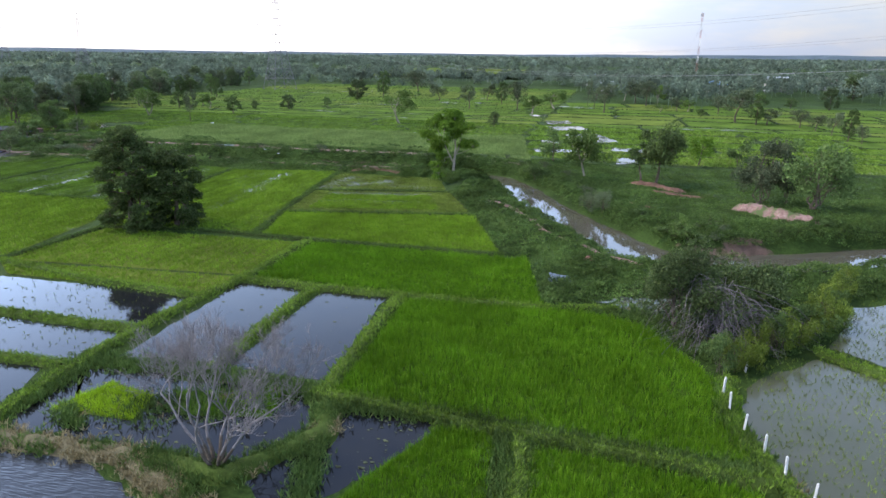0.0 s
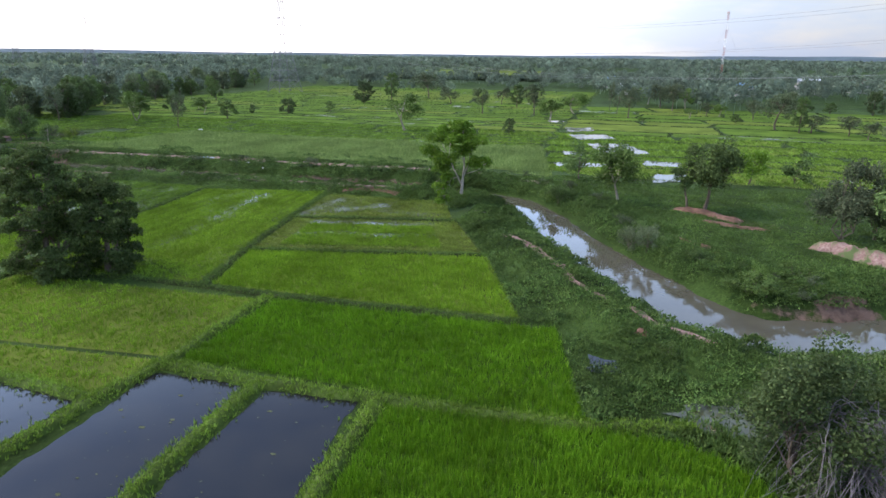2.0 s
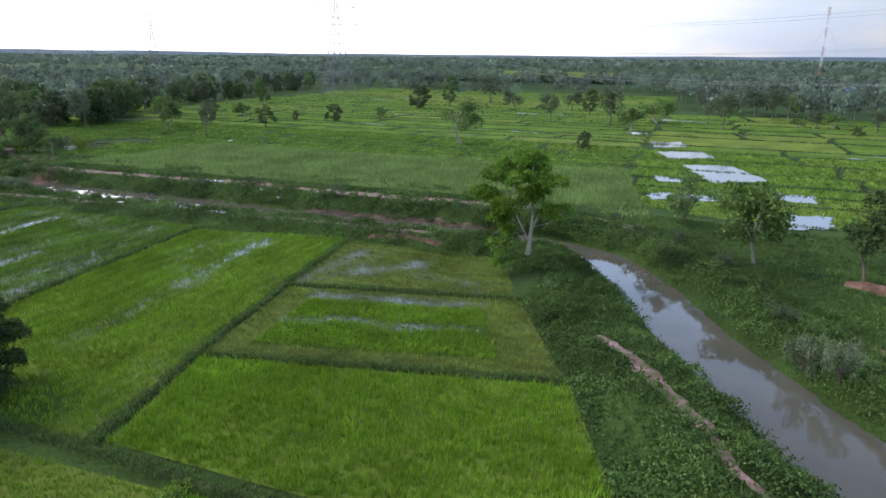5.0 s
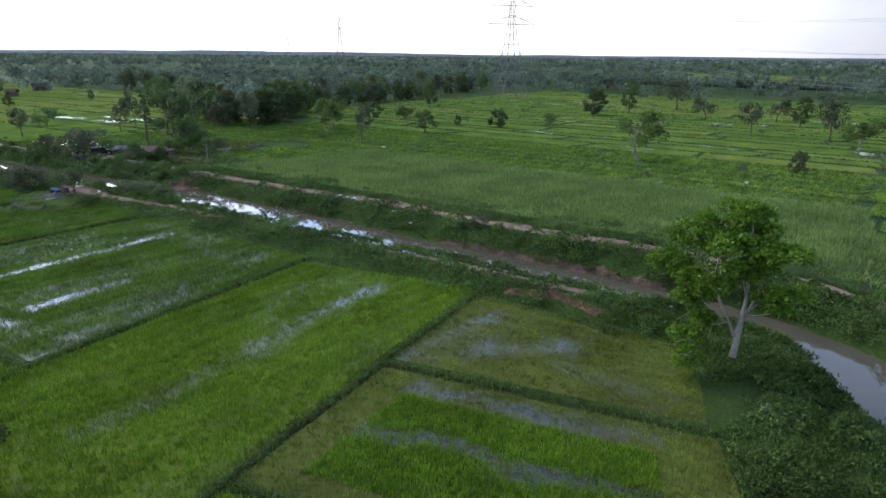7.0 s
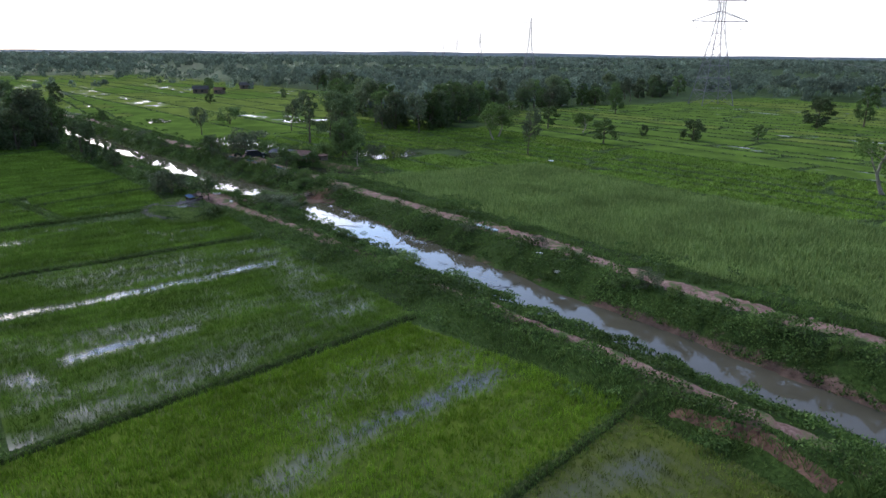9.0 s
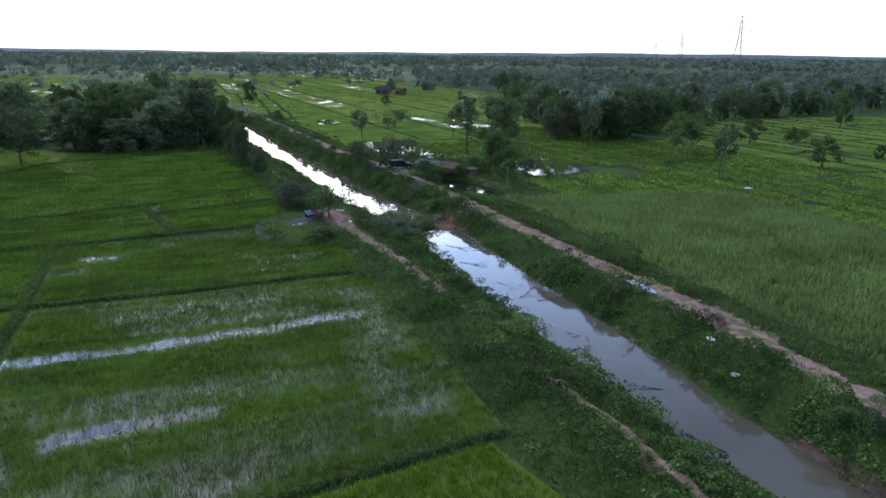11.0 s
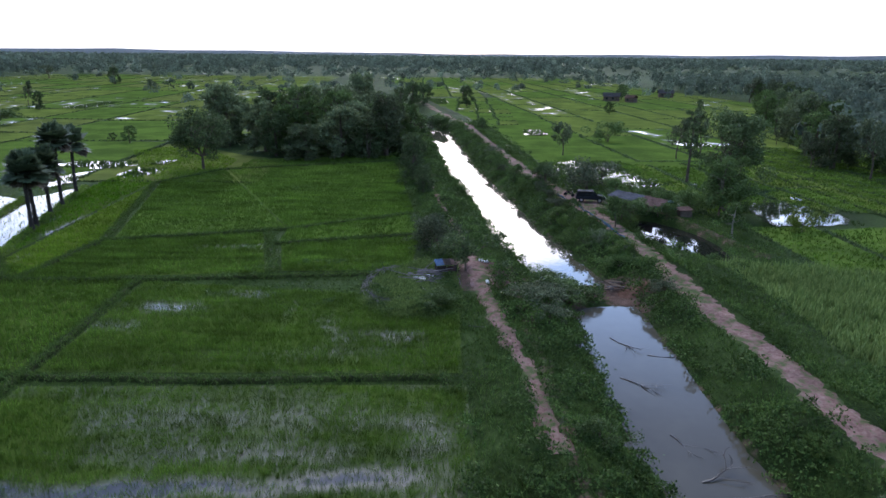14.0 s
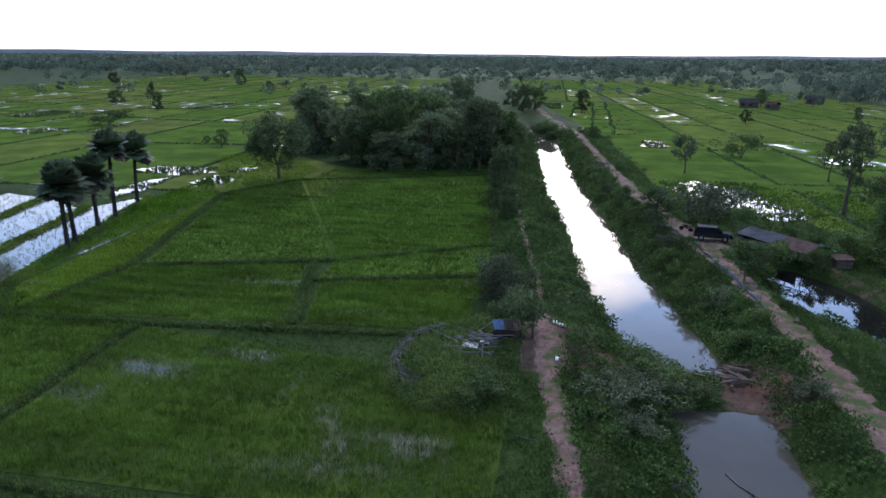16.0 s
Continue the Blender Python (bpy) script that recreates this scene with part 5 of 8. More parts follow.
def tree(h, w, seed, leaf="leaf_mid", bark="bark", bole=0.3, leaves=1400, size=0.5, lumps=16, squash=0.8, name="tree", label="leafy green tree at the wood edge", stems=1, airy=0.5, hang=0.0, thick=1.0, droop=None, clear=0.0):
    """A tree of height h and crown width w at the origin: trunk with limbs, and a lumpy open crown of leaf sprays."""
    r = np.random.default_rng(seed)
    top = new(name)
    tagged(top, label, "tree")
    wood, crown = Geo(), Geo()
    mid = h * (1 + bole) / 2
    up = h * (1 - bole) / 2
    tips = []
    for k in range(stems):
        foot = np.array([r.normal(0, 0.35) * (stems > 1), r.normal(0, 0.35) * (stems > 1), -0.15])
        fork = foot + np.array([r.normal(0, 0.05 * h), r.normal(0, 0.05 * h), h * bole * r.uniform(1.0, 1.25)])
        rad = 0.022 * h * thick * (0.75 if stems > 1 else 1.0)
        head = np.array([r.normal(0, 0.08 * w), r.normal(0, 0.08 * w), h * 0.86])
        tr = np.concatenate([limb(r, foot, fork, 0.02 * h, 5), limb(r, fork, head, 0.03 * h, 6)[1:]])
        rr = np.concatenate([np.linspace(rad * 1.25, rad * 0.8, 5), np.linspace(rad * 0.7, rad * 0.15, 5)])
        rr[0] *= 1.25
        tube(wood, tr, rr, 7)
        tips.append(head)
        for _ in range(max(4, lumps // (2 * stems))):
            i = r.integers(4, 8)
            a = r.uniform(0, 2 * np.pi)
            rho = r.uniform(0.5, 0.92) * w / 2
            end = np.array([math.cos(a) * rho, math.sin(a) * rho, mid + up * r.uniform(-0.55, 0.65)])
            lm = limb(r, tr[i], end, 0.05 * h, 6)
            tube(wood, lm, np.linspace(rr[i] * 0.7, rad * 0.1, 6), 5)
            tips.append(end)
            for _ in range(2):
                e2 = end + r.normal(0, 0.13 * w, 3)
                tube(wood, limb(r, lm[3], e2, 0.02 * h, 4), np.linspace(rad * 0.22, rad * 0.05, 4), 4)
                tips.append(e2)
    tips = np.array(tips)
    while len(tips) < lumps:
        tips = np.concatenate([tips, tips + r.normal(0, 0.12 * w, tips.shape)])
    tips[:, 2] = np.maximum(tips[:, 2], clear)
    pick = tips[r.permutation(len(tips))[:lumps]]
    per = max(8, leaves // lumps)
    spots = [(c, w * r.uniform(0.11, 0.21)) for c in pick] + [(np.array(c[:3]), c[3]) for c in (droop or ())]
    for c, rad in spots:
        d = r.normal(size=(per, 3))
        d /= np.linalg.norm(d, axis=1)[:, None]
        rho = rad * r.uniform(0.25, 1.0, per) ** airy
        q = c + d * rho[:, None] * (1, 1, squash)
        q[:, 2] -= hang * rad * r.uniform(0, 2.0, per)
        q = q[q[:, 2] > (0.4 if droop else max(0.4, h * bole * 0.45))]
        o = d[:len(q)]
        half = len(q) // 2
        sprays(crown, q[:half], size, size * 0.5, 0.1 - hang, r, o[:half])
        scales(crown, q[half:], o[half:], size * 0.85, r, 0.7)
    wood.ob("trunk", M[bark], top, shade=True)
    crown.ob("crown", M[leaf], top)
    return top


def put(proto, x, y, turn=0.0, scale=1.0, wide=None, z=None):
    """Another tree of the same kind."""
    k = wide if wide else scale
    zz = float(land(np.array([x]), np.array([y]))[0]) if z is None else z
    return copy_thing(proto, pose(x, y, zz - 0.05, 0, 0, turn) @ Matrix.Diagonal((k, k, scale, 1)))


def stand(ob, x, y, turn=0.0):
    zz = float(land(np.array([x]), np.array([y]))[0])
    ob.matrix_basis = pose(x, y, zz - 0.05, 0, 0, turn)
    return ob


# single trees that the camera passes
def lobed_tree(lobes, stems, seed, leaf, bark, size, per, label, squash=0.8, thick=0.3):
    """A tree with named boughs: each lobe (x, y, z, radius) of leaf pads hangs on a limb off one of the stems."""
    r = np.random.default_rng(seed)
    top = tagged(new("tree"), label, "tree")
    wood, crown = Geo(), Geo()
    nodes = []
    for n_, line in enumerate(stems):
        p = resample([(*q, k / (len(line) - 1)) for k, q in enumerate(line)], 0.5)
        p[:, :2] += r.normal(0, 0.04, (len(p), 2))
        rr = thick * (1.15 - 0.85 * p[:, 3]) * (1.0 if n_ == 0 else 0.62)
        rr[0] *= 1.4 if n_ == 0 else 1.0
        tube(wood, p[:, :3], rr, 8)
        nodes += [(q[:3], w) for q, w in zip(p, rr)]
    for x, y, z, rad in sorted(lobes, key=lambda q: -q[2]):
        at = np.array([q for q, _ in nodes])
        c = np.array([x, y, z])
        d = np.linalg.norm((at - c) * (1, 1, 1.0), axis=1) + 4.0 * (at[:, 2] > max(z - 0.4, 5.5)) + 30.0 * (at[:, 2] < 0.3 * at[:, 2].max())
        i = int(np.argmin(d))
        tube(wood, limb(r, at[i], c, 0.12 * np.linalg.norm(c - at[i]) * 0.5, 6), np.linspace(min(nodes[i][1] * 0.5, 0.09), 0.025, 6), 5)
        nodes.append((c, 0.05))
        for _ in range(5):
            e = c + r.normal(0, 0.5 * rad, 3)
            tube(wood, limb(r, c - (c - at[i]) * 0.25, e, 0.06, 4), np.linspace(0.045, 0.012, 4), 4)
        for _ in range(7):                       # each lobe is a handful of smaller pads
            o = r.normal(size=3)
            o /= np.linalg.norm(o)
            cc, pr = c + o * rad * (0.62, 0.62, 0.62 * squash), rad * r.uniform(0.38, 0.62)
            n = int(per * pr * pr)
            d = r.normal(size=(n, 3))
            d /= np.linalg.norm(d, axis=1)[:, None]
            d[:, 2] = np.where(d[:, 2] < -0.3, -d[:, 2], d[:, 2])
            q = cc + d * (pr * r.uniform(0.45, 1.0, n) ** 0.5)[:, None] * (1, 1, squash * 0.8)
            ok = q[:, 2] > 0.3
            q, d, half = q[ok], d[ok], ok.sum() // 2
            sprays(crown, q[:half], size, size * 0.5, 0.0, r, d[:half])
            scales(crown, q[half:], d[half:], size * 0.8, r, 0.6)
    wood.ob("trunk", M[bark], top, shade=True)
    crown.ob("crown", M[leaf], top)
    return top


def dome(h, w, low, n, seed, big=(0.13, 0.2)):
    """Lobes over an egg-shaped crown from the height low up to h."""
    r = np.random.default_rng(seed)
    out = []
    for k in range(n):
        t = (k + 0.5) / n
        z = low + (h - low) * t
        reach = w / 2 * math.sqrt(max(0.05, 1 - (1.75 * t - 0.75) ** 2 * (0.9 if t > 0.43 else 0.35))) * (0.86 if k % 3 else 0.45) * r.uniform(0.85, 1.05)
        a = k * 2.4 + r.normal(0, 0.35)
        rad = w * r.uniform(*big)
        out.append((math.cos(a) * reach, math.sin(a) * reach, max(z - rad * 0.5, 0.8), rad))
    return out


stand(lobed_tree(dome(13.8, 7.6, 0.8, 46, 111, (0.13, 0.21)), [[(0, 0, -0.2), (-0.3, 0.2, 3), (0.2, 0.3, 7), (0, 0, 11.6)], [(0.5, 0.2, -0.2), (1.4, 0.4, 2.6), (1.5, 0.5, 7)]], 11, "leaf_shade", "bark", 0.34, 250, "large dark green shade tree with a lumpy crown", 0.75, 0.34), -62.6, 73.2, 20)
stand(lobed_tree(dome(10.6, 7.2, 0.6, 38, 112, (0.13, 0.22)), [[(0, 0, -0.2), (0.3, -0.2, 2.4), (0.1, 0.3, 5), (0, 0, 8.4)], [(0.4, -0.3, -0.2), (1.3, -0.5, 2.2), (1.2, -0.6, 5)]], 12, "leaf_shade", "bark", 0.34, 250, "dark green shade tree beside a taller one", 0.75, 0.3), -57.9, 76.4, 60)
BEND_LOBES = [(-1.3, 0.9, 12.1, 1.71), (0.2, 1.2, 12.1, 1.69), (-2.4, -0.4, 11.6, 1.45), (1.6, -0.5, 10.3, 1.33), (-0.9, -1.8, 10.2, 1.57), (0.3, -0.4, 9.3, 1.45), (2.3, 0.1, 10.7, 1.09), (3.5, -1.0, 10.8, 0.73), (3.0, -1.1, 7.7, 1.33), (3.4, 2.4, 7.1, 0.85), (1.7, 0.9, 7.1, 1.09), (-4.5, -1.8, 9.5, 1.33), (-3.8, -0.9, 11.2, 1.33), (-4.3, 1.0, 7.8, 1.45), (-2.9, 0.9, 7.1, 1.57), (-3.3, 0.7, 5.5, 1.57), (-1.8, -0.7, 4.7, 1.21), (-3.1, -0.6, 3.0, 1.33), (-2.9, 0.1, 1.3, 1.14), (-1.6, -1.9, 8.3, 1.45), (-0.4, 0.1, 11.1, 1.45)]
stand(lobed_tree(BEND_LOBES, [[(0, 0, -0.2), (0, 0, 2.6), (-0.1, 0, 4.6), (0.5, 0.1, 7.8), (0.5, 0.1, 9.6), (0.1, 0, 12.2)], [(-0.05, 0, 4.4), (0.8, 0.5, 6.6), (1.3, 0.6, 8.8), (1.9, 0.4, 11.6)], [(-0.05, 0, 4.2), (-0.9, -0.3, 5.8), (-2.0, -0.4, 8.2), (-3.2, -0.5, 10.8)]], 13, "leaf_bright", "bark_pale", 0.32, 330, "slender bright green tree with pale forked trunk at the canal bend", 0.95, 0.19), -28.2, 116.5, 0)
stand(tree(8.6, 7.6, 14, "leaf_lime", "bark_pale", 0.3, 3600, 0.5, 26, 0.8, label="spreading light green tree with a pale leaning trunk"), -5.0, 129.8, 0)
stand(tree(10.6, 8.6, 15, "leaf_shade", "bark", 0.3, 4500, 0.5, 30, 0.85, label="dense dark green tree on a cleared mound"), 8.2, 128.2, 40)
stand(tree(8.2, 4.2, 16, "leaf_mid", "bark", 0.25, 1200, 0.45, 12, 0.9, label="thin upright tree beside a dark one"), 5.4, 127.4, 70)
stand(tree(6.4, 6.0, 17, "leaf_mid", "bark", 0.2, 1500, 0.5, 14, 0.8, label="small round tree in wet grassland"), -12.6, 147.4, 0)
stand(tree(6.8, 6.6, 18, "leaf_bright", "bark", 0.2, 1600, 0.5, 14, 0.8, label="small light green tree in grassland"), 18.7, 155.4, 0)
stand(tree(4.4, 6.0, 19, "leaf_mid", "bark", 0.15, 1100, 0.5, 10, 0.7, label="low spreading tree in wet grassland"), 27.1, 158.2, 0)
stand(tree(10.8, 6.6, 20, "leaf_grey", "bark", 0.12, 8000, 0.36, 40, 1.0, label="grey-green tree with many thin trunks", stems=4, thick=0.6), 24.1, 115.4, 0)
stand(tree(8.6, 4.2, 23, "leaf_grey", "bark", 0.15, 4200, 0.36, 26, 1.0, label="slim grey-green tree in a clump", stems=3, thick=0.7), 28.0, 116.6, 0)
stand(tree(10.4, 8.4, 21, "leaf_mid", "bark", 0.1, 6200, 0.45, 40, 0.9, label="broad drooping green tree behind a clay mound", stems=4, airy=0.35, hang=0.3), 31.2, 111.4, 0)
stand(tree(7.6, 6.8, 22, "leaf_deep", "bark", 0.08, 20000, 0.24, 56, 0.95, label="bushy tree, half dead, beside a swamp", stems=3, airy=0.4), 7.4, 57.6, 0)
stand(tree(5.5, 7.0, 24, "leaf_deep", "bark", 0.06, 10000, 0.26, 36, 0.8, label="dark bushy tree under fallen branches", stems=3, airy=0.4), 12.4, 60.6, 0)
stand(tree(12.0, 10.4, 288, "leaf_dark", "bark", 0.24, 8500, 0.46, 44, 0.85, airy=0.3, label="tall dark green tree beside the grove"), -200.5, 71.4, 0)

stand(tree(13.8, 9.2, 25, "leaf_dark", "bark", 0.12, 9000, 0.5, 44, 0.9, label="dense tall dark bamboo-like tree behind the farm", stems=3, airy=0.3), -187.4, 173.4, 0)
stand(lobed_tree(dome(13.6, 4.4, 5.6, 15, 126, (0.17, 0.26)), [[(0, 0, -0.2), (0.1, 0, 4), (-0.1, 0.1, 8), (0, 0, 12.4)]], 26, "leaf_dark", "bark", 0.42, 80, "thin tall tree with a long bare trunk", 0.8, 0.2), -189.6, 167.0, 50)
stand(tree(9.6, 6.0, 27, "leaf_mid", "bark", 0.1, 6500, 0.4, 34, 1.0, label="light green leafy tree between flooded plots", stems=2, airy=0.3), -161.4, 161.6, 0)
stand(tree(5.2, 3.4, 28, "leaf_mid", "bark_pale", 0.3, 700, 0.4, 10, 0.8, label="slim young tree on the pond bank"), -149.1, 157.6, 0)
stand(tree(4.4, 3.0, 29, "leaf_mid", "bark", 0.3, 800, 0.38, 10, 0.9, label="slim young tree beside the track"), -151.5, 142.6, 0)
stand(tree(4.4, 6.2, 30, "leaf_dark", "bark", 0.3, 1700, 0.36, 18, 0.6, label="small spreading tree leaning over a hut"), -134.9, 121.5, 0)

# kinds of which many stand about
STEM = [[(0, 0, -0.2), (0.1, -0.1, 2.6), (-0.1, 0.1, 5.6), (0, 0, 8.8)]]
TWIN = [[(0, 0, -0.2), (-0.3, 0.1, 2.0), (-0.5, 0.2, 5.0), (-0.2, 0, 8.6)], [(0.3, 0, -0.2), (0.9, -0.3, 2.2), (1.3, -0.5, 5.4)]]
GREEN = "leafy green tree at the wood edge"
KINDS = [lobed_tree(dome(10, 7.6, 2.6, 17, 131, (0.13, 0.2)), STEM, 31, "leaf_mid", "bark", 0.5, 62, GREEN, 0.75, 0.2), tree(10, 8, 32, "leaf_grey", "bark", 0.34, 1900, 0.53, 20, 0.85),
         lobed_tree(dome(10, 8.2, 1.6, 24, 133, (0.13, 0.21)), TWIN, 33, "leaf_dark", "bark", 0.5, 66, GREEN, 0.75, 0.22), tree(10, 7, 34, "leaf_lime", "bark_pale", 0.3, 2600, 0.46, 20, 0.9),
         lobed_tree(dome(10, 8.2, 1.2, 30, 135, (0.13, 0.21)), TWIN, 35, "leaf_grove", "bark", 0.5, 70, GREEN, 0.8, 0.22), lobed_tree(dome(10, 8.4, 0.8, 30, 136, (0.12, 0.2)), TWIN, 36, "leaf_mid", "bark", 0.5, 66, GREEN, 0.8, 0.22)]
SPOTS = [(-172.5, 218.4, 9.9, 7.7, 3), (-166.5, 248.5, 6.2, 5.3, 3), (-275.9, 450.1, 8.1, 7.2, 2), (-223.8, 337.2, 11.6, 7.1, 0), (-72.4, 219.0, 11.6, 10.4, 3), (-130.9, 327.3, 10.7, 11.4, 2), (-123.1, 345.1, 14.6, 8.8, 0), (-113.0, 376.5, 14.1, 12.9, 1), (-89.4, 336.2, 8.4, 8.6, 1), (-63.3, 290.2, 10.8, 7.3, 1), (-40.0, 223.4, 4.8, 4.8, 2), (-65.8, 346.4, 8.5, 7.1, 1), (-55.5, 329.4, 10.7, 8.1, 0)]
SPOTS += [(-42.3, 292.3, 12.3, 8.5, 1), (-33.2, 272.8, 7.7, 9.1, 3), (-27.2, 304.8, 8.5, 11.0, 3), (-5.0, 292.2, 12.4, 7.4, 1), (-9.7, 308.6, 10.0, 4.3, 1), (-13.5, 327.7, 12.9, 3.1, 1), (-0.3, 267.8, 3.0, 2.5, 3), (3.6, 376.3, 8.8, 8.6, 3), (8.9, 356.6, 11.0, 9.4, 1), (13.7, 339.0, 12.5, 8.7, 1), (19.5, 341.4, 10.0, 7.7, 3), (18.1, 301.3, 4.0, 4.5, 3), (26.0, 316.6, 5.6, 5.2, 1)]
SPOTS += [(30.3, 312.1, 5.3, 6.0, 3), (33.1, 285.6, 3.3, 5.0, 0), (41.6, 302.0, 8.0, 6.5, 1), (43.1, 266.2, 13.0, 11.3, 1), (48.7, 258.1, 11.6, 7.1, 0), (52.6, 259.5, 5.8, 8.0, 1), (79.7, 348.0, 5.1, 7.0, 0), (95.2, 344.3, 10.7, 8.9, 2), (61.9, 253.5, 6.6, 6.7, 1), (65.1, 245.8, 5.4, 5.7, 1), (65.7, 230.2, 7.6, 4.7, 1), (66.3, 216.6, 9.5, 4.9, 0), (68.1, 211.0, 5.4, 3.4, 1)]
SPOTS += [(130.3, 431.0, 15.4, 13.5, 2), (-223.8, 183.0, 11.5, 4.5, 1), (-193.8, 205.3, 12.1, 6.2, 1), (-167.7, 212.6, 9.0, 7.5, 3), (-203.9, 252.1, 7.2, 8.3, 3), (-142.3, 200.8, 11.0, 4.6, 1), (-180.5, 247.8, 7.3, 7.7, 0), (-145.1, 232.2, 7.0, 8.5, 0), (-179.6, 264.3, 4.0, 5.7, 3), (-204.5, 312.9, 10.8, 7.0, 0), (-149.8, 256.5, 3.6, 3.2, 2), (-135.9, 260.4, 6.1, 7.8, 2), (-260.8, 424.9, 6.0, 6.0, 2)]
SPOTS += [(-244.6, 348.1, 8.5, 11.4, 0), (-126.3, 278.8, 4.3, 5.3, 0), (-548.2, -206.1, 9.0, 10.3, 2), (-362.6, -75.5, 6.8, 8.5, 2), (-336.9, -38.5, 7.8, 5.2, 2), (-350.0, -50.2, 11.2, 3.4, 1), (-239.7, 39.4, 4.8, 4.9, 0), (-244.8, 32.5, 2.2, 2.8, 0), (-457.1, -41.0, 7.9, 5.6, 1), (-552.5, -106.8, 12.6, 9.6, 2), (-373.0, 109.7, 11.9, 9.0, 2), (-367.3, 114.9, 10.2, 10.0, 2), (-408.7, 102.9, 7.7, 10.0, 2)]
SPOTS += [(-376.6, 134.7, 9.5, 8.2, 2), (-275.4, 133.9, 3.4, 3.1, 0), (-223.4, 149.6, 8.3, 5.1, 1), (-335.8, 190.6, 5.2, 5.1, 0), (-427.3, 221.3, 8.7, 8.6, 0), (-245.2, 212.8, 5.1, 2.8, 1), (-360.1, 237.3, 5.2, 4.0, 2), (-206.6, 200.4, 8.1, 4.4, 1), (-214.3, 209.5, 7.9, 5.1, 2), (-639.2, -200.7, 11.6, 13.0, 1), (-219.0, 175.6, 10.0, 4.7, 1)]
for k, (x, y, h, w, kind) in enumerate(SPOTS):
    tagged(put(KINDS[kind], x, y, 57 * k, h / 10, w / (9, 8, 10, 7)[kind]), ("spreading green tree standing among paddies", "open grey-green tree standing among paddies", "dense dark tree standing among paddies", "light green tree standing among paddies")[kind], "tree", "field trees")
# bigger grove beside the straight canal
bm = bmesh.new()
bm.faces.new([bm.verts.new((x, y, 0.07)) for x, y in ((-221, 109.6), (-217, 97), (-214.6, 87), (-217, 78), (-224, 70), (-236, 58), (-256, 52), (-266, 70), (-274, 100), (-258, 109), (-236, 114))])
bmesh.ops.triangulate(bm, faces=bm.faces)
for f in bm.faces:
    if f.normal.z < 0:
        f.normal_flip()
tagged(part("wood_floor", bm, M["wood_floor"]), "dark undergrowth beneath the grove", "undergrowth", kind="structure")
r = np.random.default_rng(71)
for k, (x, y, h, w) in enumerate([(-236, 66, 15.5, 14), (-223, 87, 15.8, 14), (-217.6, 97.4, 11.5, 13), (-220, 107.5, 14, 12), (-248, 74, 14.3, 14), (-266, 98, 17.5, 12), (-232, 95, 14.5, 14), (-240, 84, 15, 14), (-231, 107, 13.5, 13), (-214, 90, 8, 10), (-252, 60, 13, 12)]
                                  + [(-219, 82, 11, 10), (-225, 100, 12, 12), (-228, 113, 11, 9), (-238, 100, 13, 12), (-244, 66, 12, 12), (-246, 92, 15, 13), (-250, 104, 13, 12), (-216, 103.5, 9, 9), (-226, 78, 12, 11), (-258, 86, 14, 13)]):
    kind = (4, 5, 4, 4, 2, 4, 5)[k % 7]
    tagged(put(KINDS[kind], x, y, 83 * k, h / 10, w / 9.5), "tall dark tree in a dense canalside grove", "tree", "grove trees")
for x, y, h, w, kind in [(-188, 114.4, 8.7, 5, 2), (-199.4, 114.4, 7.6, 6.5, 2), (-180, 116.6, 4.4, 4.4, 2), (-176, 116.4, 3.4, 3.4, 2), (-154.9, 144.4, 3.8, 3.6, 0), (-274, 134, 3.5, 3.5, 0), (-182, 138.2, 4.2, 5.4, 2)]:
    tagged(put(KINDS[kind], x, y, x * 7, h / 10, w / (9, 8, 10, 7)[kind]), "small tree on the canal bank", "tree", "bank trees")
for k, ((x1, y1), (x2, y2), n) in enumerate((((-198, 212), (-233, 268), 13), ((-233, 268), (-244, 330), 10), ((-244, 330), (-274, 460), 12), ((-206, 208), (-296, 238), 13), ((-296, 238), (-345, 274), 7), ((-345, 274), (-430, 292), 8))):
    for i in range(n):                           # the wood's edge, tree by tree
        t = (i + r.uniform(-0.4, 0.4)) / n
        h = r.uniform(0.85, 1.45)
        kind = (1, 0, 2, 5, 4, 0)[r.integers(0, 6)]
        tagged(put(KINDS[kind], x1 + (x2 - x1) * t + r.normal(0, 3), y1 + (y2 - y1) * t + r.normal(0, 3), r.uniform(0, 360), h, h * r.uniform(0.7, 1.0)), "leafy green tree at the edge of the woods", "tree", "wood edge trees")
for k in KINDS:                                  # the first of each kind stands in the woods
    k.matrix_basis = pose(-300 - 22 * KINDS.index(k), 330 + 9 * KINDS.index(k), 0)


# woods: one mass of trees, nearer ones finer -----------------------------------------------------
WOODS = [[(-195, 207), (-231, 263), (-240, 319), (-276, 474), (-300, 560), (-700, 900), (-1100, 700), (-900, 300), (-560, 270), (-420, 290), (-344, 272), (-293, 235), (-221, 206)],
         [(-276, 500), (-230, 520), (-120, 560), (-27, 515), (-33, 437), (2, 345), (38, 312), (93, 405), (130, 385), (300, 330), (700, 600), (300, 1100), (-60, 1000), (-90, 640), (-330, 640)]]


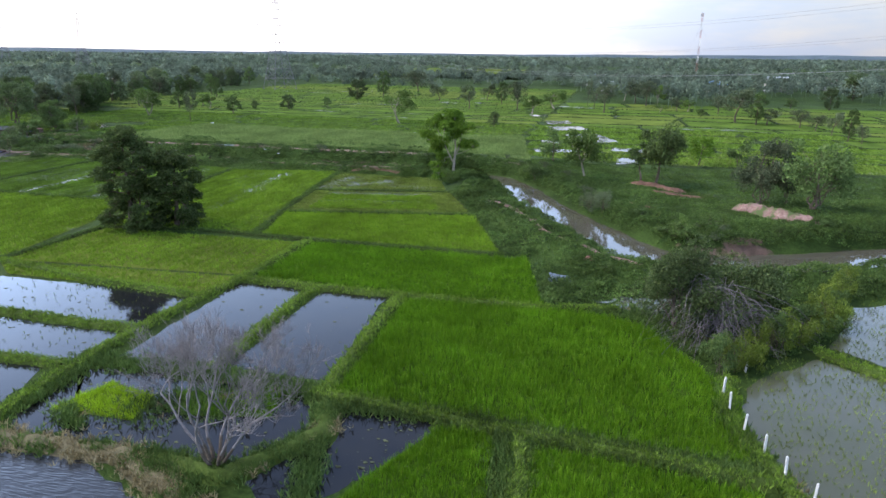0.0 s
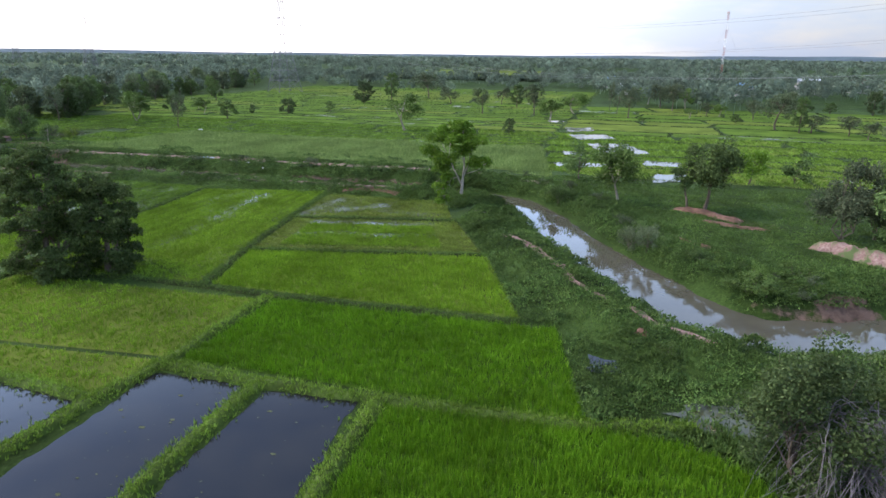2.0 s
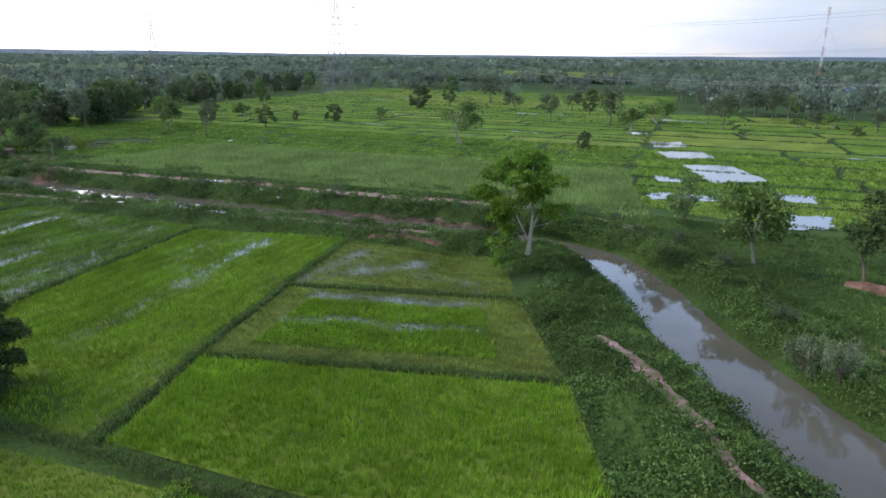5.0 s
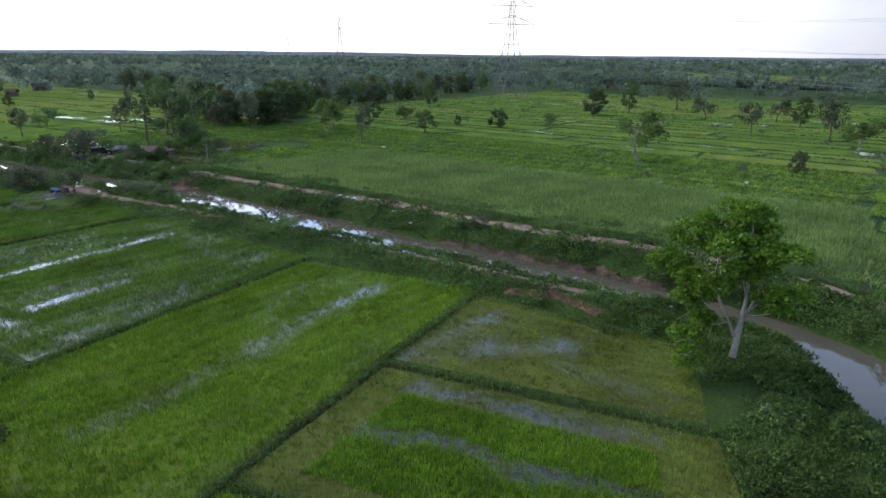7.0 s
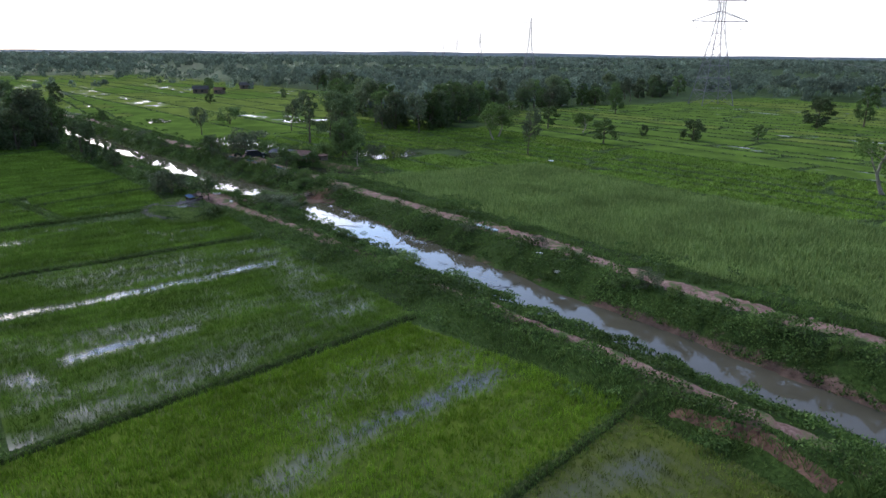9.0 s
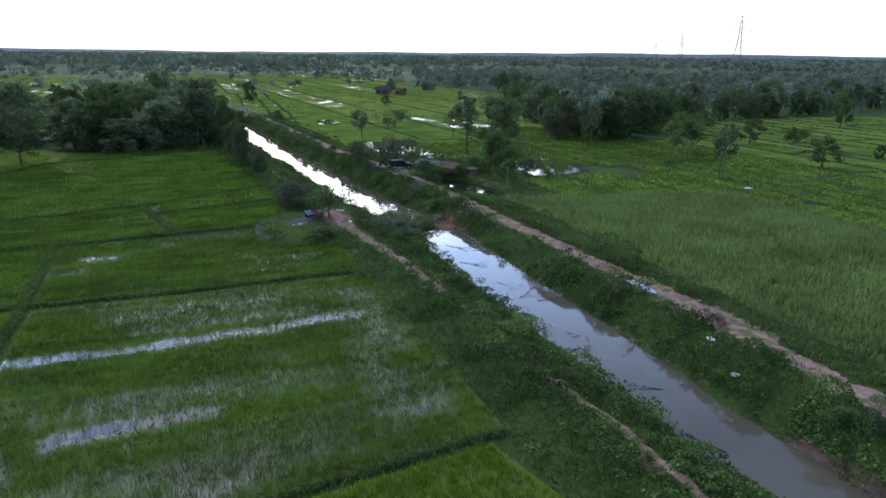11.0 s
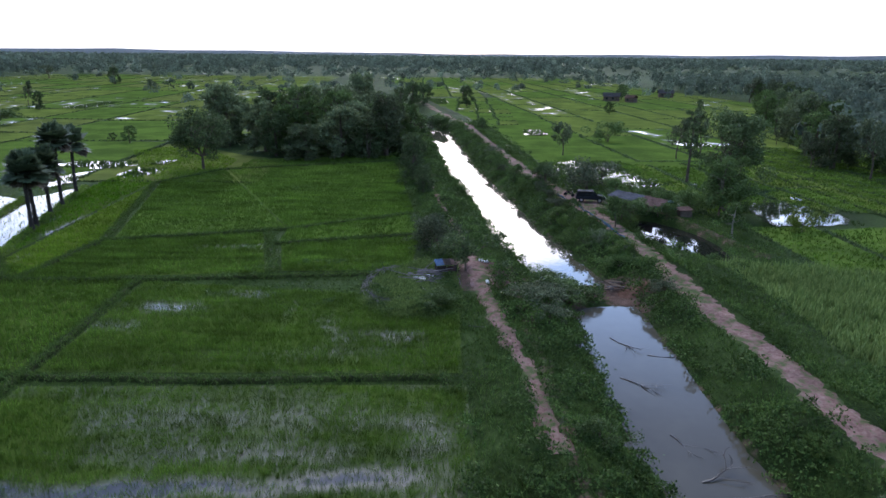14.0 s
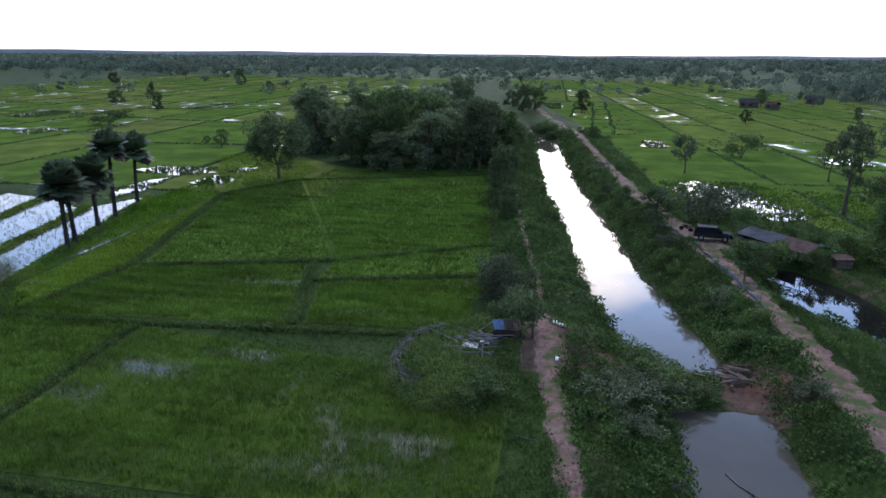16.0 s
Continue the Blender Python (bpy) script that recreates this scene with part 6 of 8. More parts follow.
def woods(name, n, lo, hi, h, w, count, size, seed, test, stems=False):
    """Trees by the hundred: stems and lumpy crowns in one mass."""
    r = np.random.default_rng(seed)
    az = radians(1) * r.uniform(-32, 150, n)
    dist = np.sqrt(r.uniform(lo ** 2, hi ** 2, n))
    x, y = -40 - np.sin(az) * dist, 90 + np.cos(az) * dist
    ok = test(x, y)
    x, y = x[ok], y[ok]
    m = len(x)
    hh = h * r.uniform(0.6, 1.25, m)
    ww = w * r.uniform(0.7, 1.3, m)
    g = Geo()
    lump = 6
    a = r.normal(0, 1, (m, lump, 3))
    a /= np.linalg.norm(a, axis=2)[..., None]
    c = np.stack([x, y, hh * 0.62], 1)[:, None] + a * np.stack([ww * 0.26, ww * 0.26, hh * 0.24], 1)[:, None]
    c = c.reshape(-1, 3)
    rad = np.repeat(ww * 0.25, lump)
    d = r.normal(size=(m * lump * count, 3))
    d /= np.linalg.norm(d, axis=1)[:, None]
    d[:, 2] = np.abs(d[:, 2]) * 1.1 - 0.3
    q = np.repeat(c, count, 0) + d * np.repeat(rad, count)[:, None] * r.uniform(0.75, 1.05, (len(d), 1))
    scales(g, q, d, size, r, 0.28)
    tone = np.repeat(np.clip(r.lognormal(-0.03, 0.24, m), 0.4, 1.9), lump * count * 4)
    if stems:
        k = np.flatnonzero(r.uniform(0, 1, m) < 0.4)
        for n_ in k:
            tube(g, [(x[n_], y[n_], 0), (x[n_] + r.normal(0, 0.3), y[n_], hh[n_] * 0.6)], [0.16, 0.1], 3)
        tone = np.concatenate([tone, np.full(len(k) * 6, 1.8)])
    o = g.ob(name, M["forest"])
    o.data.attributes.new("tone", "FLOAT", "POINT").data.foreach_set("value", tone)
    return tagged(o, "distant woodland of green trees paled by haze in their colour", "woods", "woods", "stuff")


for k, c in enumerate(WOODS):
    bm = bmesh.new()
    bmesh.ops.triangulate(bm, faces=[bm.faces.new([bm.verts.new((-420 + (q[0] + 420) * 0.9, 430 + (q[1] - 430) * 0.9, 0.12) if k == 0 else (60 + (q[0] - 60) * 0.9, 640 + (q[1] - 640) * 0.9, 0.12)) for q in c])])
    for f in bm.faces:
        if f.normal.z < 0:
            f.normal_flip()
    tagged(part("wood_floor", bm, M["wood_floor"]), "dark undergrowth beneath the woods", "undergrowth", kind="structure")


def in_woods(x, y):
    return inside(x, y, WOODS[0]) | inside(x, y, WOODS[1])


def far_woods(x, y):
    gap = inside(x, y, [(-340, 640), (-80, 640), (-90, 980), (-330, 960)])
    open_land = inside(x, y, [(-740, -400), (-740, 262), (-200, 262), (-100, 500), (0, 330), (200, 300), (200, -400)])
    return ~gap & ~open_land & ((fnoise(x / 130, y / 130, 77) > 0.40) | (np.hypot(x, y) > 1500))


def strewn(x, y):
    return inside(x, y, [(-780, -300), (-780, 262), (-400, 250), (-400, 150), (-300, 60), (-300, -300)]) & ((fnoise(x / 60, y / 60, 87) > 0.57) | (x < -600) & (fnoise(x / 30, y / 30, 88) > 0.55))


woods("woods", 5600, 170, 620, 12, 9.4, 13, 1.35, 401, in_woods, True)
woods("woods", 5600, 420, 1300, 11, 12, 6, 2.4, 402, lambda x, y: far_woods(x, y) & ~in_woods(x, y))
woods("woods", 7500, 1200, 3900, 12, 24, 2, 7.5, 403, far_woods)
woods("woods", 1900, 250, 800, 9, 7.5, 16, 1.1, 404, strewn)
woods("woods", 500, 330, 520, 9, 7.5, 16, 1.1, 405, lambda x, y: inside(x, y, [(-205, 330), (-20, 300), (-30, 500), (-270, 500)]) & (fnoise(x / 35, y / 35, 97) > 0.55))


# power line, mast and hills ---------------------------------------------------------------------
def beam(geo, a, b, r, sides=4):
    tube(geo, [a, b], [r, r], sides)


def pylon():
    """A tall lattice tower with three cross-arms."""
    top = tagged(new("pylon"), "tall grey steel lattice power pylon with three cross-arms", "pylon", "pylons")
    levels = [(0, 7.9), (7, 6.6), (13, 5.5), (19, 4.6), (24, 3.9), (29, 3.0), (34, 2.2), (39.5, 1.6), (44, 1.4), (49, 1.25), (54, 1.1), (58.5, 0.95), (64, 0.15)]
    corners = [(1, 1), (-1, 1), (-1, -1), (1, -1)]
    for cx, cy in corners:
        g = Geo()
        tube(g, [(cx * w, cy * w, z) for z, w in levels], [0.24] * 5 + [0.19] * 8, 4)
        g.ob("leg", M["steel"], top)
    g = Geo()
    for (z1, w1), (z2, w2) in zip(levels[:-1], levels[1:]):
        for k in range(4):
            (ax, ay), (bx, by) = corners[k], corners[(k + 1) % 4]
            beam(g, (ax * w1, ay * w1, z1), (bx * w2, by * w2, z2), 0.095)
            beam(g, (bx * w1, by * w1, z1), (ax * w2, ay * w2, z2), 0.095)
            if z1 > 0:
                beam(g, (ax * w1, ay * w1, z1), (bx * w1, by * w1, z1), 0.12)
    g.ob("bracing", M["steel"], top)
    for z, half in ((39.5, 14.0), (49, 12.0), (58.5, 9.5)):
        g = Geo()
        w = 1.6 - (z - 39.5) * 0.034
        for sx in (-1, 1):
            for sy in (-1, 1):
                beam(g, (sx * w, sy * w, z), (sx * half, 0, z), 0.18)
                beam(g, (sx * w, sy * w, z + 4.2), (sx * half, 0, z + 0.15), 0.14)
            for k in (0.25, 0.5, 0.75):
                beam(g, (sx * (w + (half - w) * k), w * (1 - k), z), (sx * (w + (half - w) * k), -w * (1 - k), z), 0.09)
                beam(g, (sx * (w + (half - w) * k), w * (1 - k), z), (sx * (w + (half - w) * k), w * (1 - k), z + 4.2 * (1 - k)), 0.09)
        arm = g.ob("cross_arm", M["steel"], top)
        for sx in (-1, 1):
            g = Geo()
            tube(g, [(sx * (half - 0.6), 0, z), (sx * (half - 3.2), 0, z - 4.0), (sx * (half - 5.8), 0, z)], [0.11, 0.13, 0.11], 5)
            g.ob("insulator", M["insulator"], arm, "dark glazed insulator string")
    return top


M["insulator"] = noisy("glazed_insulator", [(0.3, (0.09, 0.07, 0.06)), (0.7, (0.14, 0.11, 0.10))], 3.0, rough=0.3, big=0.5, bumpy=0.0, spec=0.5)
LINE = [(-213 + 384 * k, 398 - 255 * k) for k in (1,)] + [(-213 - 384 * k, 398 + 255 * k) for k in range(0, 7)]
first = pylon()
turn = math.degrees(math.atan2(0.832, 0.554))
for k, (x, y) in enumerate(LINE):
    if k == 1:
        first.matrix_basis = pose(x, y, 0, 0, 0, turn)
    else:
        copy_thing(first, pose(x, y, 0, 0, 0, turn))
for (x1, y1), (x2, y2) in zip(LINE[:4], LINE[1:5]):
    for z, off, sag in ((35.6, 10.8, 19.5), (45.1, 8.8, 21), (54.6, 6.3, 22), (64, 0.0, 16)):
        for sx in ((-1, 1) if off else (1,)):
            g = Geo()
            ox, oy = sx * off * 0.554, sx * off * 0.832
            t = np.linspace(0, 1, 22)
            tube(g, np.stack([x1 + ox + (x2 - x1) * t, y1 + oy + (y2 - y1) * t, z - 4 * sag * t * (1 - t)], 1), [0.03] * 22, 4)
            tagged(g.ob("power_cable", M["wire"]), "sagging grey overhead power cable between pylons", "cable", "power cables")

M["mast_red"] = noisy("mast_red_paint", [(0.3, (0.30, 0.12, 0.10)), (0.7, (0.38, 0.17, 0.14))], 1.0, rough=0.6, big=0.3, bumpy=0.0)
M["mast_white"] = noisy("mast_white_paint", [(0.3, (0.62, 0.61, 0.60)), (0.7, (0.78, 0.77, 0.75))], 1.0, rough=0.6, big=0.3, bumpy=0.0)
mast = tagged(new("radio_mast"), "slim red and white guyed lattice radio mast", "mast")
mast.location = (57, 555, 0)
for k in range(9):
    g = Geo()
    z1, z2 = k * 6.1, (k + 1) * 6.1
    tri = [(0.7 * math.cos(a), 0.7 * math.sin(a)) for a in (0.3, 2.4, 4.5)]
    for i in range(3):
        (ax, ay), (bx, by) = tri[i], tri[(i + 1) % 3]
        beam(g, (ax, ay, z1), (ax, ay, z2), 0.07)
        for j in range(4):
            zz = z1 + 6.1 * j / 4
            beam(g, (ax, ay, zz), (bx, by, zz + 1.5), 0.035)
    g.ob("mast_section", M["mast_red" if k % 2 == 0 else "mast_white"], mast)
g = Geo()
for a in (0.3, 2.4, 4.5):
    for z in (26, 44):
        beam(g, (0.7 * math.cos(a), 0.7 * math.sin(a), z), (24 * math.cos(a), 24 * math.sin(a), 0), 0.03)
g.ob("guy_wire", M["wire"], mast)
g = Geo()
for a in (0.8, 2.9, 5.0):
    tube(g, [(0.9 * math.cos(a), 0.9 * math.sin(a), 52.4), (0.9 * math.cos(a), 0.9 * math.sin(a), 54.9)], [0.22, 0.22], 6)
g.ob("antenna", M["mast_white"], mast)

# the blue is air haze painted into the wooded hills' base colour
M["hill"] = noisy("hazed_hill_woods", [(0.3, (0.060, 0.085, 0.095)), (0.7, (0.090, 0.120, 0.130))], 0.02, big=0.003, dark=0.2, bumpy=0.0)
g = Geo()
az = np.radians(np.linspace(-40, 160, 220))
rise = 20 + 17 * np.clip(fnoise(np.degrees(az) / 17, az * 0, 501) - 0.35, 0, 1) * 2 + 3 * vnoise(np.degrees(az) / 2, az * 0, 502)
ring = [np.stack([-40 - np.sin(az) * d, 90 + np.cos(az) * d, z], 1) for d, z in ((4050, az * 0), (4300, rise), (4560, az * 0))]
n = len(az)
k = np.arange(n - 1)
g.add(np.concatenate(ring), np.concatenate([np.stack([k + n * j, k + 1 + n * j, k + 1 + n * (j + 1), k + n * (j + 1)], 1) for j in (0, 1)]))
tagged(g.ob("backdrop_hills", M["hill"], shade=True), "low wooded hills on the horizon, blue-green with painted haze", "hills", kind="structure")


# palms --------------------------------------------------------------------------------------------
def palm(h, seed):
    r = np.random.default_rng(seed)
    top = tagged(new("sugar_palm"), "tall sugar palm with a round fan-leaf crown beside a flooded field", "palm tree", "sugar palms")
    wood, fans, skirt = Geo(), Geo(), Geo()
    lean = r.normal(0, 0.35, 2)
    t = np.linspace(0, 1, 9)
    hub = h - 2.1
    pts = np.stack([lean[0] * t ** 1.5, lean[1] * t ** 1.5, -0.2 + (hub + 0.2) * t], 1)
    tube(wood, pts, 0.25 + 0.2 * np.exp(-t * 9), 8)
    for k in range(70):                                      # old leaf bases up the trunk
        s, a = r.uniform(0.05, 0.9), r.uniform(0, 6.28)
        q = np.array([np.interp(s, t, pts[:, i]) for i in range(3)])
        d = np.array([math.cos(a), math.sin(a), 0.9])
        tube(wood, [q, q + d * 0.42], [0.06, 0.02], 3)
    c = pts[-1]
    for k in range(58):
        a, el = r.uniform(0, 6.28), radians(r.uniform(-52, 84))
        d = np.array([math.cos(a) * math.cos(el), math.sin(a) * math.cos(el), math.sin(el)])
        s = np.cross(d, (0, 0, 1.0))
        s /= np.linalg.norm(s) + 1e-6
        u = np.cross(s, d)
        pet = r.uniform(0.9, 1.9)
        q = c + d * pet
        tube(wood, [c, q], [0.035, 0.025], 3)
        rad = r.uniform(1.3, 1.8)
        geo = skirt if el < radians(-32) else fans
        for ang in np.radians(np.linspace(-125, 125, 15)):
            e = (d * math.cos(ang) + s * math.sin(ang)) * rad + u * 0.18 * rad * abs(math.sin(ang)) + r.normal(0, 0.05, 3)
            w = np.cross(u, e) * 0.21
            geo.add([q, q + e * 0.55 + w, q + e, q + e * 0.55 - w], [(0, 1, 2, 3)])
    wood.ob("trunk", M["bark_dark"], top, shade=True)
    fans.ob("fan_leaves", M["leaf_palm"], top)
    if skirt.n:
        skirt.ob("dead_fronds", M["dry_frond"], top, "hanging brown dead fronds")
    return top


M["bark_dark"] = noisy("dark_bark", [(0.3, (0.035, 0.030, 0.027)), (0.7, (0.09, 0.08, 0.07))], 5.0, rough=0.9, big=0.6, bumpy=0.6)
M["leaf_palm"] = leaf_mat("palm_leaves", (0.060, 0.088, 0.046), (0.095, 0.132, 0.068), (0.140, 0.182, 0.098), 0.2, 0.5, 0.2)
M["dry_frond"] = leaf_mat("dry_fronds", (0.06, 0.05, 0.035), (0.10, 0.085, 0.06), (0.14, 0.12, 0.08), 0.15, 0.7, 0.15)
for k, (x, y, h) in enumerate([(-151.8, 64.6, 9.8), (-153.9, 64.0, 9.4), (-161, 62.0, 9.4), (-166.6, 60.7, 12.1), (-175.5, 58.3, 10.4), (-160.2, 46.2, 9.0)]):
    palm(h, 600 + k).location = (x, y, 0.1)


# bare and fallen wood -----------------------------------------------------------------------------
def fork(geo, r, a, d, length, rad, depth, spread=0.5, up=0.25, twig=1.0):
    n = 4
    pts = [np.array(a, float)]
    d = np.array(d, float)
    for k in range(n):
        d = d + r.normal(0, 0.16, 3)
        d[2] += up * 0.12
        d /= np.linalg.norm(d)
        pts.append(pts[-1] + d * length / n)
    tube(geo, pts, np.linspace(rad, rad * 0.55, n + 1), 6 if depth > 3 else 4 if depth > 1 else 3)
    if depth == 0:
        return
    for k in range(3 if depth > 3 else 4):
        i = r.integers(2, n + 1)
        dd = d * 0.8 + r.normal(0, spread, 3)
        dd[2] += up
        dd /= np.linalg.norm(dd)
        fork(geo, r, pts[i], dd, length * r.uniform(0.5, 0.8), max(rad * 0.5, 0.010), depth - 1, spread, up, twig)


r = np.random.default_rng(81)
dead = tagged(new("dead_tree"), "bare grey dead tree with many fine twigs on a pond bank", "tree")
stem = Geo()
for a, el in ((2.6, 66), (0.9, 72), (5.6, 58), (3.6, 78), (0.1, 56), (4.4, 64), (1.8, 60), (3.1, 54)):
    d = (math.cos(a) * math.cos(radians(el)), math.sin(a) * math.cos(radians(el)), math.sin(radians(el)))
    base = np.array([math.cos(a) * 0.25, math.sin(a) * 0.25, -0.1])
    mid = base + np.array(d) * 1.6
    tube(stem, [base, mid - np.array(d) * 0.7 + r.normal(0, 0.08, 3), mid], [0.14, 0.11, 0.09], 6)
    twigs = Geo()
    fork(twigs, r, mid, d, 3.7, 0.085, 5, 0.42, 0.34)
    twigs.ob("branch", M["dead_wood"], dead, "grey bough with fine bare twigs")
stem.ob("trunk", M["bark"], dead, shade=True)
dead.location = (-21.0, 28.9, 0.15)

M["grey_twig"] = noisy("grey_brown_twigs", [(0.3, (0.10, 0.088, 0.088)), (0.6, (0.185, 0.168, 0.17)), (0.85, (0.28, 0.255, 0.26))], 5.0, rough=0.9, big=0.6, dark=0.3, bumpy=0.4)
heap = tagged(new("fallen_branches"), "heap of grey dead branches leaning off a bushy tree", "dead branches")
for k in range(230):
    g = Geo()
    a = r.uniform(-2.5, 0.25)
    base = np.array([r.normal(0, 1.1), r.normal(0.8, 0.9), r.uniform(0.6, 5.2)])
    ln = r.uniform(2.4, 7.6)
    end = base + np.array([math.cos(a) * ln, math.sin(a) * ln * 0.7, -base[2] * r.uniform(0.35, 1.0)])
    end[2] = max(end[2], 0.15)
    tube(g, limb(r, base, end, 0.5, 7) + np.sin(np.linspace(0, np.pi, 7))[:, None] * np.array([0, 0, 0.09 * ln]), np.linspace(0.03, 0.009, 7), 4)
    g.ob("branch", M["grey_twig"], heap)
heap.location = (9.6, 56.2, 0.0)
r2 = np.random.default_rng(82)
M["soaked_wood"] = noisy("soaked_wood", [(0.3, (0.03, 0.027, 0.025)), (0.7, (0.08, 0.07, 0.06))], 5.0, rough=0.5, big=0.6, bumpy=0.4, spec=0.3)
for k, (x, y) in enumerate([(-104, 133.5), (-97.5, 134.8), (-99, 133.6), (-93.5, 133.0), (-88, 136.2), (-91, 131.8), (-112, 132.4), (-116, 135.8), (-84, 132.4), (-78, 134.6), (-119.5, 133.6), (-70, 133)]):
    g = Geo()
    fork(g, r2, (0, 0, 0), (r2.normal(), r2.normal(), 0.05), 2.3, 0.10, 2, 0.3, 0.0)
    m = g.ob("floating_branch", M["soaked_wood"])
    m.matrix_basis = pose(x, y, LEVEL + 0.02) @ Matrix.Diagonal((1, 1, 0.25, 1))
    tagged(m, "dark waterlogged branch lying in the canal", "branch", "floating branches")


# hedge, bushes and bananas --------------------------------------------------------------------------
BUSH = [tree(3, 3.6, 41, "leaf_lime", "bark", 0.05, 2300, 0.22, 20, 0.85, "bush", "round leafy green bush", 3, 0.4), tree(3, 4.2, 42, "leaf_mid", "bark", 0.05, 2500, 0.23, 20, 0.75, "bush", "round leafy green bush", 3, 0.4),
        tree(3, 4.0, 43, "leaf_grey", "bark", 0.05, 2300, 0.22, 20, 0.8, "bush", "round grey-green bush", 4, 0.5)]
BUSH.append(tree(3, 3.6, 44, "leaf_hedge", "bark", 0.05, 2300, 0.22, 20, 0.85, "bush", "round yellow-green hedge bush", 3, 0.4))
r = np.random.default_rng(91)
hedge_line = resample([(9.4, 49.4), (13.1, 53.8), (17.0, 57.6), (20.6, 63.6), (23.6, 71)], 1.5)
for k, (x, y) in enumerate(hedge_line):
    b = put(BUSH[3 if k % 4 else 1], x + r.normal(0, 0.3), y + r.normal(0, 0.3), 40 * k, r.uniform(0.75, 1.15), r.uniform(0.5, 0.72))
    tagged(b, "leafy yellow-green bush in a hedge beside ponds", "bush", "hedge")
for k, (x, y, h, w, kind) in enumerate([(-178.6, 144.6, 4.9, 9.4, 2), (-184.5, 147, 4.2, 6.5, 2), (-146.6, 117.2, 3.4, 4.4, 2), (-144.0, 118.4, 3.6, 5.6, 2), (-125.0, 118.8, 1.7, 4.4, 1), (-124.2, 127.4, 2.0, 4.6, 2), (-248.7, 166.6, 5.5, 8.4, 1), (-280, -21, 5.0, 13, 1), (-127.6, 133.0, 1.1, 3.4, 1), (-128.2, 131.0, 1.5, 4.6, 1), (-284, 121, 4.5, 7, 1), (-288, 118, 5.0, 7, 2), (-286, 124, 4.0, 6, 1), (-291, 121.5, 5, 7, 1), (-132.4, 130.2, 1.6, 4.2, 1), (-126.6, 129.2, 2.0, 4.6, 2), (-136.4, 138.8, 1.5, 3.2, 1), (-138.4, 139.8, 2.0, 3.2, 0)]
                                        + [(-127.4, 141.0, 1.3, 3.0, 2), (-133.4, 141.2, 1.2, 2.6, 1), (-174.8, 149.4, 3.4, 4.4, 1), (-170.6, 147.6, 2.0, 2.4, 2), (-159.2, 152.6, 2.4, 2.6, 1), (-156.4, 146.4, 1.8, 3.0, 0), (-159.6, 145.2, 2.6, 3.4, 2), (-166.4, 153.8, 2.8, 3.6, 1), (-161, 147.0, 3.0, 6.0, 1), (-156.5, 145.6, 2.2, 3, 0), (-121, 128.4, 1.8, 3.4, 2), (-89.5, 128.6, 1.5, 3, 0), (-102, 128.3, 1.4, 3, 1), (-66, 141.6, 1.7, 2.8, 2)]
                                        + [(-164.5, 158.2, 3.6, 5.0, 1), (-172.4, 153.6, 2.2, 4, 1), (-2.9, 103.7, 3.3, 2.8, 2), (-0.8, 101.7, 3.1, 2.8, 2), (0.3, 71.0, 1.2, 2.0, 0), (9.2, 88.4, 1.6, 4.6, 0), (14.5, 94, 2.0, 4, 0), (-14, 126, 3.0, 3.4, 1), (-16, 129, 2.2, 3.4, 0)]):
    b = put(BUSH[kind], x, y, 37 * k, h / 3, w / (3.6, 4.2, 4.0)[kind])
    tagged(b, ("bright leafy bush on rough grass", "dark green leafy bush on the bank", "rounded grey-green bush beside the track")[kind], "bush", "bushes")
for k in range(18):                                            # scrub along the far bank
    x = -215 + 80 * k / 17 + r.normal(0, 0.8)
    d0 = float(np.interp(x, CANAL[:, 0], CANAL[:, 1]))
    b = put(BUSH[r.integers(0, 3)], x, d0 + 5.6 + r.uniform(0, 2.4), 53 * k, r.uniform(0.4, 0.8), r.uniform(0.45, 0.8))
    tagged(b, "scrubby bush on the canal bank", "bush", "bank scrub")
for k in range(10):
    x = -100 + 68 * k / 9 + r.normal(0, 1.2)
    b = put(BUSH[r.integers(0, 3)], x, 140.2 + r.uniform(0, 3.4), 53 * k, r.uniform(0.22, 0.45), r.uniform(0.4, 0.7))
    tagged(b, "scrubby bush on the canal bank", "bush", "bank scrub")
low = np.array([(q[0], q[1]) for q in CANAL if -30 < q[0] < 40])
low = resample(low, 3.6)
side = sideways(low)
for k in range(len(low)):                                      # and along the lower reach
    x, y = low[k] + side[k] * (6.0 + r.uniform(0, 5.5))
    b = put(BUSH[r.integers(0, 3)], x, y, 53 * k, r.uniform(0.25, 0.65), r.uniform(0.3, 0.65))
    tagged(b, "scrubby bush on the canal bank", "bush", "bank scrub")
for k, b in enumerate(BUSH):
    b.matrix_basis = pose(-168 + 5 * k, 163 + 2 * k, 0)
    tagged(b, "leafy bush behind the farm shed", "bush", "bushes")


# fence, mounds and earth ---------------------------------------------------------------------------
M["concrete"] = noisy("white_concrete", [(0.3, (0.48, 0.48, 0.46)), (0.7, (0.70, 0.70, 0.68))], 6.0, rough=0.9, big=1.0, dark=0.2, bumpy=0.2)


def box(bm, size, at=(0, 0, 0), turn=None, bevel=0.0):
    m = Matrix.Translation(at) @ (turn.to_4x4() if turn else Matrix.Identity(4)) @ Matrix.Diagonal((*size, 1))
    made = bmesh.ops.create_cube(bm, size=1.0, matrix=m)["verts"]
    if bevel:
        bmesh.ops.bevel(bm, geom=list({e for v in made for e in v.link_edges}), offset=bevel, segments=1, affect="EDGES")


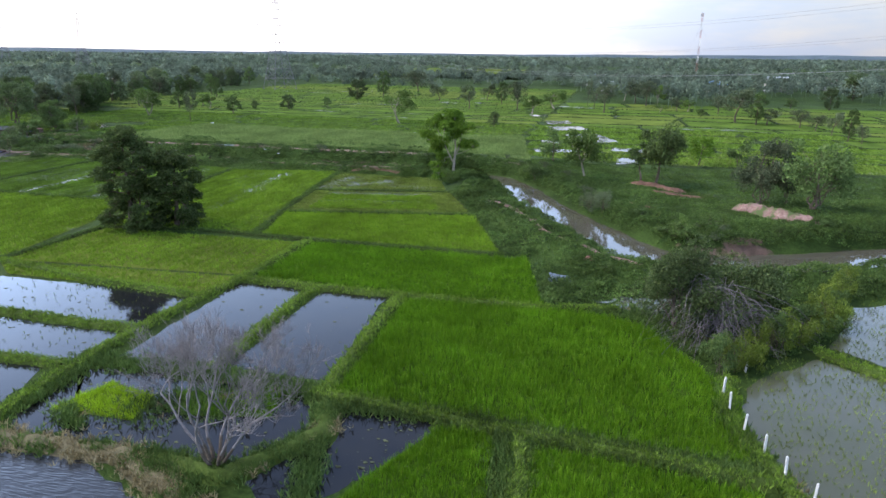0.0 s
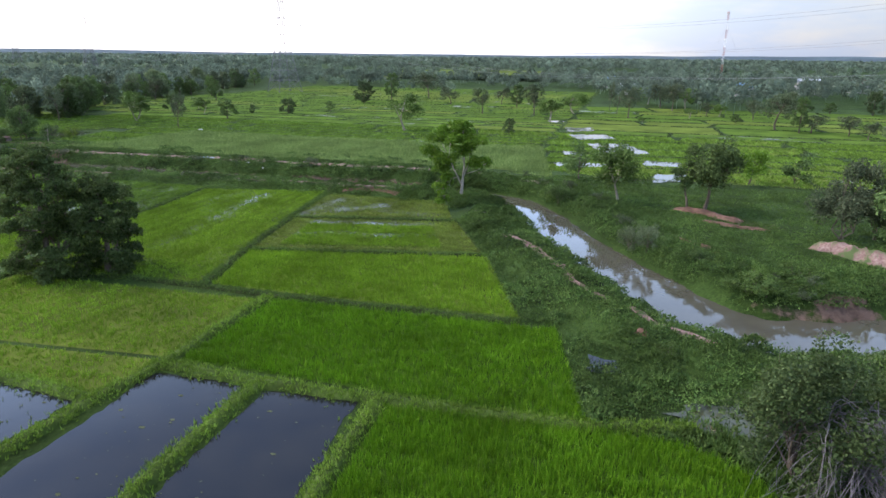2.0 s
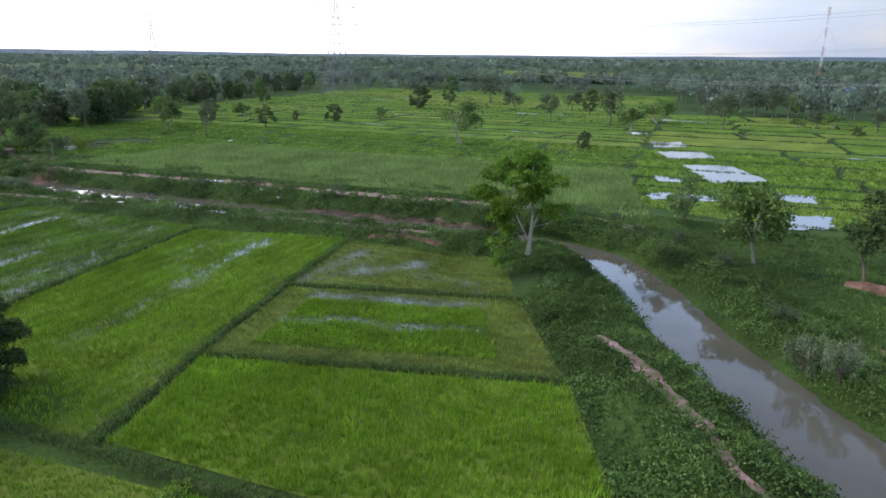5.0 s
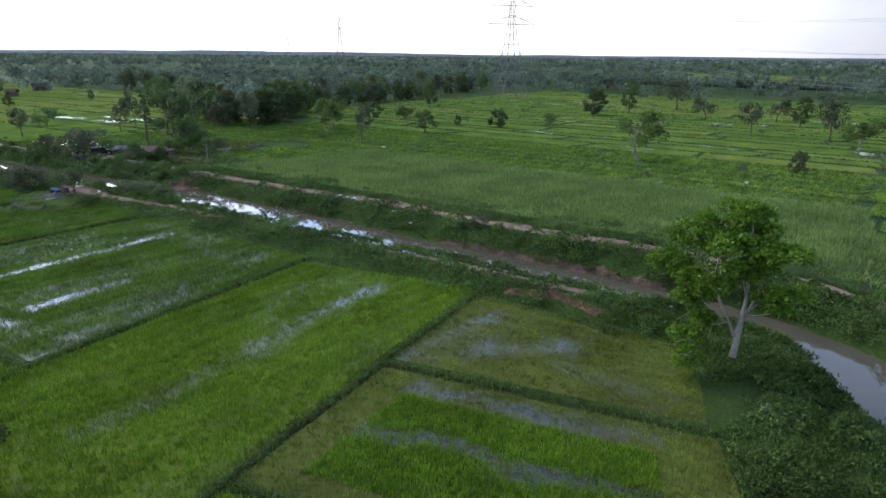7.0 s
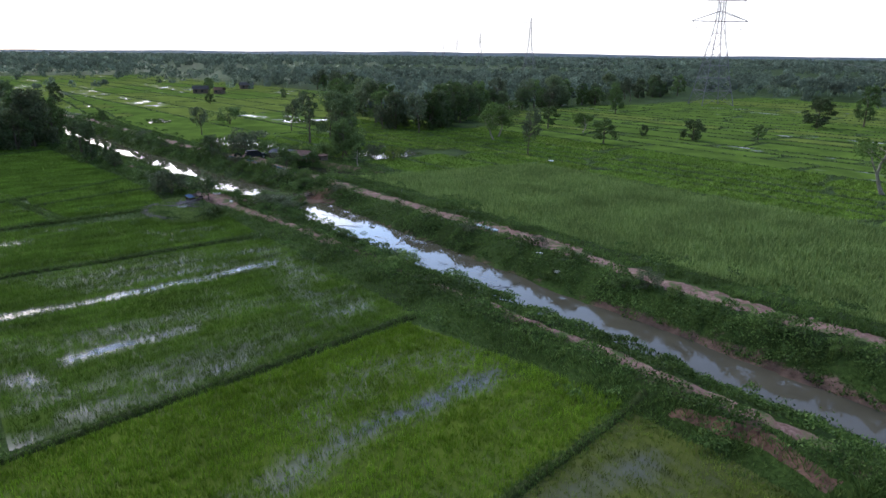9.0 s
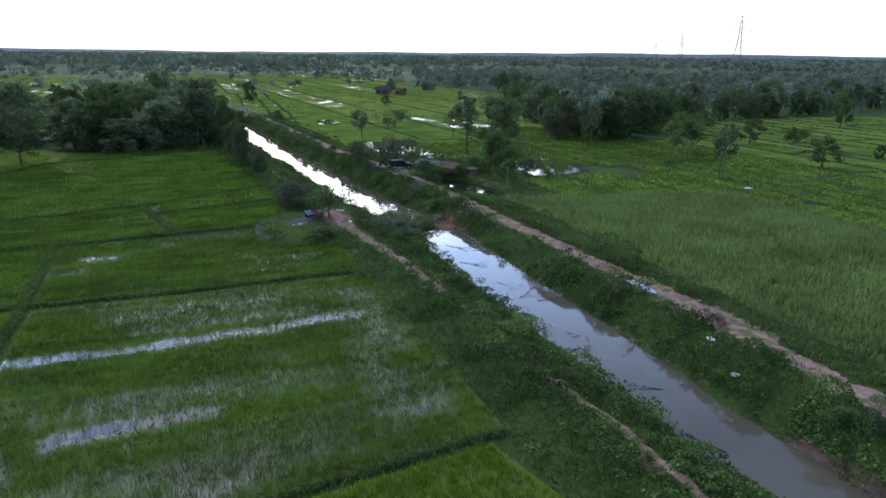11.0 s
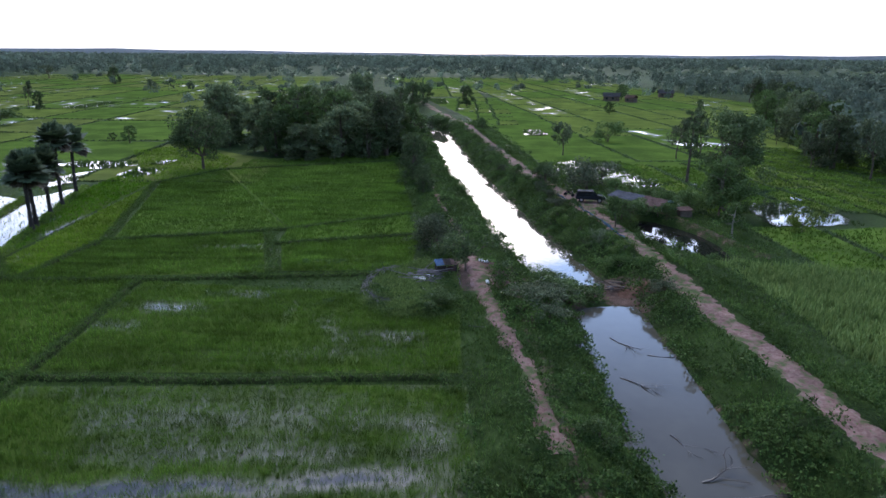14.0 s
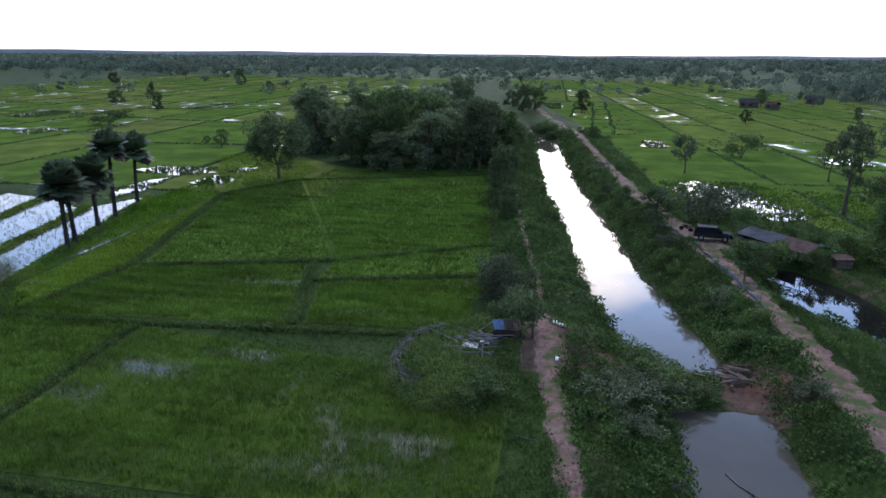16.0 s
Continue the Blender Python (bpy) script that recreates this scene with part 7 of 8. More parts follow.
bm = bmesh.new()
box(bm, (0.13, 0.13, 1.9), (0, 0, 0.65), bevel=0.015)
bmesh.ops.create_cone(bm, cap_ends=True, segments=4, radius1=0.09, radius2=0.02, depth=0.08, matrix=Matrix.Translation((0, 0, 1.64)) @ Matrix.Rotation(radians(45), 4, "Z"))
post = part("fence_post", bm, M["concrete"])
tagged(post, "white concrete fence post on a pond bund", "fence post", "fence posts")
POSTS = [(11.3, 50.4), (9.0, 45.6), (9.15, 43.4), (9.6, 40.8), (10.4, 38.6), (11.1, 36.3), (12.0, 34.1), (13.1, 31.7)]
post.matrix_basis = pose(*POSTS[0], 0.0, 2, 3, 10)
for k, (x, y) in enumerate(POSTS[1:]):
    copy_thing(post, pose(x, y, 0.0, r.normal(0, 3), r.normal(0, 3), r.uniform(0, 90)))


def mound(name, line, width, height, material, label, seed, category="mound"):
    p = resample(line, 0.4)
    nrm = sideways(p)
    u = np.linspace(-1, 1, 11)
    s = np.arange(len(p)) * 0.4
    end = np.sqrt(np.clip(1 - np.linspace(-1, 1, len(p)) ** 4, 0, 1))
    xy = p[:, None] + nrm[:, None] * (u[None] * (width / 2) * (0.75 + 0.5 * fnoise(s / 2, s * 0, seed))[:, None])[..., None]
    z = land(xy[..., 0], xy[..., 1]) - 0.05 + height * (1 - u[None] ** 2) * end[:, None] * (0.5 + fnoise(xy[..., 0] / 0.9, xy[..., 1] / 0.9, seed))
    g = Geo()
    a, b = np.meshgrid(np.arange(len(p) - 1), np.arange(10), indexing="ij")
    g.add(np.concatenate([xy, z[..., None]], -1), np.stack([a * 11 + b, a * 11 + b + 1, (a + 1) * 11 + b + 1, (a + 1) * 11 + b], -1).reshape(-1, 4)[:, ::-1])
    return tagged(g.ob(name, material, shade=True), label, category, "bare earth", "structure")


mound("clay_mound", [(19.4, 109.4), (21.8, 106.4), (25.2, 102.8), (29, 99.6)], 2.8, 1.3, M["dirt"], "heap of pale dug clay below trees", 3)
mound("clay_mound", [(3.4, 126.2), (6, 125.4), (9, 124.4), (12.6, 121.6)], 3.4, 0.6, M["clay"], "reddish earth round tree trunks", 4)
mound("boulder", [(-2.3, 74.5), (-1.0, 74.3)], 0.9, 0.5, M["clay"], "lump of red earth among dike weeds", 16)
mound("bare_patch", [(-25.6, 114.4), (-23.2, 113.4)], 1.2, 0.3, M["dead_wood"], "grey heap of cut brush on the dike", 17)
mound("bare_patch", [(-28.9, 109.9), (-27.5, 110.2)], 0.7, 0.12, M["concrete"], "pale broken slab beside a bund", 18)
mound("bare_patch", [(7.0, 119.5), (12, 117.5), (16, 119)], 2.4, 0.25, M["clay"], "worn bare earth patch in grass", 5)
mound("bare_patch", [(1.4, 108.8), (3.6, 107.3), (6.0, 104.6), (7.8, 101.4)], 1.3, 0.25, M["clay"], "worn bare earth patch in grass", 6)
mound("bare_patch", [(-95.5, 144.6), (-90, 144.9), (-83, 145.2), (-78, 145.2)], 4.6, 0.16, M["dirt"], "bare reddish earth beside the track", 7)
mound("bare_patch", [(-177, 138.6), (-172, 141.4), (-167, 142.6), (-162.6, 143.2)], 5.6, 0.10, M["dirt"], "bare reddish yard beside the shed", 8)
mound("bare_patch", [(-139, 121.4), (-134, 123.0), (-129, 123.4)], 3.0, 0.12, M["dirt"], "bare trampled earth beside the hut", 9)
mound("earth_dam", [(-130.4, 137.2), (-130.0, 138.6), (-130.4, 141)], 2.4, 0.3, M["clay"], "reddish earth dam across the canal", 10)
mound("bare_patch", [(-52, 123.6), (-46, 125), (-41, 124)], 1.6, 0.2, M["clay"], "worn bare earth on the dike", 13)
mound("pond_rim", [(-27, 28.4), (-20, 28.2), (-16.5, 33.5), (-17.4, 37)], 2.2, 0.5, M["bund"], "rough grassy pond bank", 14)
mound("pond_rim", [(-44, 27.2), (-34, 28.0), (-27, 28.4), (-22, 26), (-18.4, 20)], 2.0, 0.4, M["dry_bank"], "dry straw-coloured pond bank", 15)

rim, straw = Geo(), Geo()
r = np.random.default_rng(95)
for line, width, dry in (([(-27, 28.4), (-20, 28.2), (-16.5, 33.5), (-17.4, 37)], 2.4, 0.3), ([(-44, 27.2), (-34, 28.0), (-27, 28.4), (-22, 26), (-18.4, 20)], 2.4, 0.65), ([(-28.5, 39), (-24, 38.6), (-18.6, 38)], 2.6, 0.15),
                         ([(-38, 30), (-37.9, 36), (-38.6, 40)], 2.6, 0.1), ([(-30, 33), (-26, 35), (-22, 35.6)], 4.5, 0.15), ([(-34.5, 31.6), (-32, 30.2)], 1.6, 0.1), ([(-16.6, 33), (-15, 28), (-13, 24)], 1.8, 0.2), ([(2, 61), (6, 58), (9.6, 52)], 3.5, 0.1), ([(-37.6, 38.4), (-28.4, 39.2)], 2.6, 0.1), ([(-24, 27.6), (-18.5, 24)], 2.5, 0.4), ([(-17, 37.2), (-10, 37.6), (10, 36.2)], 2.2, 0.02), ([(-4.8, 37), (-3.9, 30), (-3.3, 19)], 2.6, 0.02), ([(9.4, 48), (9.0, 42), (10.8, 36), (13.4, 29)], 1.4, 0.1)):
    p = resample(line, 0.1)
    p = np.repeat(p, 7, 0) + r.normal(0, width * 0.26, (len(p) * 7, 2))
    q = np.concatenate([p, (land(p[:, 0], p[:, 1]) + 0.12)[:, None]], 1)
    pick = vnoise(p[:, 0] / 1.3, p[:, 1] / 1.3, 96) < dry
    blades(rim, q[~pick], 0.42, 0.11, 0.7, r, 4, 0.12)
    blades(straw, q[pick], 0.34, 0.10, 0.9, r, 4, 0.12)
tagged(rim.ob("pond_grass", M["grass"]), "rough green grass on pond banks", "grass", kind="stuff")
tagged(straw.ob("dry_grass", M["dry_grass"]), "dry straw-coloured grass on pond banks", "grass", kind="stuff")
# rice shoots standing in the flooded fields, in loose rows
shoots = Geo()
for lo, hi, n in (((11, 18), (40, 54), 6500), ((19, 48), (60, 72), 5000), ((-182, 32), (-138, 67), 4600), ((-62, 37), (-39, 53), 260)):
    p = scatter(n, lo, hi, r)
    p[:, 0] = np.round(p[:, 0] / 0.45) * 0.45 + r.normal(0, 0.07, n)
    blades(shoots, np.concatenate([p, np.full((n, 1), 0.02)], 1), 0.26, 0.04, 0.5, r, 3, 0.06)
tagged(shoots.ob("rice_shoots", M["rice_olive"]), "young rice shoots standing in flooded plots", "rice plants", kind="stuff")
# weed scum floating on the dark plots
M["scum"] = noisy("floating_scum", [(0.3, (0.045, 0.055, 0.028)), (0.7, (0.11, 0.125, 0.07))], 4.0, big=1.0, bumpy=0.3)
scum = Geo()
for lo, hi, n in (((-36.6, 40), (-29.6, 57), 50), ((-27.4, 40.6), (-20.6, 57.4), 40), ((-62, 45.6), (-40, 52.4), 130), ((-17, 29), (-9.5, 36.4), 120), ((-36, 30), (-20, 37), 90), ((-52, 38), (-40, 43), 70)):
    p = scatter(n, lo, hi, r)
    k = 7
    a = np.linspace(0, 2 * np.pi, k, endpoint=False)
    rad = r.gamma(1.6, 0.032, n)[:, None].clip(0, 0.14) * r.uniform(0.5, 1.3, (n, k))
    v = np.stack([p[:, None, 0] + np.cos(a) * rad * 1.5, p[:, None, 1] + np.sin(a) * rad, np.full((n, k), 0.034)], -1)
    scum.add(v, np.arange(n * k).reshape(n, k))
tagged(scum.ob("floating_scum", M["scum"]), "scraps of floating weed on dark water", "floating weed", kind="stuff")


# farmstead ------------------------------------------------------------------------------------------
M["roof_grey"] = noisy("grey_roof_sheet", [(0.3, (0.050, 0.056, 0.066)), (0.7, (0.105, 0.115, 0.135))], 0.9, rough=0.75, big=0.5, dark=0.4, bumpy=0.0, metal=0.0, spec=0.15)
M["roof_rust"] = noisy("rusty_roof_sheet", [(0.3, (0.075, 0.048, 0.040)), (0.6, (0.14, 0.092, 0.080)), (0.8, (0.18, 0.16, 0.155))], 1.2, rough=0.7, big=0.6, dark=0.3, bumpy=0.0, metal=0.2)
M["plank"] = noisy("weathered_plank", [(0.3, (0.10, 0.075, 0.055)), (0.7, (0.21, 0.165, 0.125))], 4.0, rough=0.9, big=0.8, bumpy=0.4)
M["blue_sheet"] = noisy("blue_plastic_sheet", [(0.3, (0.020, 0.065, 0.15)), (0.7, (0.040, 0.11, 0.24))], 2.0, rough=0.75, big=1.0, bumpy=0.2, spec=0.2)
M["old_plank"] = noisy("dark_weathered_boards", [(0.3, (0.030, 0.026, 0.022)), (0.6, (0.070, 0.060, 0.050)), (0.85, (0.13, 0.115, 0.10))], 5.0, rough=0.9, big=0.6, bumpy=0.5)
M["white_sheet"] = noisy("white_plastic_sheet", [(0.3, (0.55, 0.60, 0.62)), (0.7, (0.75, 0.78, 0.80))], 2.0, rough=0.5, big=1.0, bumpy=0.2, spec=0.4)
M["car_paint"] = noisy("black_car_paint", [(0.3, (0.010, 0.012, 0.013)), (0.7, (0.018, 0.020, 0.022))], 3.0, rough=0.6, big=1.0, bumpy=0.0, spec=0.12)
M["green_paint"] = noisy("faded_green_paint", [(0.3, (0.02, 0.09, 0.09)), (0.7, (0.05, 0.15, 0.14))], 3.0, rough=0.5, big=1.0, bumpy=0.0, spec=0.4)
M["glass_dark"] = noisy("car_glass", [(0.3, (0.02, 0.025, 0.03)), (0.7, (0.03, 0.035, 0.04))], 1.0, rough=0.05, big=1.0, bumpy=0.0, spec=0.6)
M["rubber"] = noisy("tyre_rubber", [(0.3, (0.015, 0.015, 0.015)), (0.7, (0.03, 0.03, 0.03))], 8.0, rough=0.9, big=1.0, bumpy=0.2)
M["chrome"] = noisy("bright_metal", [(0.3, (0.45, 0.45, 0.46)), (0.7, (0.60, 0.60, 0.61))], 3.0, rough=0.3, big=1.0, bumpy=0.0, metal=0.8)
M["lamp_glass"] = noisy("lamp_glass", [(0.3, (0.5, 0.5, 0.48)), (0.7, (0.65, 0.65, 0.62))], 3.0, rough=0.1, big=1.0, bumpy=0.0, spec=0.5)


def corrugated(length, width, wave=0.25):
    """A wavy roof sheet, its ribs along y, sloping nowhere; x is its length."""
    n = int(length / wave) * 4 + 1
    x = np.linspace(-length / 2, length / 2, n)
    z = 0.025 * np.sin(x / wave * 2 * np.pi)
    bm = bmesh.new()
    rows = [[bm.verts.new((a, y, b + dz)) for a, b in zip(x, z)] for y in (-width / 2, width / 2) for dz in (0.0, -0.012)]
    for k in range(n - 1):
        for p, q in ((0, 2), (3, 1), (1, 0), (2, 3)):
            bm.faces.new((rows[p][k], rows[p][k + 1], rows[q][k + 1], rows[q][k]))
    return bm


def slat_wall(bm, a, b, low, high, step=0.22, thick=0.04):
    """A wall of upright boards from a to b, with grooves between them and an uneven top."""
    a, b = Vector(a), Vector(b)
    n = max(2, int((b - a).length / step))
    d = (b - a) / n
    out = Vector((-d.y, d.x, 0)).normalized() * thick
    cols = []
    for k in range(n):
        h = high - random.uniform(0, 0.08)
        for t, o in ((0.04, 0.5), (0.96, 0.5), (0.98, 0.1), (1.02, 0.1)):
            c = a + d * (k + t)
            cols.append([bm.verts.new((c + out * s * o + Vector((0, 0, z)))) for s, z in ((1, low), (1, h), (-1, h), (-1, low))])
    for p, q in zip(cols[:-1], cols[1:]):
        for i in range(4):
            bm.faces.new((p[i], q[i], q[(i + 1) % 4], p[(i + 1) % 4]))
    bm.faces.new(cols[0])
    bm.faces.new(cols[-1][::-1])


shed = tagged(new("farm_shed"), "long low farm shed with patched grey and rusty tin roof", "shed")
shed.matrix_basis = pose(-165.2, 149.6, 0.05, 0, 0, -54) @ Matrix.Diagonal((0.52, 0.82, 0.82, 1))
for k, (y, m, ln) in enumerate([(-3.9, "roof_grey", 3.4), (-0.5, "roof_grey", 3.5), (2.6, "roof_rust", 3.0), (5.0, "roof_rust", 2.2)]):
    o = part("roof_sheet", corrugated(ln, 4.8), M[m], shed, "rusty tin roof sheet" if m == "roof_rust" else "grey tin roof sheet")
    o.matrix_basis = pose(0.2, y, 2.55 - 0.05 * k, 0, 0, 90) @ pose(0, 0, 0, 9 + k, 0.6 * k, 0)
for x in (-1.7, 2.0):
    for y in (-5.2, -2.4, 0.6, 3.4, 5.8):
        g = Geo()
        tube(g, [(x, y, -0.1), (x + 0.03, y - 0.02, 1.2), (x, y, 2.65 if x < 0 else 2.05)], [0.08, 0.07, 0.065], 6)
        g.ob("post", M["plank"], shed, shade=True)
for a, b, h in (((-1.7, -5.2, 0), (2.0, -5.2, 0), 2.0), ((-1.7, -5.2, 0), (-1.7, 3.4, 0), 2.3), ((2.0, -5.2, 0), (2.0, -1.0, 0), 1.7)):
    bm = bmesh.new()
    slat_wall(bm, a, b, 0.0, h)
    part("wall", bm, M["plank"], shed)
pen = tagged(new("animal_pen"), "small brown timber pen with a tin lean-to roof", "shed")
pen.matrix_basis = pose(-160.6, 155.4, 0.25, 0, 0, 12) @ Matrix.Diagonal((0.62, 0.62, 0.75, 1))
for a, b in (((-1, -1.5, 0), (1, -1.5, 0)), ((1, -1.5, 0), (1, 1.5, 0)), ((-1, 1.5, 0), (1, 1.5, 0)), ((-1, -1.5, 0), (-1, 1.5, 0))):
    bm = bmesh.new()
    slat_wall(bm, a, b, 0.0, 1.25, 0.25)
    part("wall", bm, M["plank"], pen)
for x in (-1, 1):
    for y in (-1.5, 1.5):
        g = Geo()
        tube(g, [(x, y, -0.1), (x, y, 1.5 + 0.2 * (x < 0))], [0.06, 0.05], 6)
        g.ob("post", M["plank"], pen)
part("roof_sheet", corrugated(3.6, 2.7), M["roof_rust"], pen).matrix_basis = pose(0, 0, 1.62, 0, 0, 90) @ pose(0, 0, 0, 6, 0, 0)


def vehicle(name, label, paint, profile, glass, length, width, at, wheel=0.37, pickup=False):
    """A car: body from its side profile, glass, lamps, wheels. It points along +x."""
    top = tagged(new(name), label, "car")
    top.matrix_basis = at
    bm = bmesh.new()
    rings = []
    for k, y in enumerate((-width / 2, -width / 2 + 0.1, width / 2 - 0.1, width / 2)):
        inset = 0.06 if k in (0, 3) else 0.0
        rings.append([bm.verts.new((x * (1 - inset * 0.3), y if z < 1.0 else y * 0.84, z - (inset if z > 0.5 else -inset))) for x, z in profile])
    n = len(profile)
    for a, b in zip(rings[:-1], rings[1:]):
        for k in range(n):
            bm.faces.new((a[k], a[(k + 1) % n], b[(k + 1) % n], b[k]))
    bm.faces.new(rings[0][::-1])
    bm.faces.new(rings[-1])
    bmesh.ops.recalc_face_normals(bm, faces=bm.faces)
    body = part("body", bm, paint, top)
    for quad in glass:
        bm = bmesh.new()
        f = bm.faces.new([bm.verts.new(v) for v in quad])
        bmesh.ops.solidify(bm, geom=[f], thickness=0.015)
        part("window", bm, M["glass_dark"], body, "dark tinted glass")
    for sy in (-1, 1):
        for x, m, w in ((length / 2 - 0.05, "lamp_glass", 0.34), (-length / 2 + 0.05, "mast_red", 0.2)):
            bm = bmesh.new()
            box(bm, (0.12, w, 0.16), (x, sy * (width / 2 - 0.3), 0.78), bevel=0.03)
            part("headlight" if x > 0 else "tail_lamp", bm, M[m], body)
        for x in (length * 0.30, -length * 0.30):
            bm = bmesh.new()
            bmesh.ops.create_cone(bm, cap_ends=True, segments=18, radius1=wheel, radius2=wheel, depth=0.24, matrix=Matrix.Rotation(radians(90), 4, "X"))
            bmesh.ops.bevel(bm, geom=[e for e in bm.edges if abs(e.verts[0].co.y - e.verts[1].co.y) < 0.01], offset=0.04, segments=1, affect="EDGES")
            tyre = part("wheel", bm, M["rubber"], top)
            tyre.location = (x, sy * (width / 2 - 0.1), wheel)
            bm = bmesh.new()
            bmesh.ops.create_cone(bm, cap_ends=True, segments=12, radius1=wheel * 0.58, radius2=wheel * 0.5, depth=0.05, matrix=Matrix.Translation((0, sy * 0.125, 0)) @ Matrix.Rotation(radians(-90 * sy), 4, "X"))
            part("rim", bm, M["chrome"], tyre)
    return top


SUV = [(-2.3, 0.45), (-2.32, 0.95), (-2.2, 1.05), (-1.95, 1.72), (0.35, 1.76), (1.05, 1.12), (2.15, 0.98), (2.33, 0.75), (2.3, 0.42)]
suv_glass = [[(0.47, -0.72, 1.66), (0.47, 0.72, 1.66), (1.08, 0.76, 1.14), (1.08, -0.76, 1.14)], [(-2.03, -0.7, 1.62), (-2.03, 0.7, 1.62), (-2.22, 0.72, 1.12), (-2.22, -0.72, 1.12)]]
for sy in (-1, 1):
    suv_glass += [[(x1, sy * 0.80, 1.60), (x2, sy * 0.80, 1.60), (x3, sy * 0.85, 1.12), (x4, sy * 0.85, 1.12)] for x1, x2, x3, x4 in ((-1.85, -1.05, -1.05, -2.0), (-0.95, -0.2, -0.2, -0.95), (-0.1, 0.3, 0.85, -0.1))]
vehicle("car", "black off-road car parked in a dirt yard", M["car_paint"], SUV, suv_glass, 4.65, 1.85, pose(-167.3, 142.9, float(land(np.array([-167.3]), np.array([142.9]))[0]) + 0.12, 0, 0, 80))
VAN = [(-2.2, 0.45), (-2.2, 1.05), (-0.5, 1.05), (-0.45, 1.7), (0.75, 1.7), (1.3, 1.1), (2.1, 1.0), (2.2, 0.75), (2.2, 0.42)]
van_glass = [[(0.85, -0.7, 1.6), (0.85, 0.7, 1.6), (1.28, 0.74, 1.14), (1.28, -0.74, 1.14)]] + [[(-0.35, sy * 0.80, 1.58), (0.7, sy * 0.80, 1.58), (1.1, sy * 0.85, 1.14), (-0.35, sy * 0.85, 1.14)] for sy in (-1, 1)]
vehicle("pickup_truck", "old blue-green pickup under the shed roof", M["green_paint"], VAN, van_glass, 4.4, 1.75, pose(-164.6, 154.2, 0.04, 0, 0, 95))
bike = tagged(new("motorbike"), "small motorbike parked beside the car", "motorbike")
bike.matrix_basis = pose(-171.4, 140.4, float(land(np.array([-171.4]), np.array([140.4]))[0]) + 0.03, 0, 8, 70)
for x in (-0.6, 0.6):
    bm = bmesh.new()
    bmesh.ops.create_cone(bm, cap_ends=True, segments=14, radius1=0.29, radius2=0.29, depth=0.09, matrix=Matrix.Translation((x, 0, 0.29)) @ Matrix.Rotation(radians(90), 4, "X"))
    part("wheel", bm, M["rubber"], bike)
g = Geo()
tube(g, [(-0.6, 0, 0.3), (-0.3, 0, 0.62), (0.2, 0, 0.5), (0.45, 0, 0.85), (0.6, 0, 0.3)], [0.05, 0.11, 0.12, 0.06, 0.04], 7)
g.ob("frame", M["car_paint"], bike, shade=True)
bm = bmesh.new()
box(bm, (0.75, 0.24, 0.12), (-0.25, 0, 0.76), bevel=0.03)
part("seat", bm, M["rubber"], bike)
g = Geo()
tube(g, [(0.36, -0.33, 1.0), (0.44, 0, 0.93), (0.36, 0.33, 1.0)], [0.02, 0.02, 0.02], 5)
g.ob("handlebar", M["chrome"], bike)

# blue net along the track
M["net"] = noisy("blue_net", [(0.3, (0.055, 0.10, 0.14)), (0.7, (0.095, 0.165, 0.22))], 4.0, rough=0.7, big=1.0, bumpy=0.3)
net = tagged(new("net_fence"), "low sagging blue net fence along the track", "fence")
line = resample([(-172.0, 138.6), (-166, 140.2), (-159.5, 141.0), (-152.7, 141.7), (-144.1, 142.4), (-141.2, 142.0), (-139.9, 140.8)], 0.5)
g = Geo()
s = np.arange(len(line)) * 0.5
zb = land(line[:, 0], line[:, 1])
hgt = 0.14 + 0.3 * fnoise(s / 2, s * 0, 131)
lo = np.concatenate([line, (zb + 0.03)[:, None]], 1)
hi = np.concatenate([line + (fnoise(s / 1.5, s * 0 + 4, 132)[:, None] - 0.5) * 0.5, (zb + hgt)[:, None]], 1)
m = len(line)
k = np.arange(m - 1)
back = np.array([0.0, 0.02, 0.0])
g.add(np.concatenate([lo, hi, hi + back, lo + back]), np.concatenate([np.stack([k + m * a, k + 1 + m * a, k + 1 + m * (a + 1), k + m * (a + 1)], 1) for a in (0, 1, 2)]))
g.ob("netting", M["net"], net)
for i in range(0, m, 6):
    g = Geo()
    x, y = line[i]
    tube(g, [(x, y, zb[i] - 0.1), (x + 0.05, y, zb[i] + 0.95)], [0.03, 0.025], 5)
    g.ob("stake", M["plank"], net)

# pipes beside the track
M["pipe"] = noisy("pale_blue_pipe", [(0.3, (0.30, 0.42, 0.52)), (0.7, (0.46, 0.58, 0.66))], 2.0, rough=0.4, big=1.0, bumpy=0.0, spec=0.4)
r = np.random.default_rng(140)
zp = float(land(np.array([-92.5]), np.array([143.8]))[0])
for k in range(4):
    g = Geo()
    y = 143.4 + 0.2 * k
    x0 = -94.6 + r.uniform(-0.3, 0.3)
    t = np.linspace(0, 2 * np.pi, 11)[:-1]
    for rad in (0.065, 0.052):
        g.add(np.concatenate([np.stack([np.full(10, xx), y + rad * np.cos(t), zp + 0.19 + rad * np.sin(t) + 0.02 * (k % 2)], 1) for xx in (x0, x0 + 4.1)]), [(i, (i + 1) % 10, 10 + (i + 1) % 10, 10 + i) for i in range(10)])
    g.add(np.concatenate([np.stack([np.full(10, x0), y + rad * np.cos(t), zp + 0.19 + rad * np.sin(t) + 0.02 * (k % 2)], 1) for rad in (0.065, 0.052)]), [(i, (i + 1) % 10, 10 + (i + 1) % 10, 10 + i) for i in range(10)])
    tagged(g.ob("plastic_pipe", M["pipe"]), "pale blue plastic pipe lying on bare earth", "pipe", "pipes")

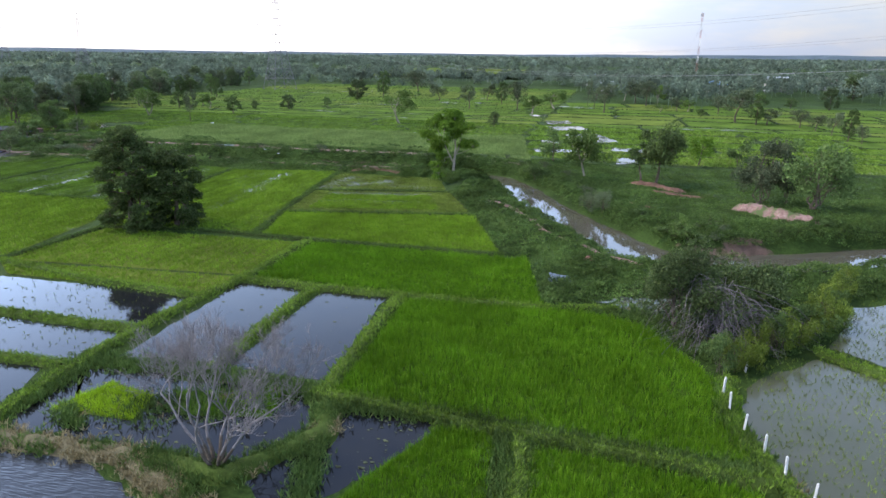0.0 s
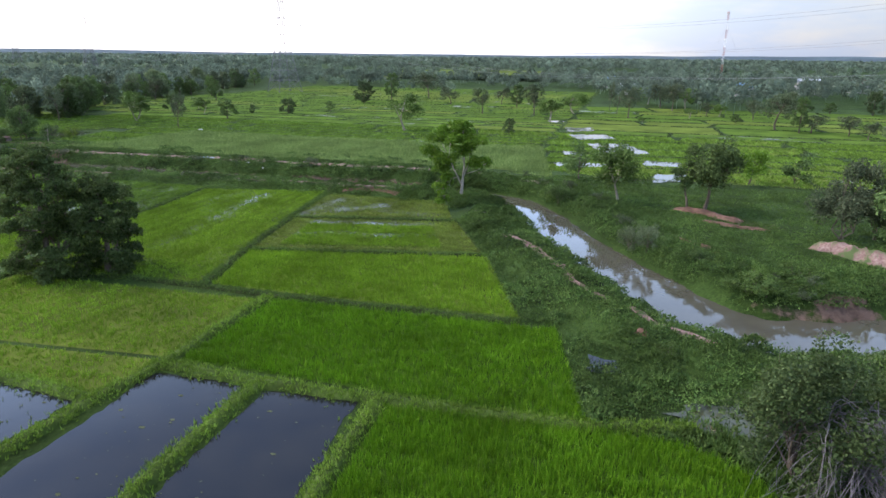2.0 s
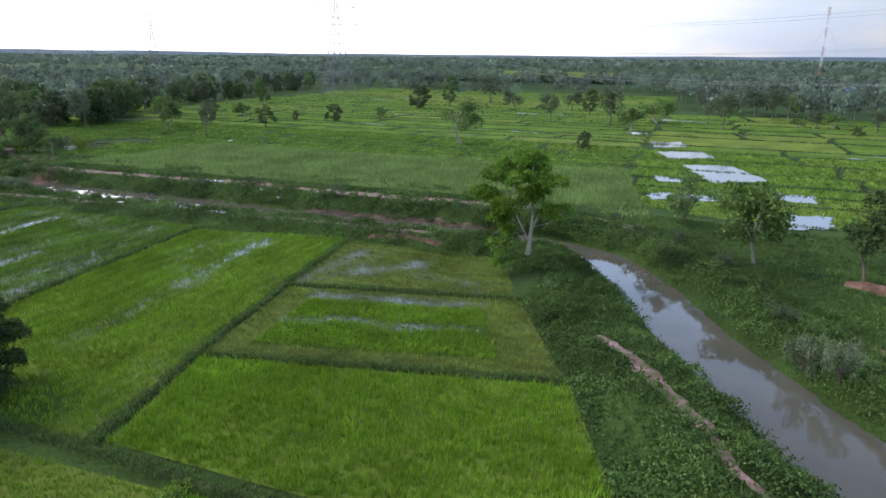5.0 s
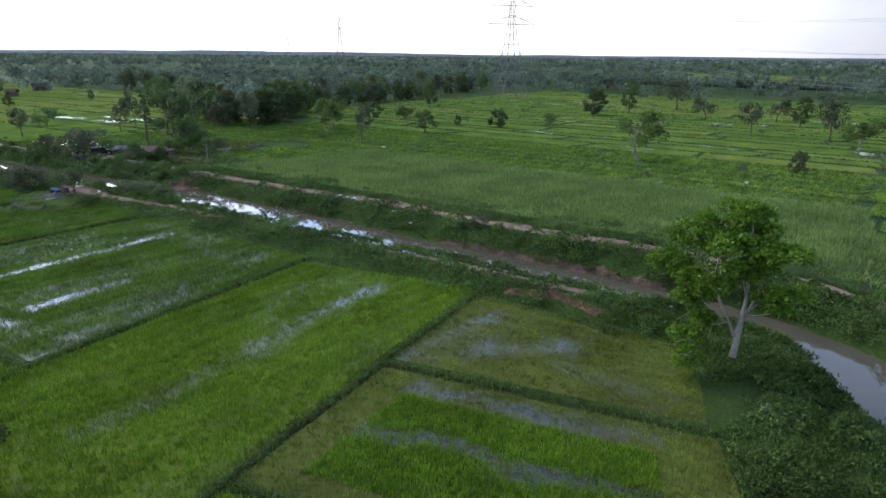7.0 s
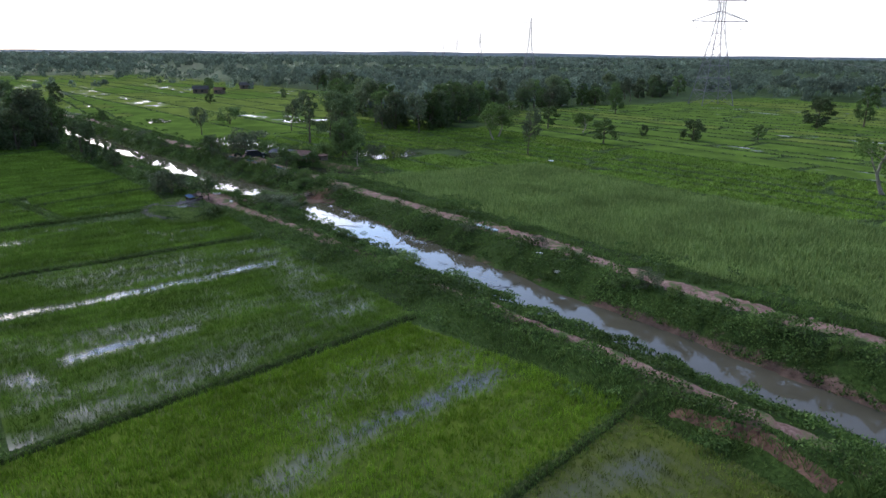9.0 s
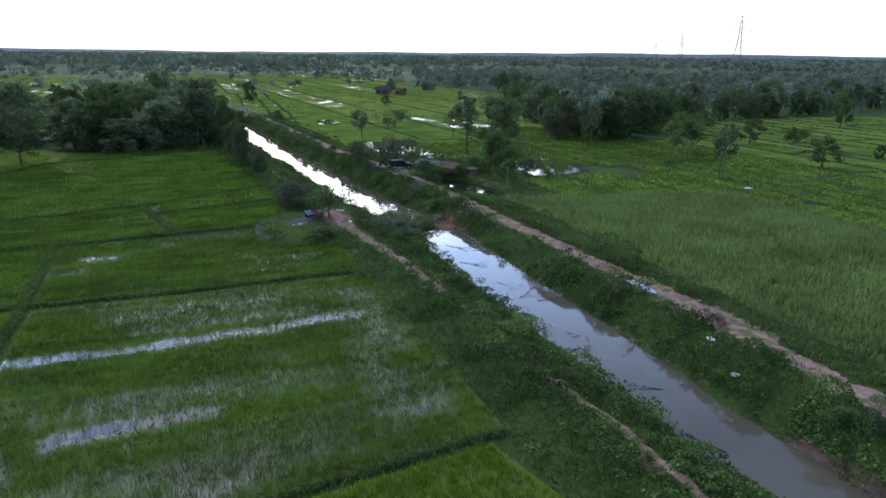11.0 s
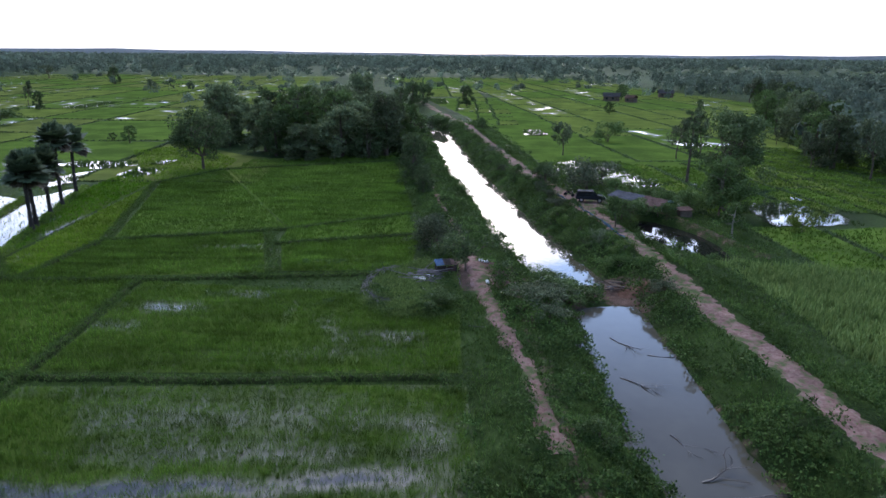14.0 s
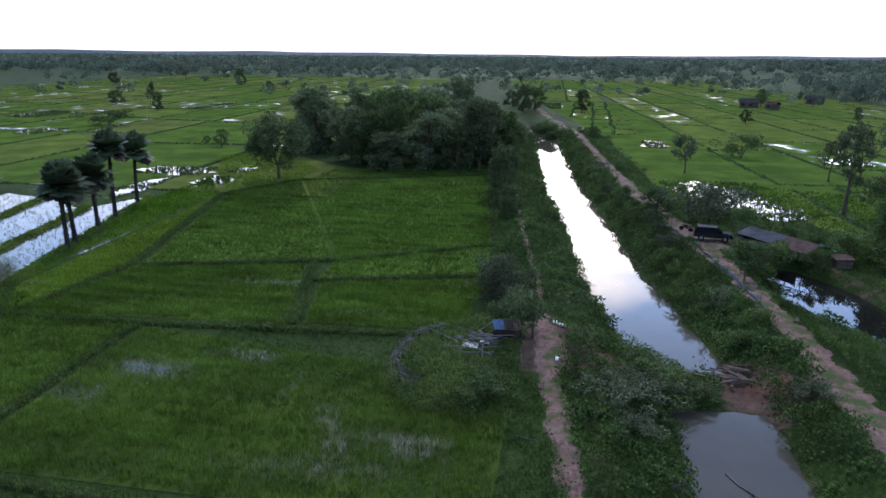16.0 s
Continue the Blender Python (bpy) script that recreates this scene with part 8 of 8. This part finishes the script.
# hut on the knoll and the litter round it
ZH = float(land(np.array([-135.0]), np.array([119.3]))[0])
hut = tagged(new("field_hut"), "tiny patched hut of blue sheet and rusty tin", "hut")
hut.matrix_basis = pose(-135.2, 119.3, ZH + 0.02, 0, 0, 8) @ Matrix.Diagonal((0.72, 0.72, 0.72, 1))
for x in (-0.9, 0.9):
    for y in (-1.5, 0.2, 1.6):
        g = Geo()
        tube(g, [(x, y, -0.15), (x, y, 1.35 + 0.25 * (x < 0))], [0.05, 0.045], 6)
        g.ob("post", M["old_plank"], hut)
for name, size, at, m in (("wall", (0.04, 1.35, 0.95), (0.92, -0.72, 0.75), "old_plank"), ("wall", (0.04, 1.25, 0.9), (0.92, 0.75, 0.7), "roof_rust"), ("wall", (1.8, 0.04, 1.1), (0, 1.62, 0.7), "old_plank"), ("wall", (1.8, 0.04, 1.1), (0, -1.5, 0.7), "old_plank"),
                          ("platform", (1.9, 3.2, 0.08), (0, 0, 0.35), "old_plank")):
    bm = bmesh.new()
    box(bm, size, at, bevel=0.008)
    part(name, bm, M[m], hut)
for y, m in ((-1.0, "blue_sheet"), (0.15, "old_plank"), (1.25, "roof_rust")):
    part("roof_sheet", corrugated(1.25, 2.3), M[m], hut).matrix_basis = pose(0.05, y, 1.56, 0, 0, 90) @ pose(0, 0, 0, 8, r.normal(0, 2), r.normal(0, 3))


def log(at, a, ln, rad, mat="dead_wood", tilt=0.0):
    g = Geo()
    n = 5
    t = np.linspace(0, 1, n)
    p = np.stack([np.cos(a) * ln * t, np.sin(a) * ln * t, rad + tilt * ln * t], 1) + r.normal(0, 0.03, (n, 3)) * (1, 1, 0.3)
    tube(g, p, np.linspace(rad, rad * 0.7, n), 6)
    o = g.ob("log", M[mat], shade=True)
    o.location = at
    return tagged(o, "bare weathered pole lying on the ground", "log", "loose poles")


for k in range(26):
    x, y = -133.4 + r.normal(0, 1.3), 116.8 + r.normal(0, 0.9)
    log((x, y, float(land(np.array([x]), np.array([y]))[0]) + 0.16 + 0.07 * (k % 4)), r.uniform(0, 6.28) if k > 7 else 0.9 + r.normal(0, 0.2), r.uniform(1.2, 3.4), r.uniform(0.03, 0.07), tilt=(0.05, 0.3, 0.16)[k % 3])
for x, y, a, ln in ((-119.8, 121.0, 1.3, 2.4), (-132.5, 120.6, 0.1, 2.2), (-129.5, 116.8, 0.5, 2.6)):
    log((x, y, float(land(np.array([x]), np.array([y]))[0]) + 0.12), a, ln, 0.04)
for k, (x, y, sx, sy, m) in enumerate([(-132.6, 116.5, 0.9, 1.3, "white_sheet"), (-133.4, 117.6, 0.6, 0.8, "white_sheet"), (-137.8, 123.4, 0.7, 0.5, "white_sheet"), (-137.4, 124.0, 0.5, 0.6, "white_sheet"), (-130.6, 123.6, 0.6, 0.4, "white_sheet"), (-134, 115.4, 0.9, 0.7, "roof_grey")]
                                        + [(-132.2, 198, 1.0, 1.2, "white_sheet"), (-103, 183, 0.6, 0.6, "white_sheet"), (-46, 205, 0.8, 0.8, "white_sheet"), (-80.5, 141.2, 0.7, 0.5, "white_sheet"), (-76, 139.4, 0.5, 0.5, "white_sheet"), (-97, 130.2, 0.4, 0.5, "blue_sheet")]):
    n = 7
    u = np.linspace(-0.5, 0.5, n)
    a, b = np.meshgrid(u, u, indexing="ij")
    z0 = float(land(np.array([x]), np.array([y]))[0])
    z = 0.16 + 0.35 * fnoise(a * 3 + k, b * 3, 150 + k) * (0.6 - np.maximum(abs(a), abs(b)))
    g = Geo()
    v = np.stack([x + a * sx + 0.1 * b, y + b * sy, z0 + z], -1)
    i, j = np.meshgrid(np.arange(n - 1), np.arange(n - 1), indexing="ij")
    f = np.stack([i * n + j, (i + 1) * n + j, (i + 1) * n + j + 1, i * n + j + 1], -1).reshape(-1, 4)
    g.add(v, f)
    g.add(v - (0, 0, 0.15), f[:, ::-1])
    tagged(g.ob("plastic_sack", M[m], shade=True), "crumpled plastic sheet lying on the ground" if m != "roof_grey" else "bent grey tin sheet lying on the ground", "litter", "litter")
# the old ring of cut brush round the knoll
g = Geo()
for k in range(70):
    t = k / 69
    a = 3.6 + 2.0 * t
    x, y = -130.6 + 6.6 * math.cos(a), 116.4 + 5.4 * math.sin(a)
    for _ in range(3):
        b = a + 1.57 + r.normal(0, 0.4)
        q = np.array([x + r.normal(0, 0.25), y + r.normal(0, 0.25), 0.1 + r.uniform(0, 0.25)])
        tube(g, [q, q + np.array([math.cos(b), math.sin(b), r.normal(0, 0.1)]) * r.uniform(0.5, 1.2)], [0.025, 0.012], 4)
tagged(g.ob("brush_fence", M["dead_wood"]), "low fence of grey cut brush round a knoll", "brush fence", kind="stuff")

# weir of old planks in the gap of the dam
for k in range(15):
    bm = bmesh.new()
    ln = r.uniform(1.1, 2.6)
    box(bm, (ln, r.uniform(0.14, 0.34), 0.05), bevel=0.01)
    o = part("plank", bm, M["plank" if k % 3 else "roof_grey"])
    x, y = -131.4 + r.normal(0, 0.9), 136.4 + r.normal(0, 1.1)
    o.matrix_basis = pose(x, y, LEVEL + 0.42 + 0.05 * k * 0.5, r.normal(0, 7), r.normal(0, 7), r.uniform(0, 180) if k % 4 == 0 else 75 + r.normal(0, 18))
    tagged(o, "old grey plank heaped on the canal weir", "plank", "weir planks")
for k in range(6):
    log((-132.4 + r.normal(0, 0.7), 135.4 + 0.5 * k, LEVEL + 0.5), 1.5 + r.normal(0, 0.3), 2.2, 0.06, "soaked_wood")


# far houses ---------------------------------------------------------------------------------------
def house(x, y, ln, w, h, turn, roof, label):
    top = tagged(new("house"), label, "house", "village houses")
    top.matrix_basis = pose(x, y, 0, 0, 0, turn)
    bm = bmesh.new()
    box(bm, (ln, w, h), (0, 0, h / 2), bevel=0.03)
    wall = part("wall", bm, M["plank" if h < 3 else "plaster"], top)
    bm = bmesh.new()
    e, g_ = 0.5, w * 0.36
    v = [bm.verts.new(p) for p in ((-ln / 2 - e, -w / 2 - e, h - 0.1), (ln / 2 + e, -w / 2 - e, h - 0.1), (ln / 2 + e, 0, h + g_), (-ln / 2 - e, 0, h + g_), (-ln / 2 - e, w / 2 + e, h - 0.1), (ln / 2 + e, w / 2 + e, h - 0.1))]
    fs = [bm.faces.new((v[0], v[1], v[2], v[3])), bm.faces.new((v[3], v[2], v[5], v[4]))]
    bmesh.ops.solidify(bm, geom=fs, thickness=0.12)
    part("roof", bm, M[roof], top)
    for k in range(max(1, int(ln / 3.5))):
        bm = bmesh.new()
        box(bm, (1.1, 0.08, 1.1), (-ln / 2 + 1.7 + k * 3.2, -w / 2 - 0.02, h * 0.58), bevel=0.01)
        part("window", bm, M["glass_dark"], wall)
    bm = bmesh.new()
    box(bm, (0.9, 0.08, 2.0), (ln / 2 - 0.9, -w / 2 - 0.02, 1.02), bevel=0.01)
    part("door", bm, M["plank"], wall)


M["plaster"] = noisy("plaster_wall", [(0.3, (0.42, 0.40, 0.37)), (0.7, (0.58, 0.56, 0.52))], 1.0, rough=0.9, big=0.2, bumpy=0.1)
M["roof_blue"] = noisy("blue_roof_sheet", [(0.3, (0.18, 0.36, 0.62)), (0.7, (0.28, 0.46, 0.72))], 0.5, rough=0.4, big=0.3, bumpy=0.0, spec=0.4)
M["roof_white"] = noisy("pale_roof_sheet", [(0.3, (0.60, 0.64, 0.68)), (0.7, (0.74, 0.77, 0.80))], 0.5, rough=0.4, big=0.3, bumpy=0.0, spec=0.4)
for x, y, ln, w, h, turn, roof in ((-21, 556, 10, 7, 6.5, 10, "roof_blue"), (-8, 462, 9, 6, 5.0, -20, "roof_white"), (108, 520, 14, 8, 7.5, 15, "roof_white"), (62, 470, 10, 7, 6.0, 30, "roof_blue"), (150, 560, 12, 8, 6.5, 0, "roof_rust"), (-420, 214, 8, 5, 2.6, 70, "roof_grey"), (-412, 222, 5, 4, 2.3, 40, "roof_rust"), (-455, 255, 8, 5, 2.6, 80, "roof_grey")):
    house(x, y, ln, w, h, turn, roof, {"roof_blue": "village house with a bright blue roof among trees", "roof_white": "village house with a pale metal roof among trees", "roof_rust": "village house with a rusty roof among trees", "roof_grey": "farmhouse with a grey tin roof among paddies"}[roof])
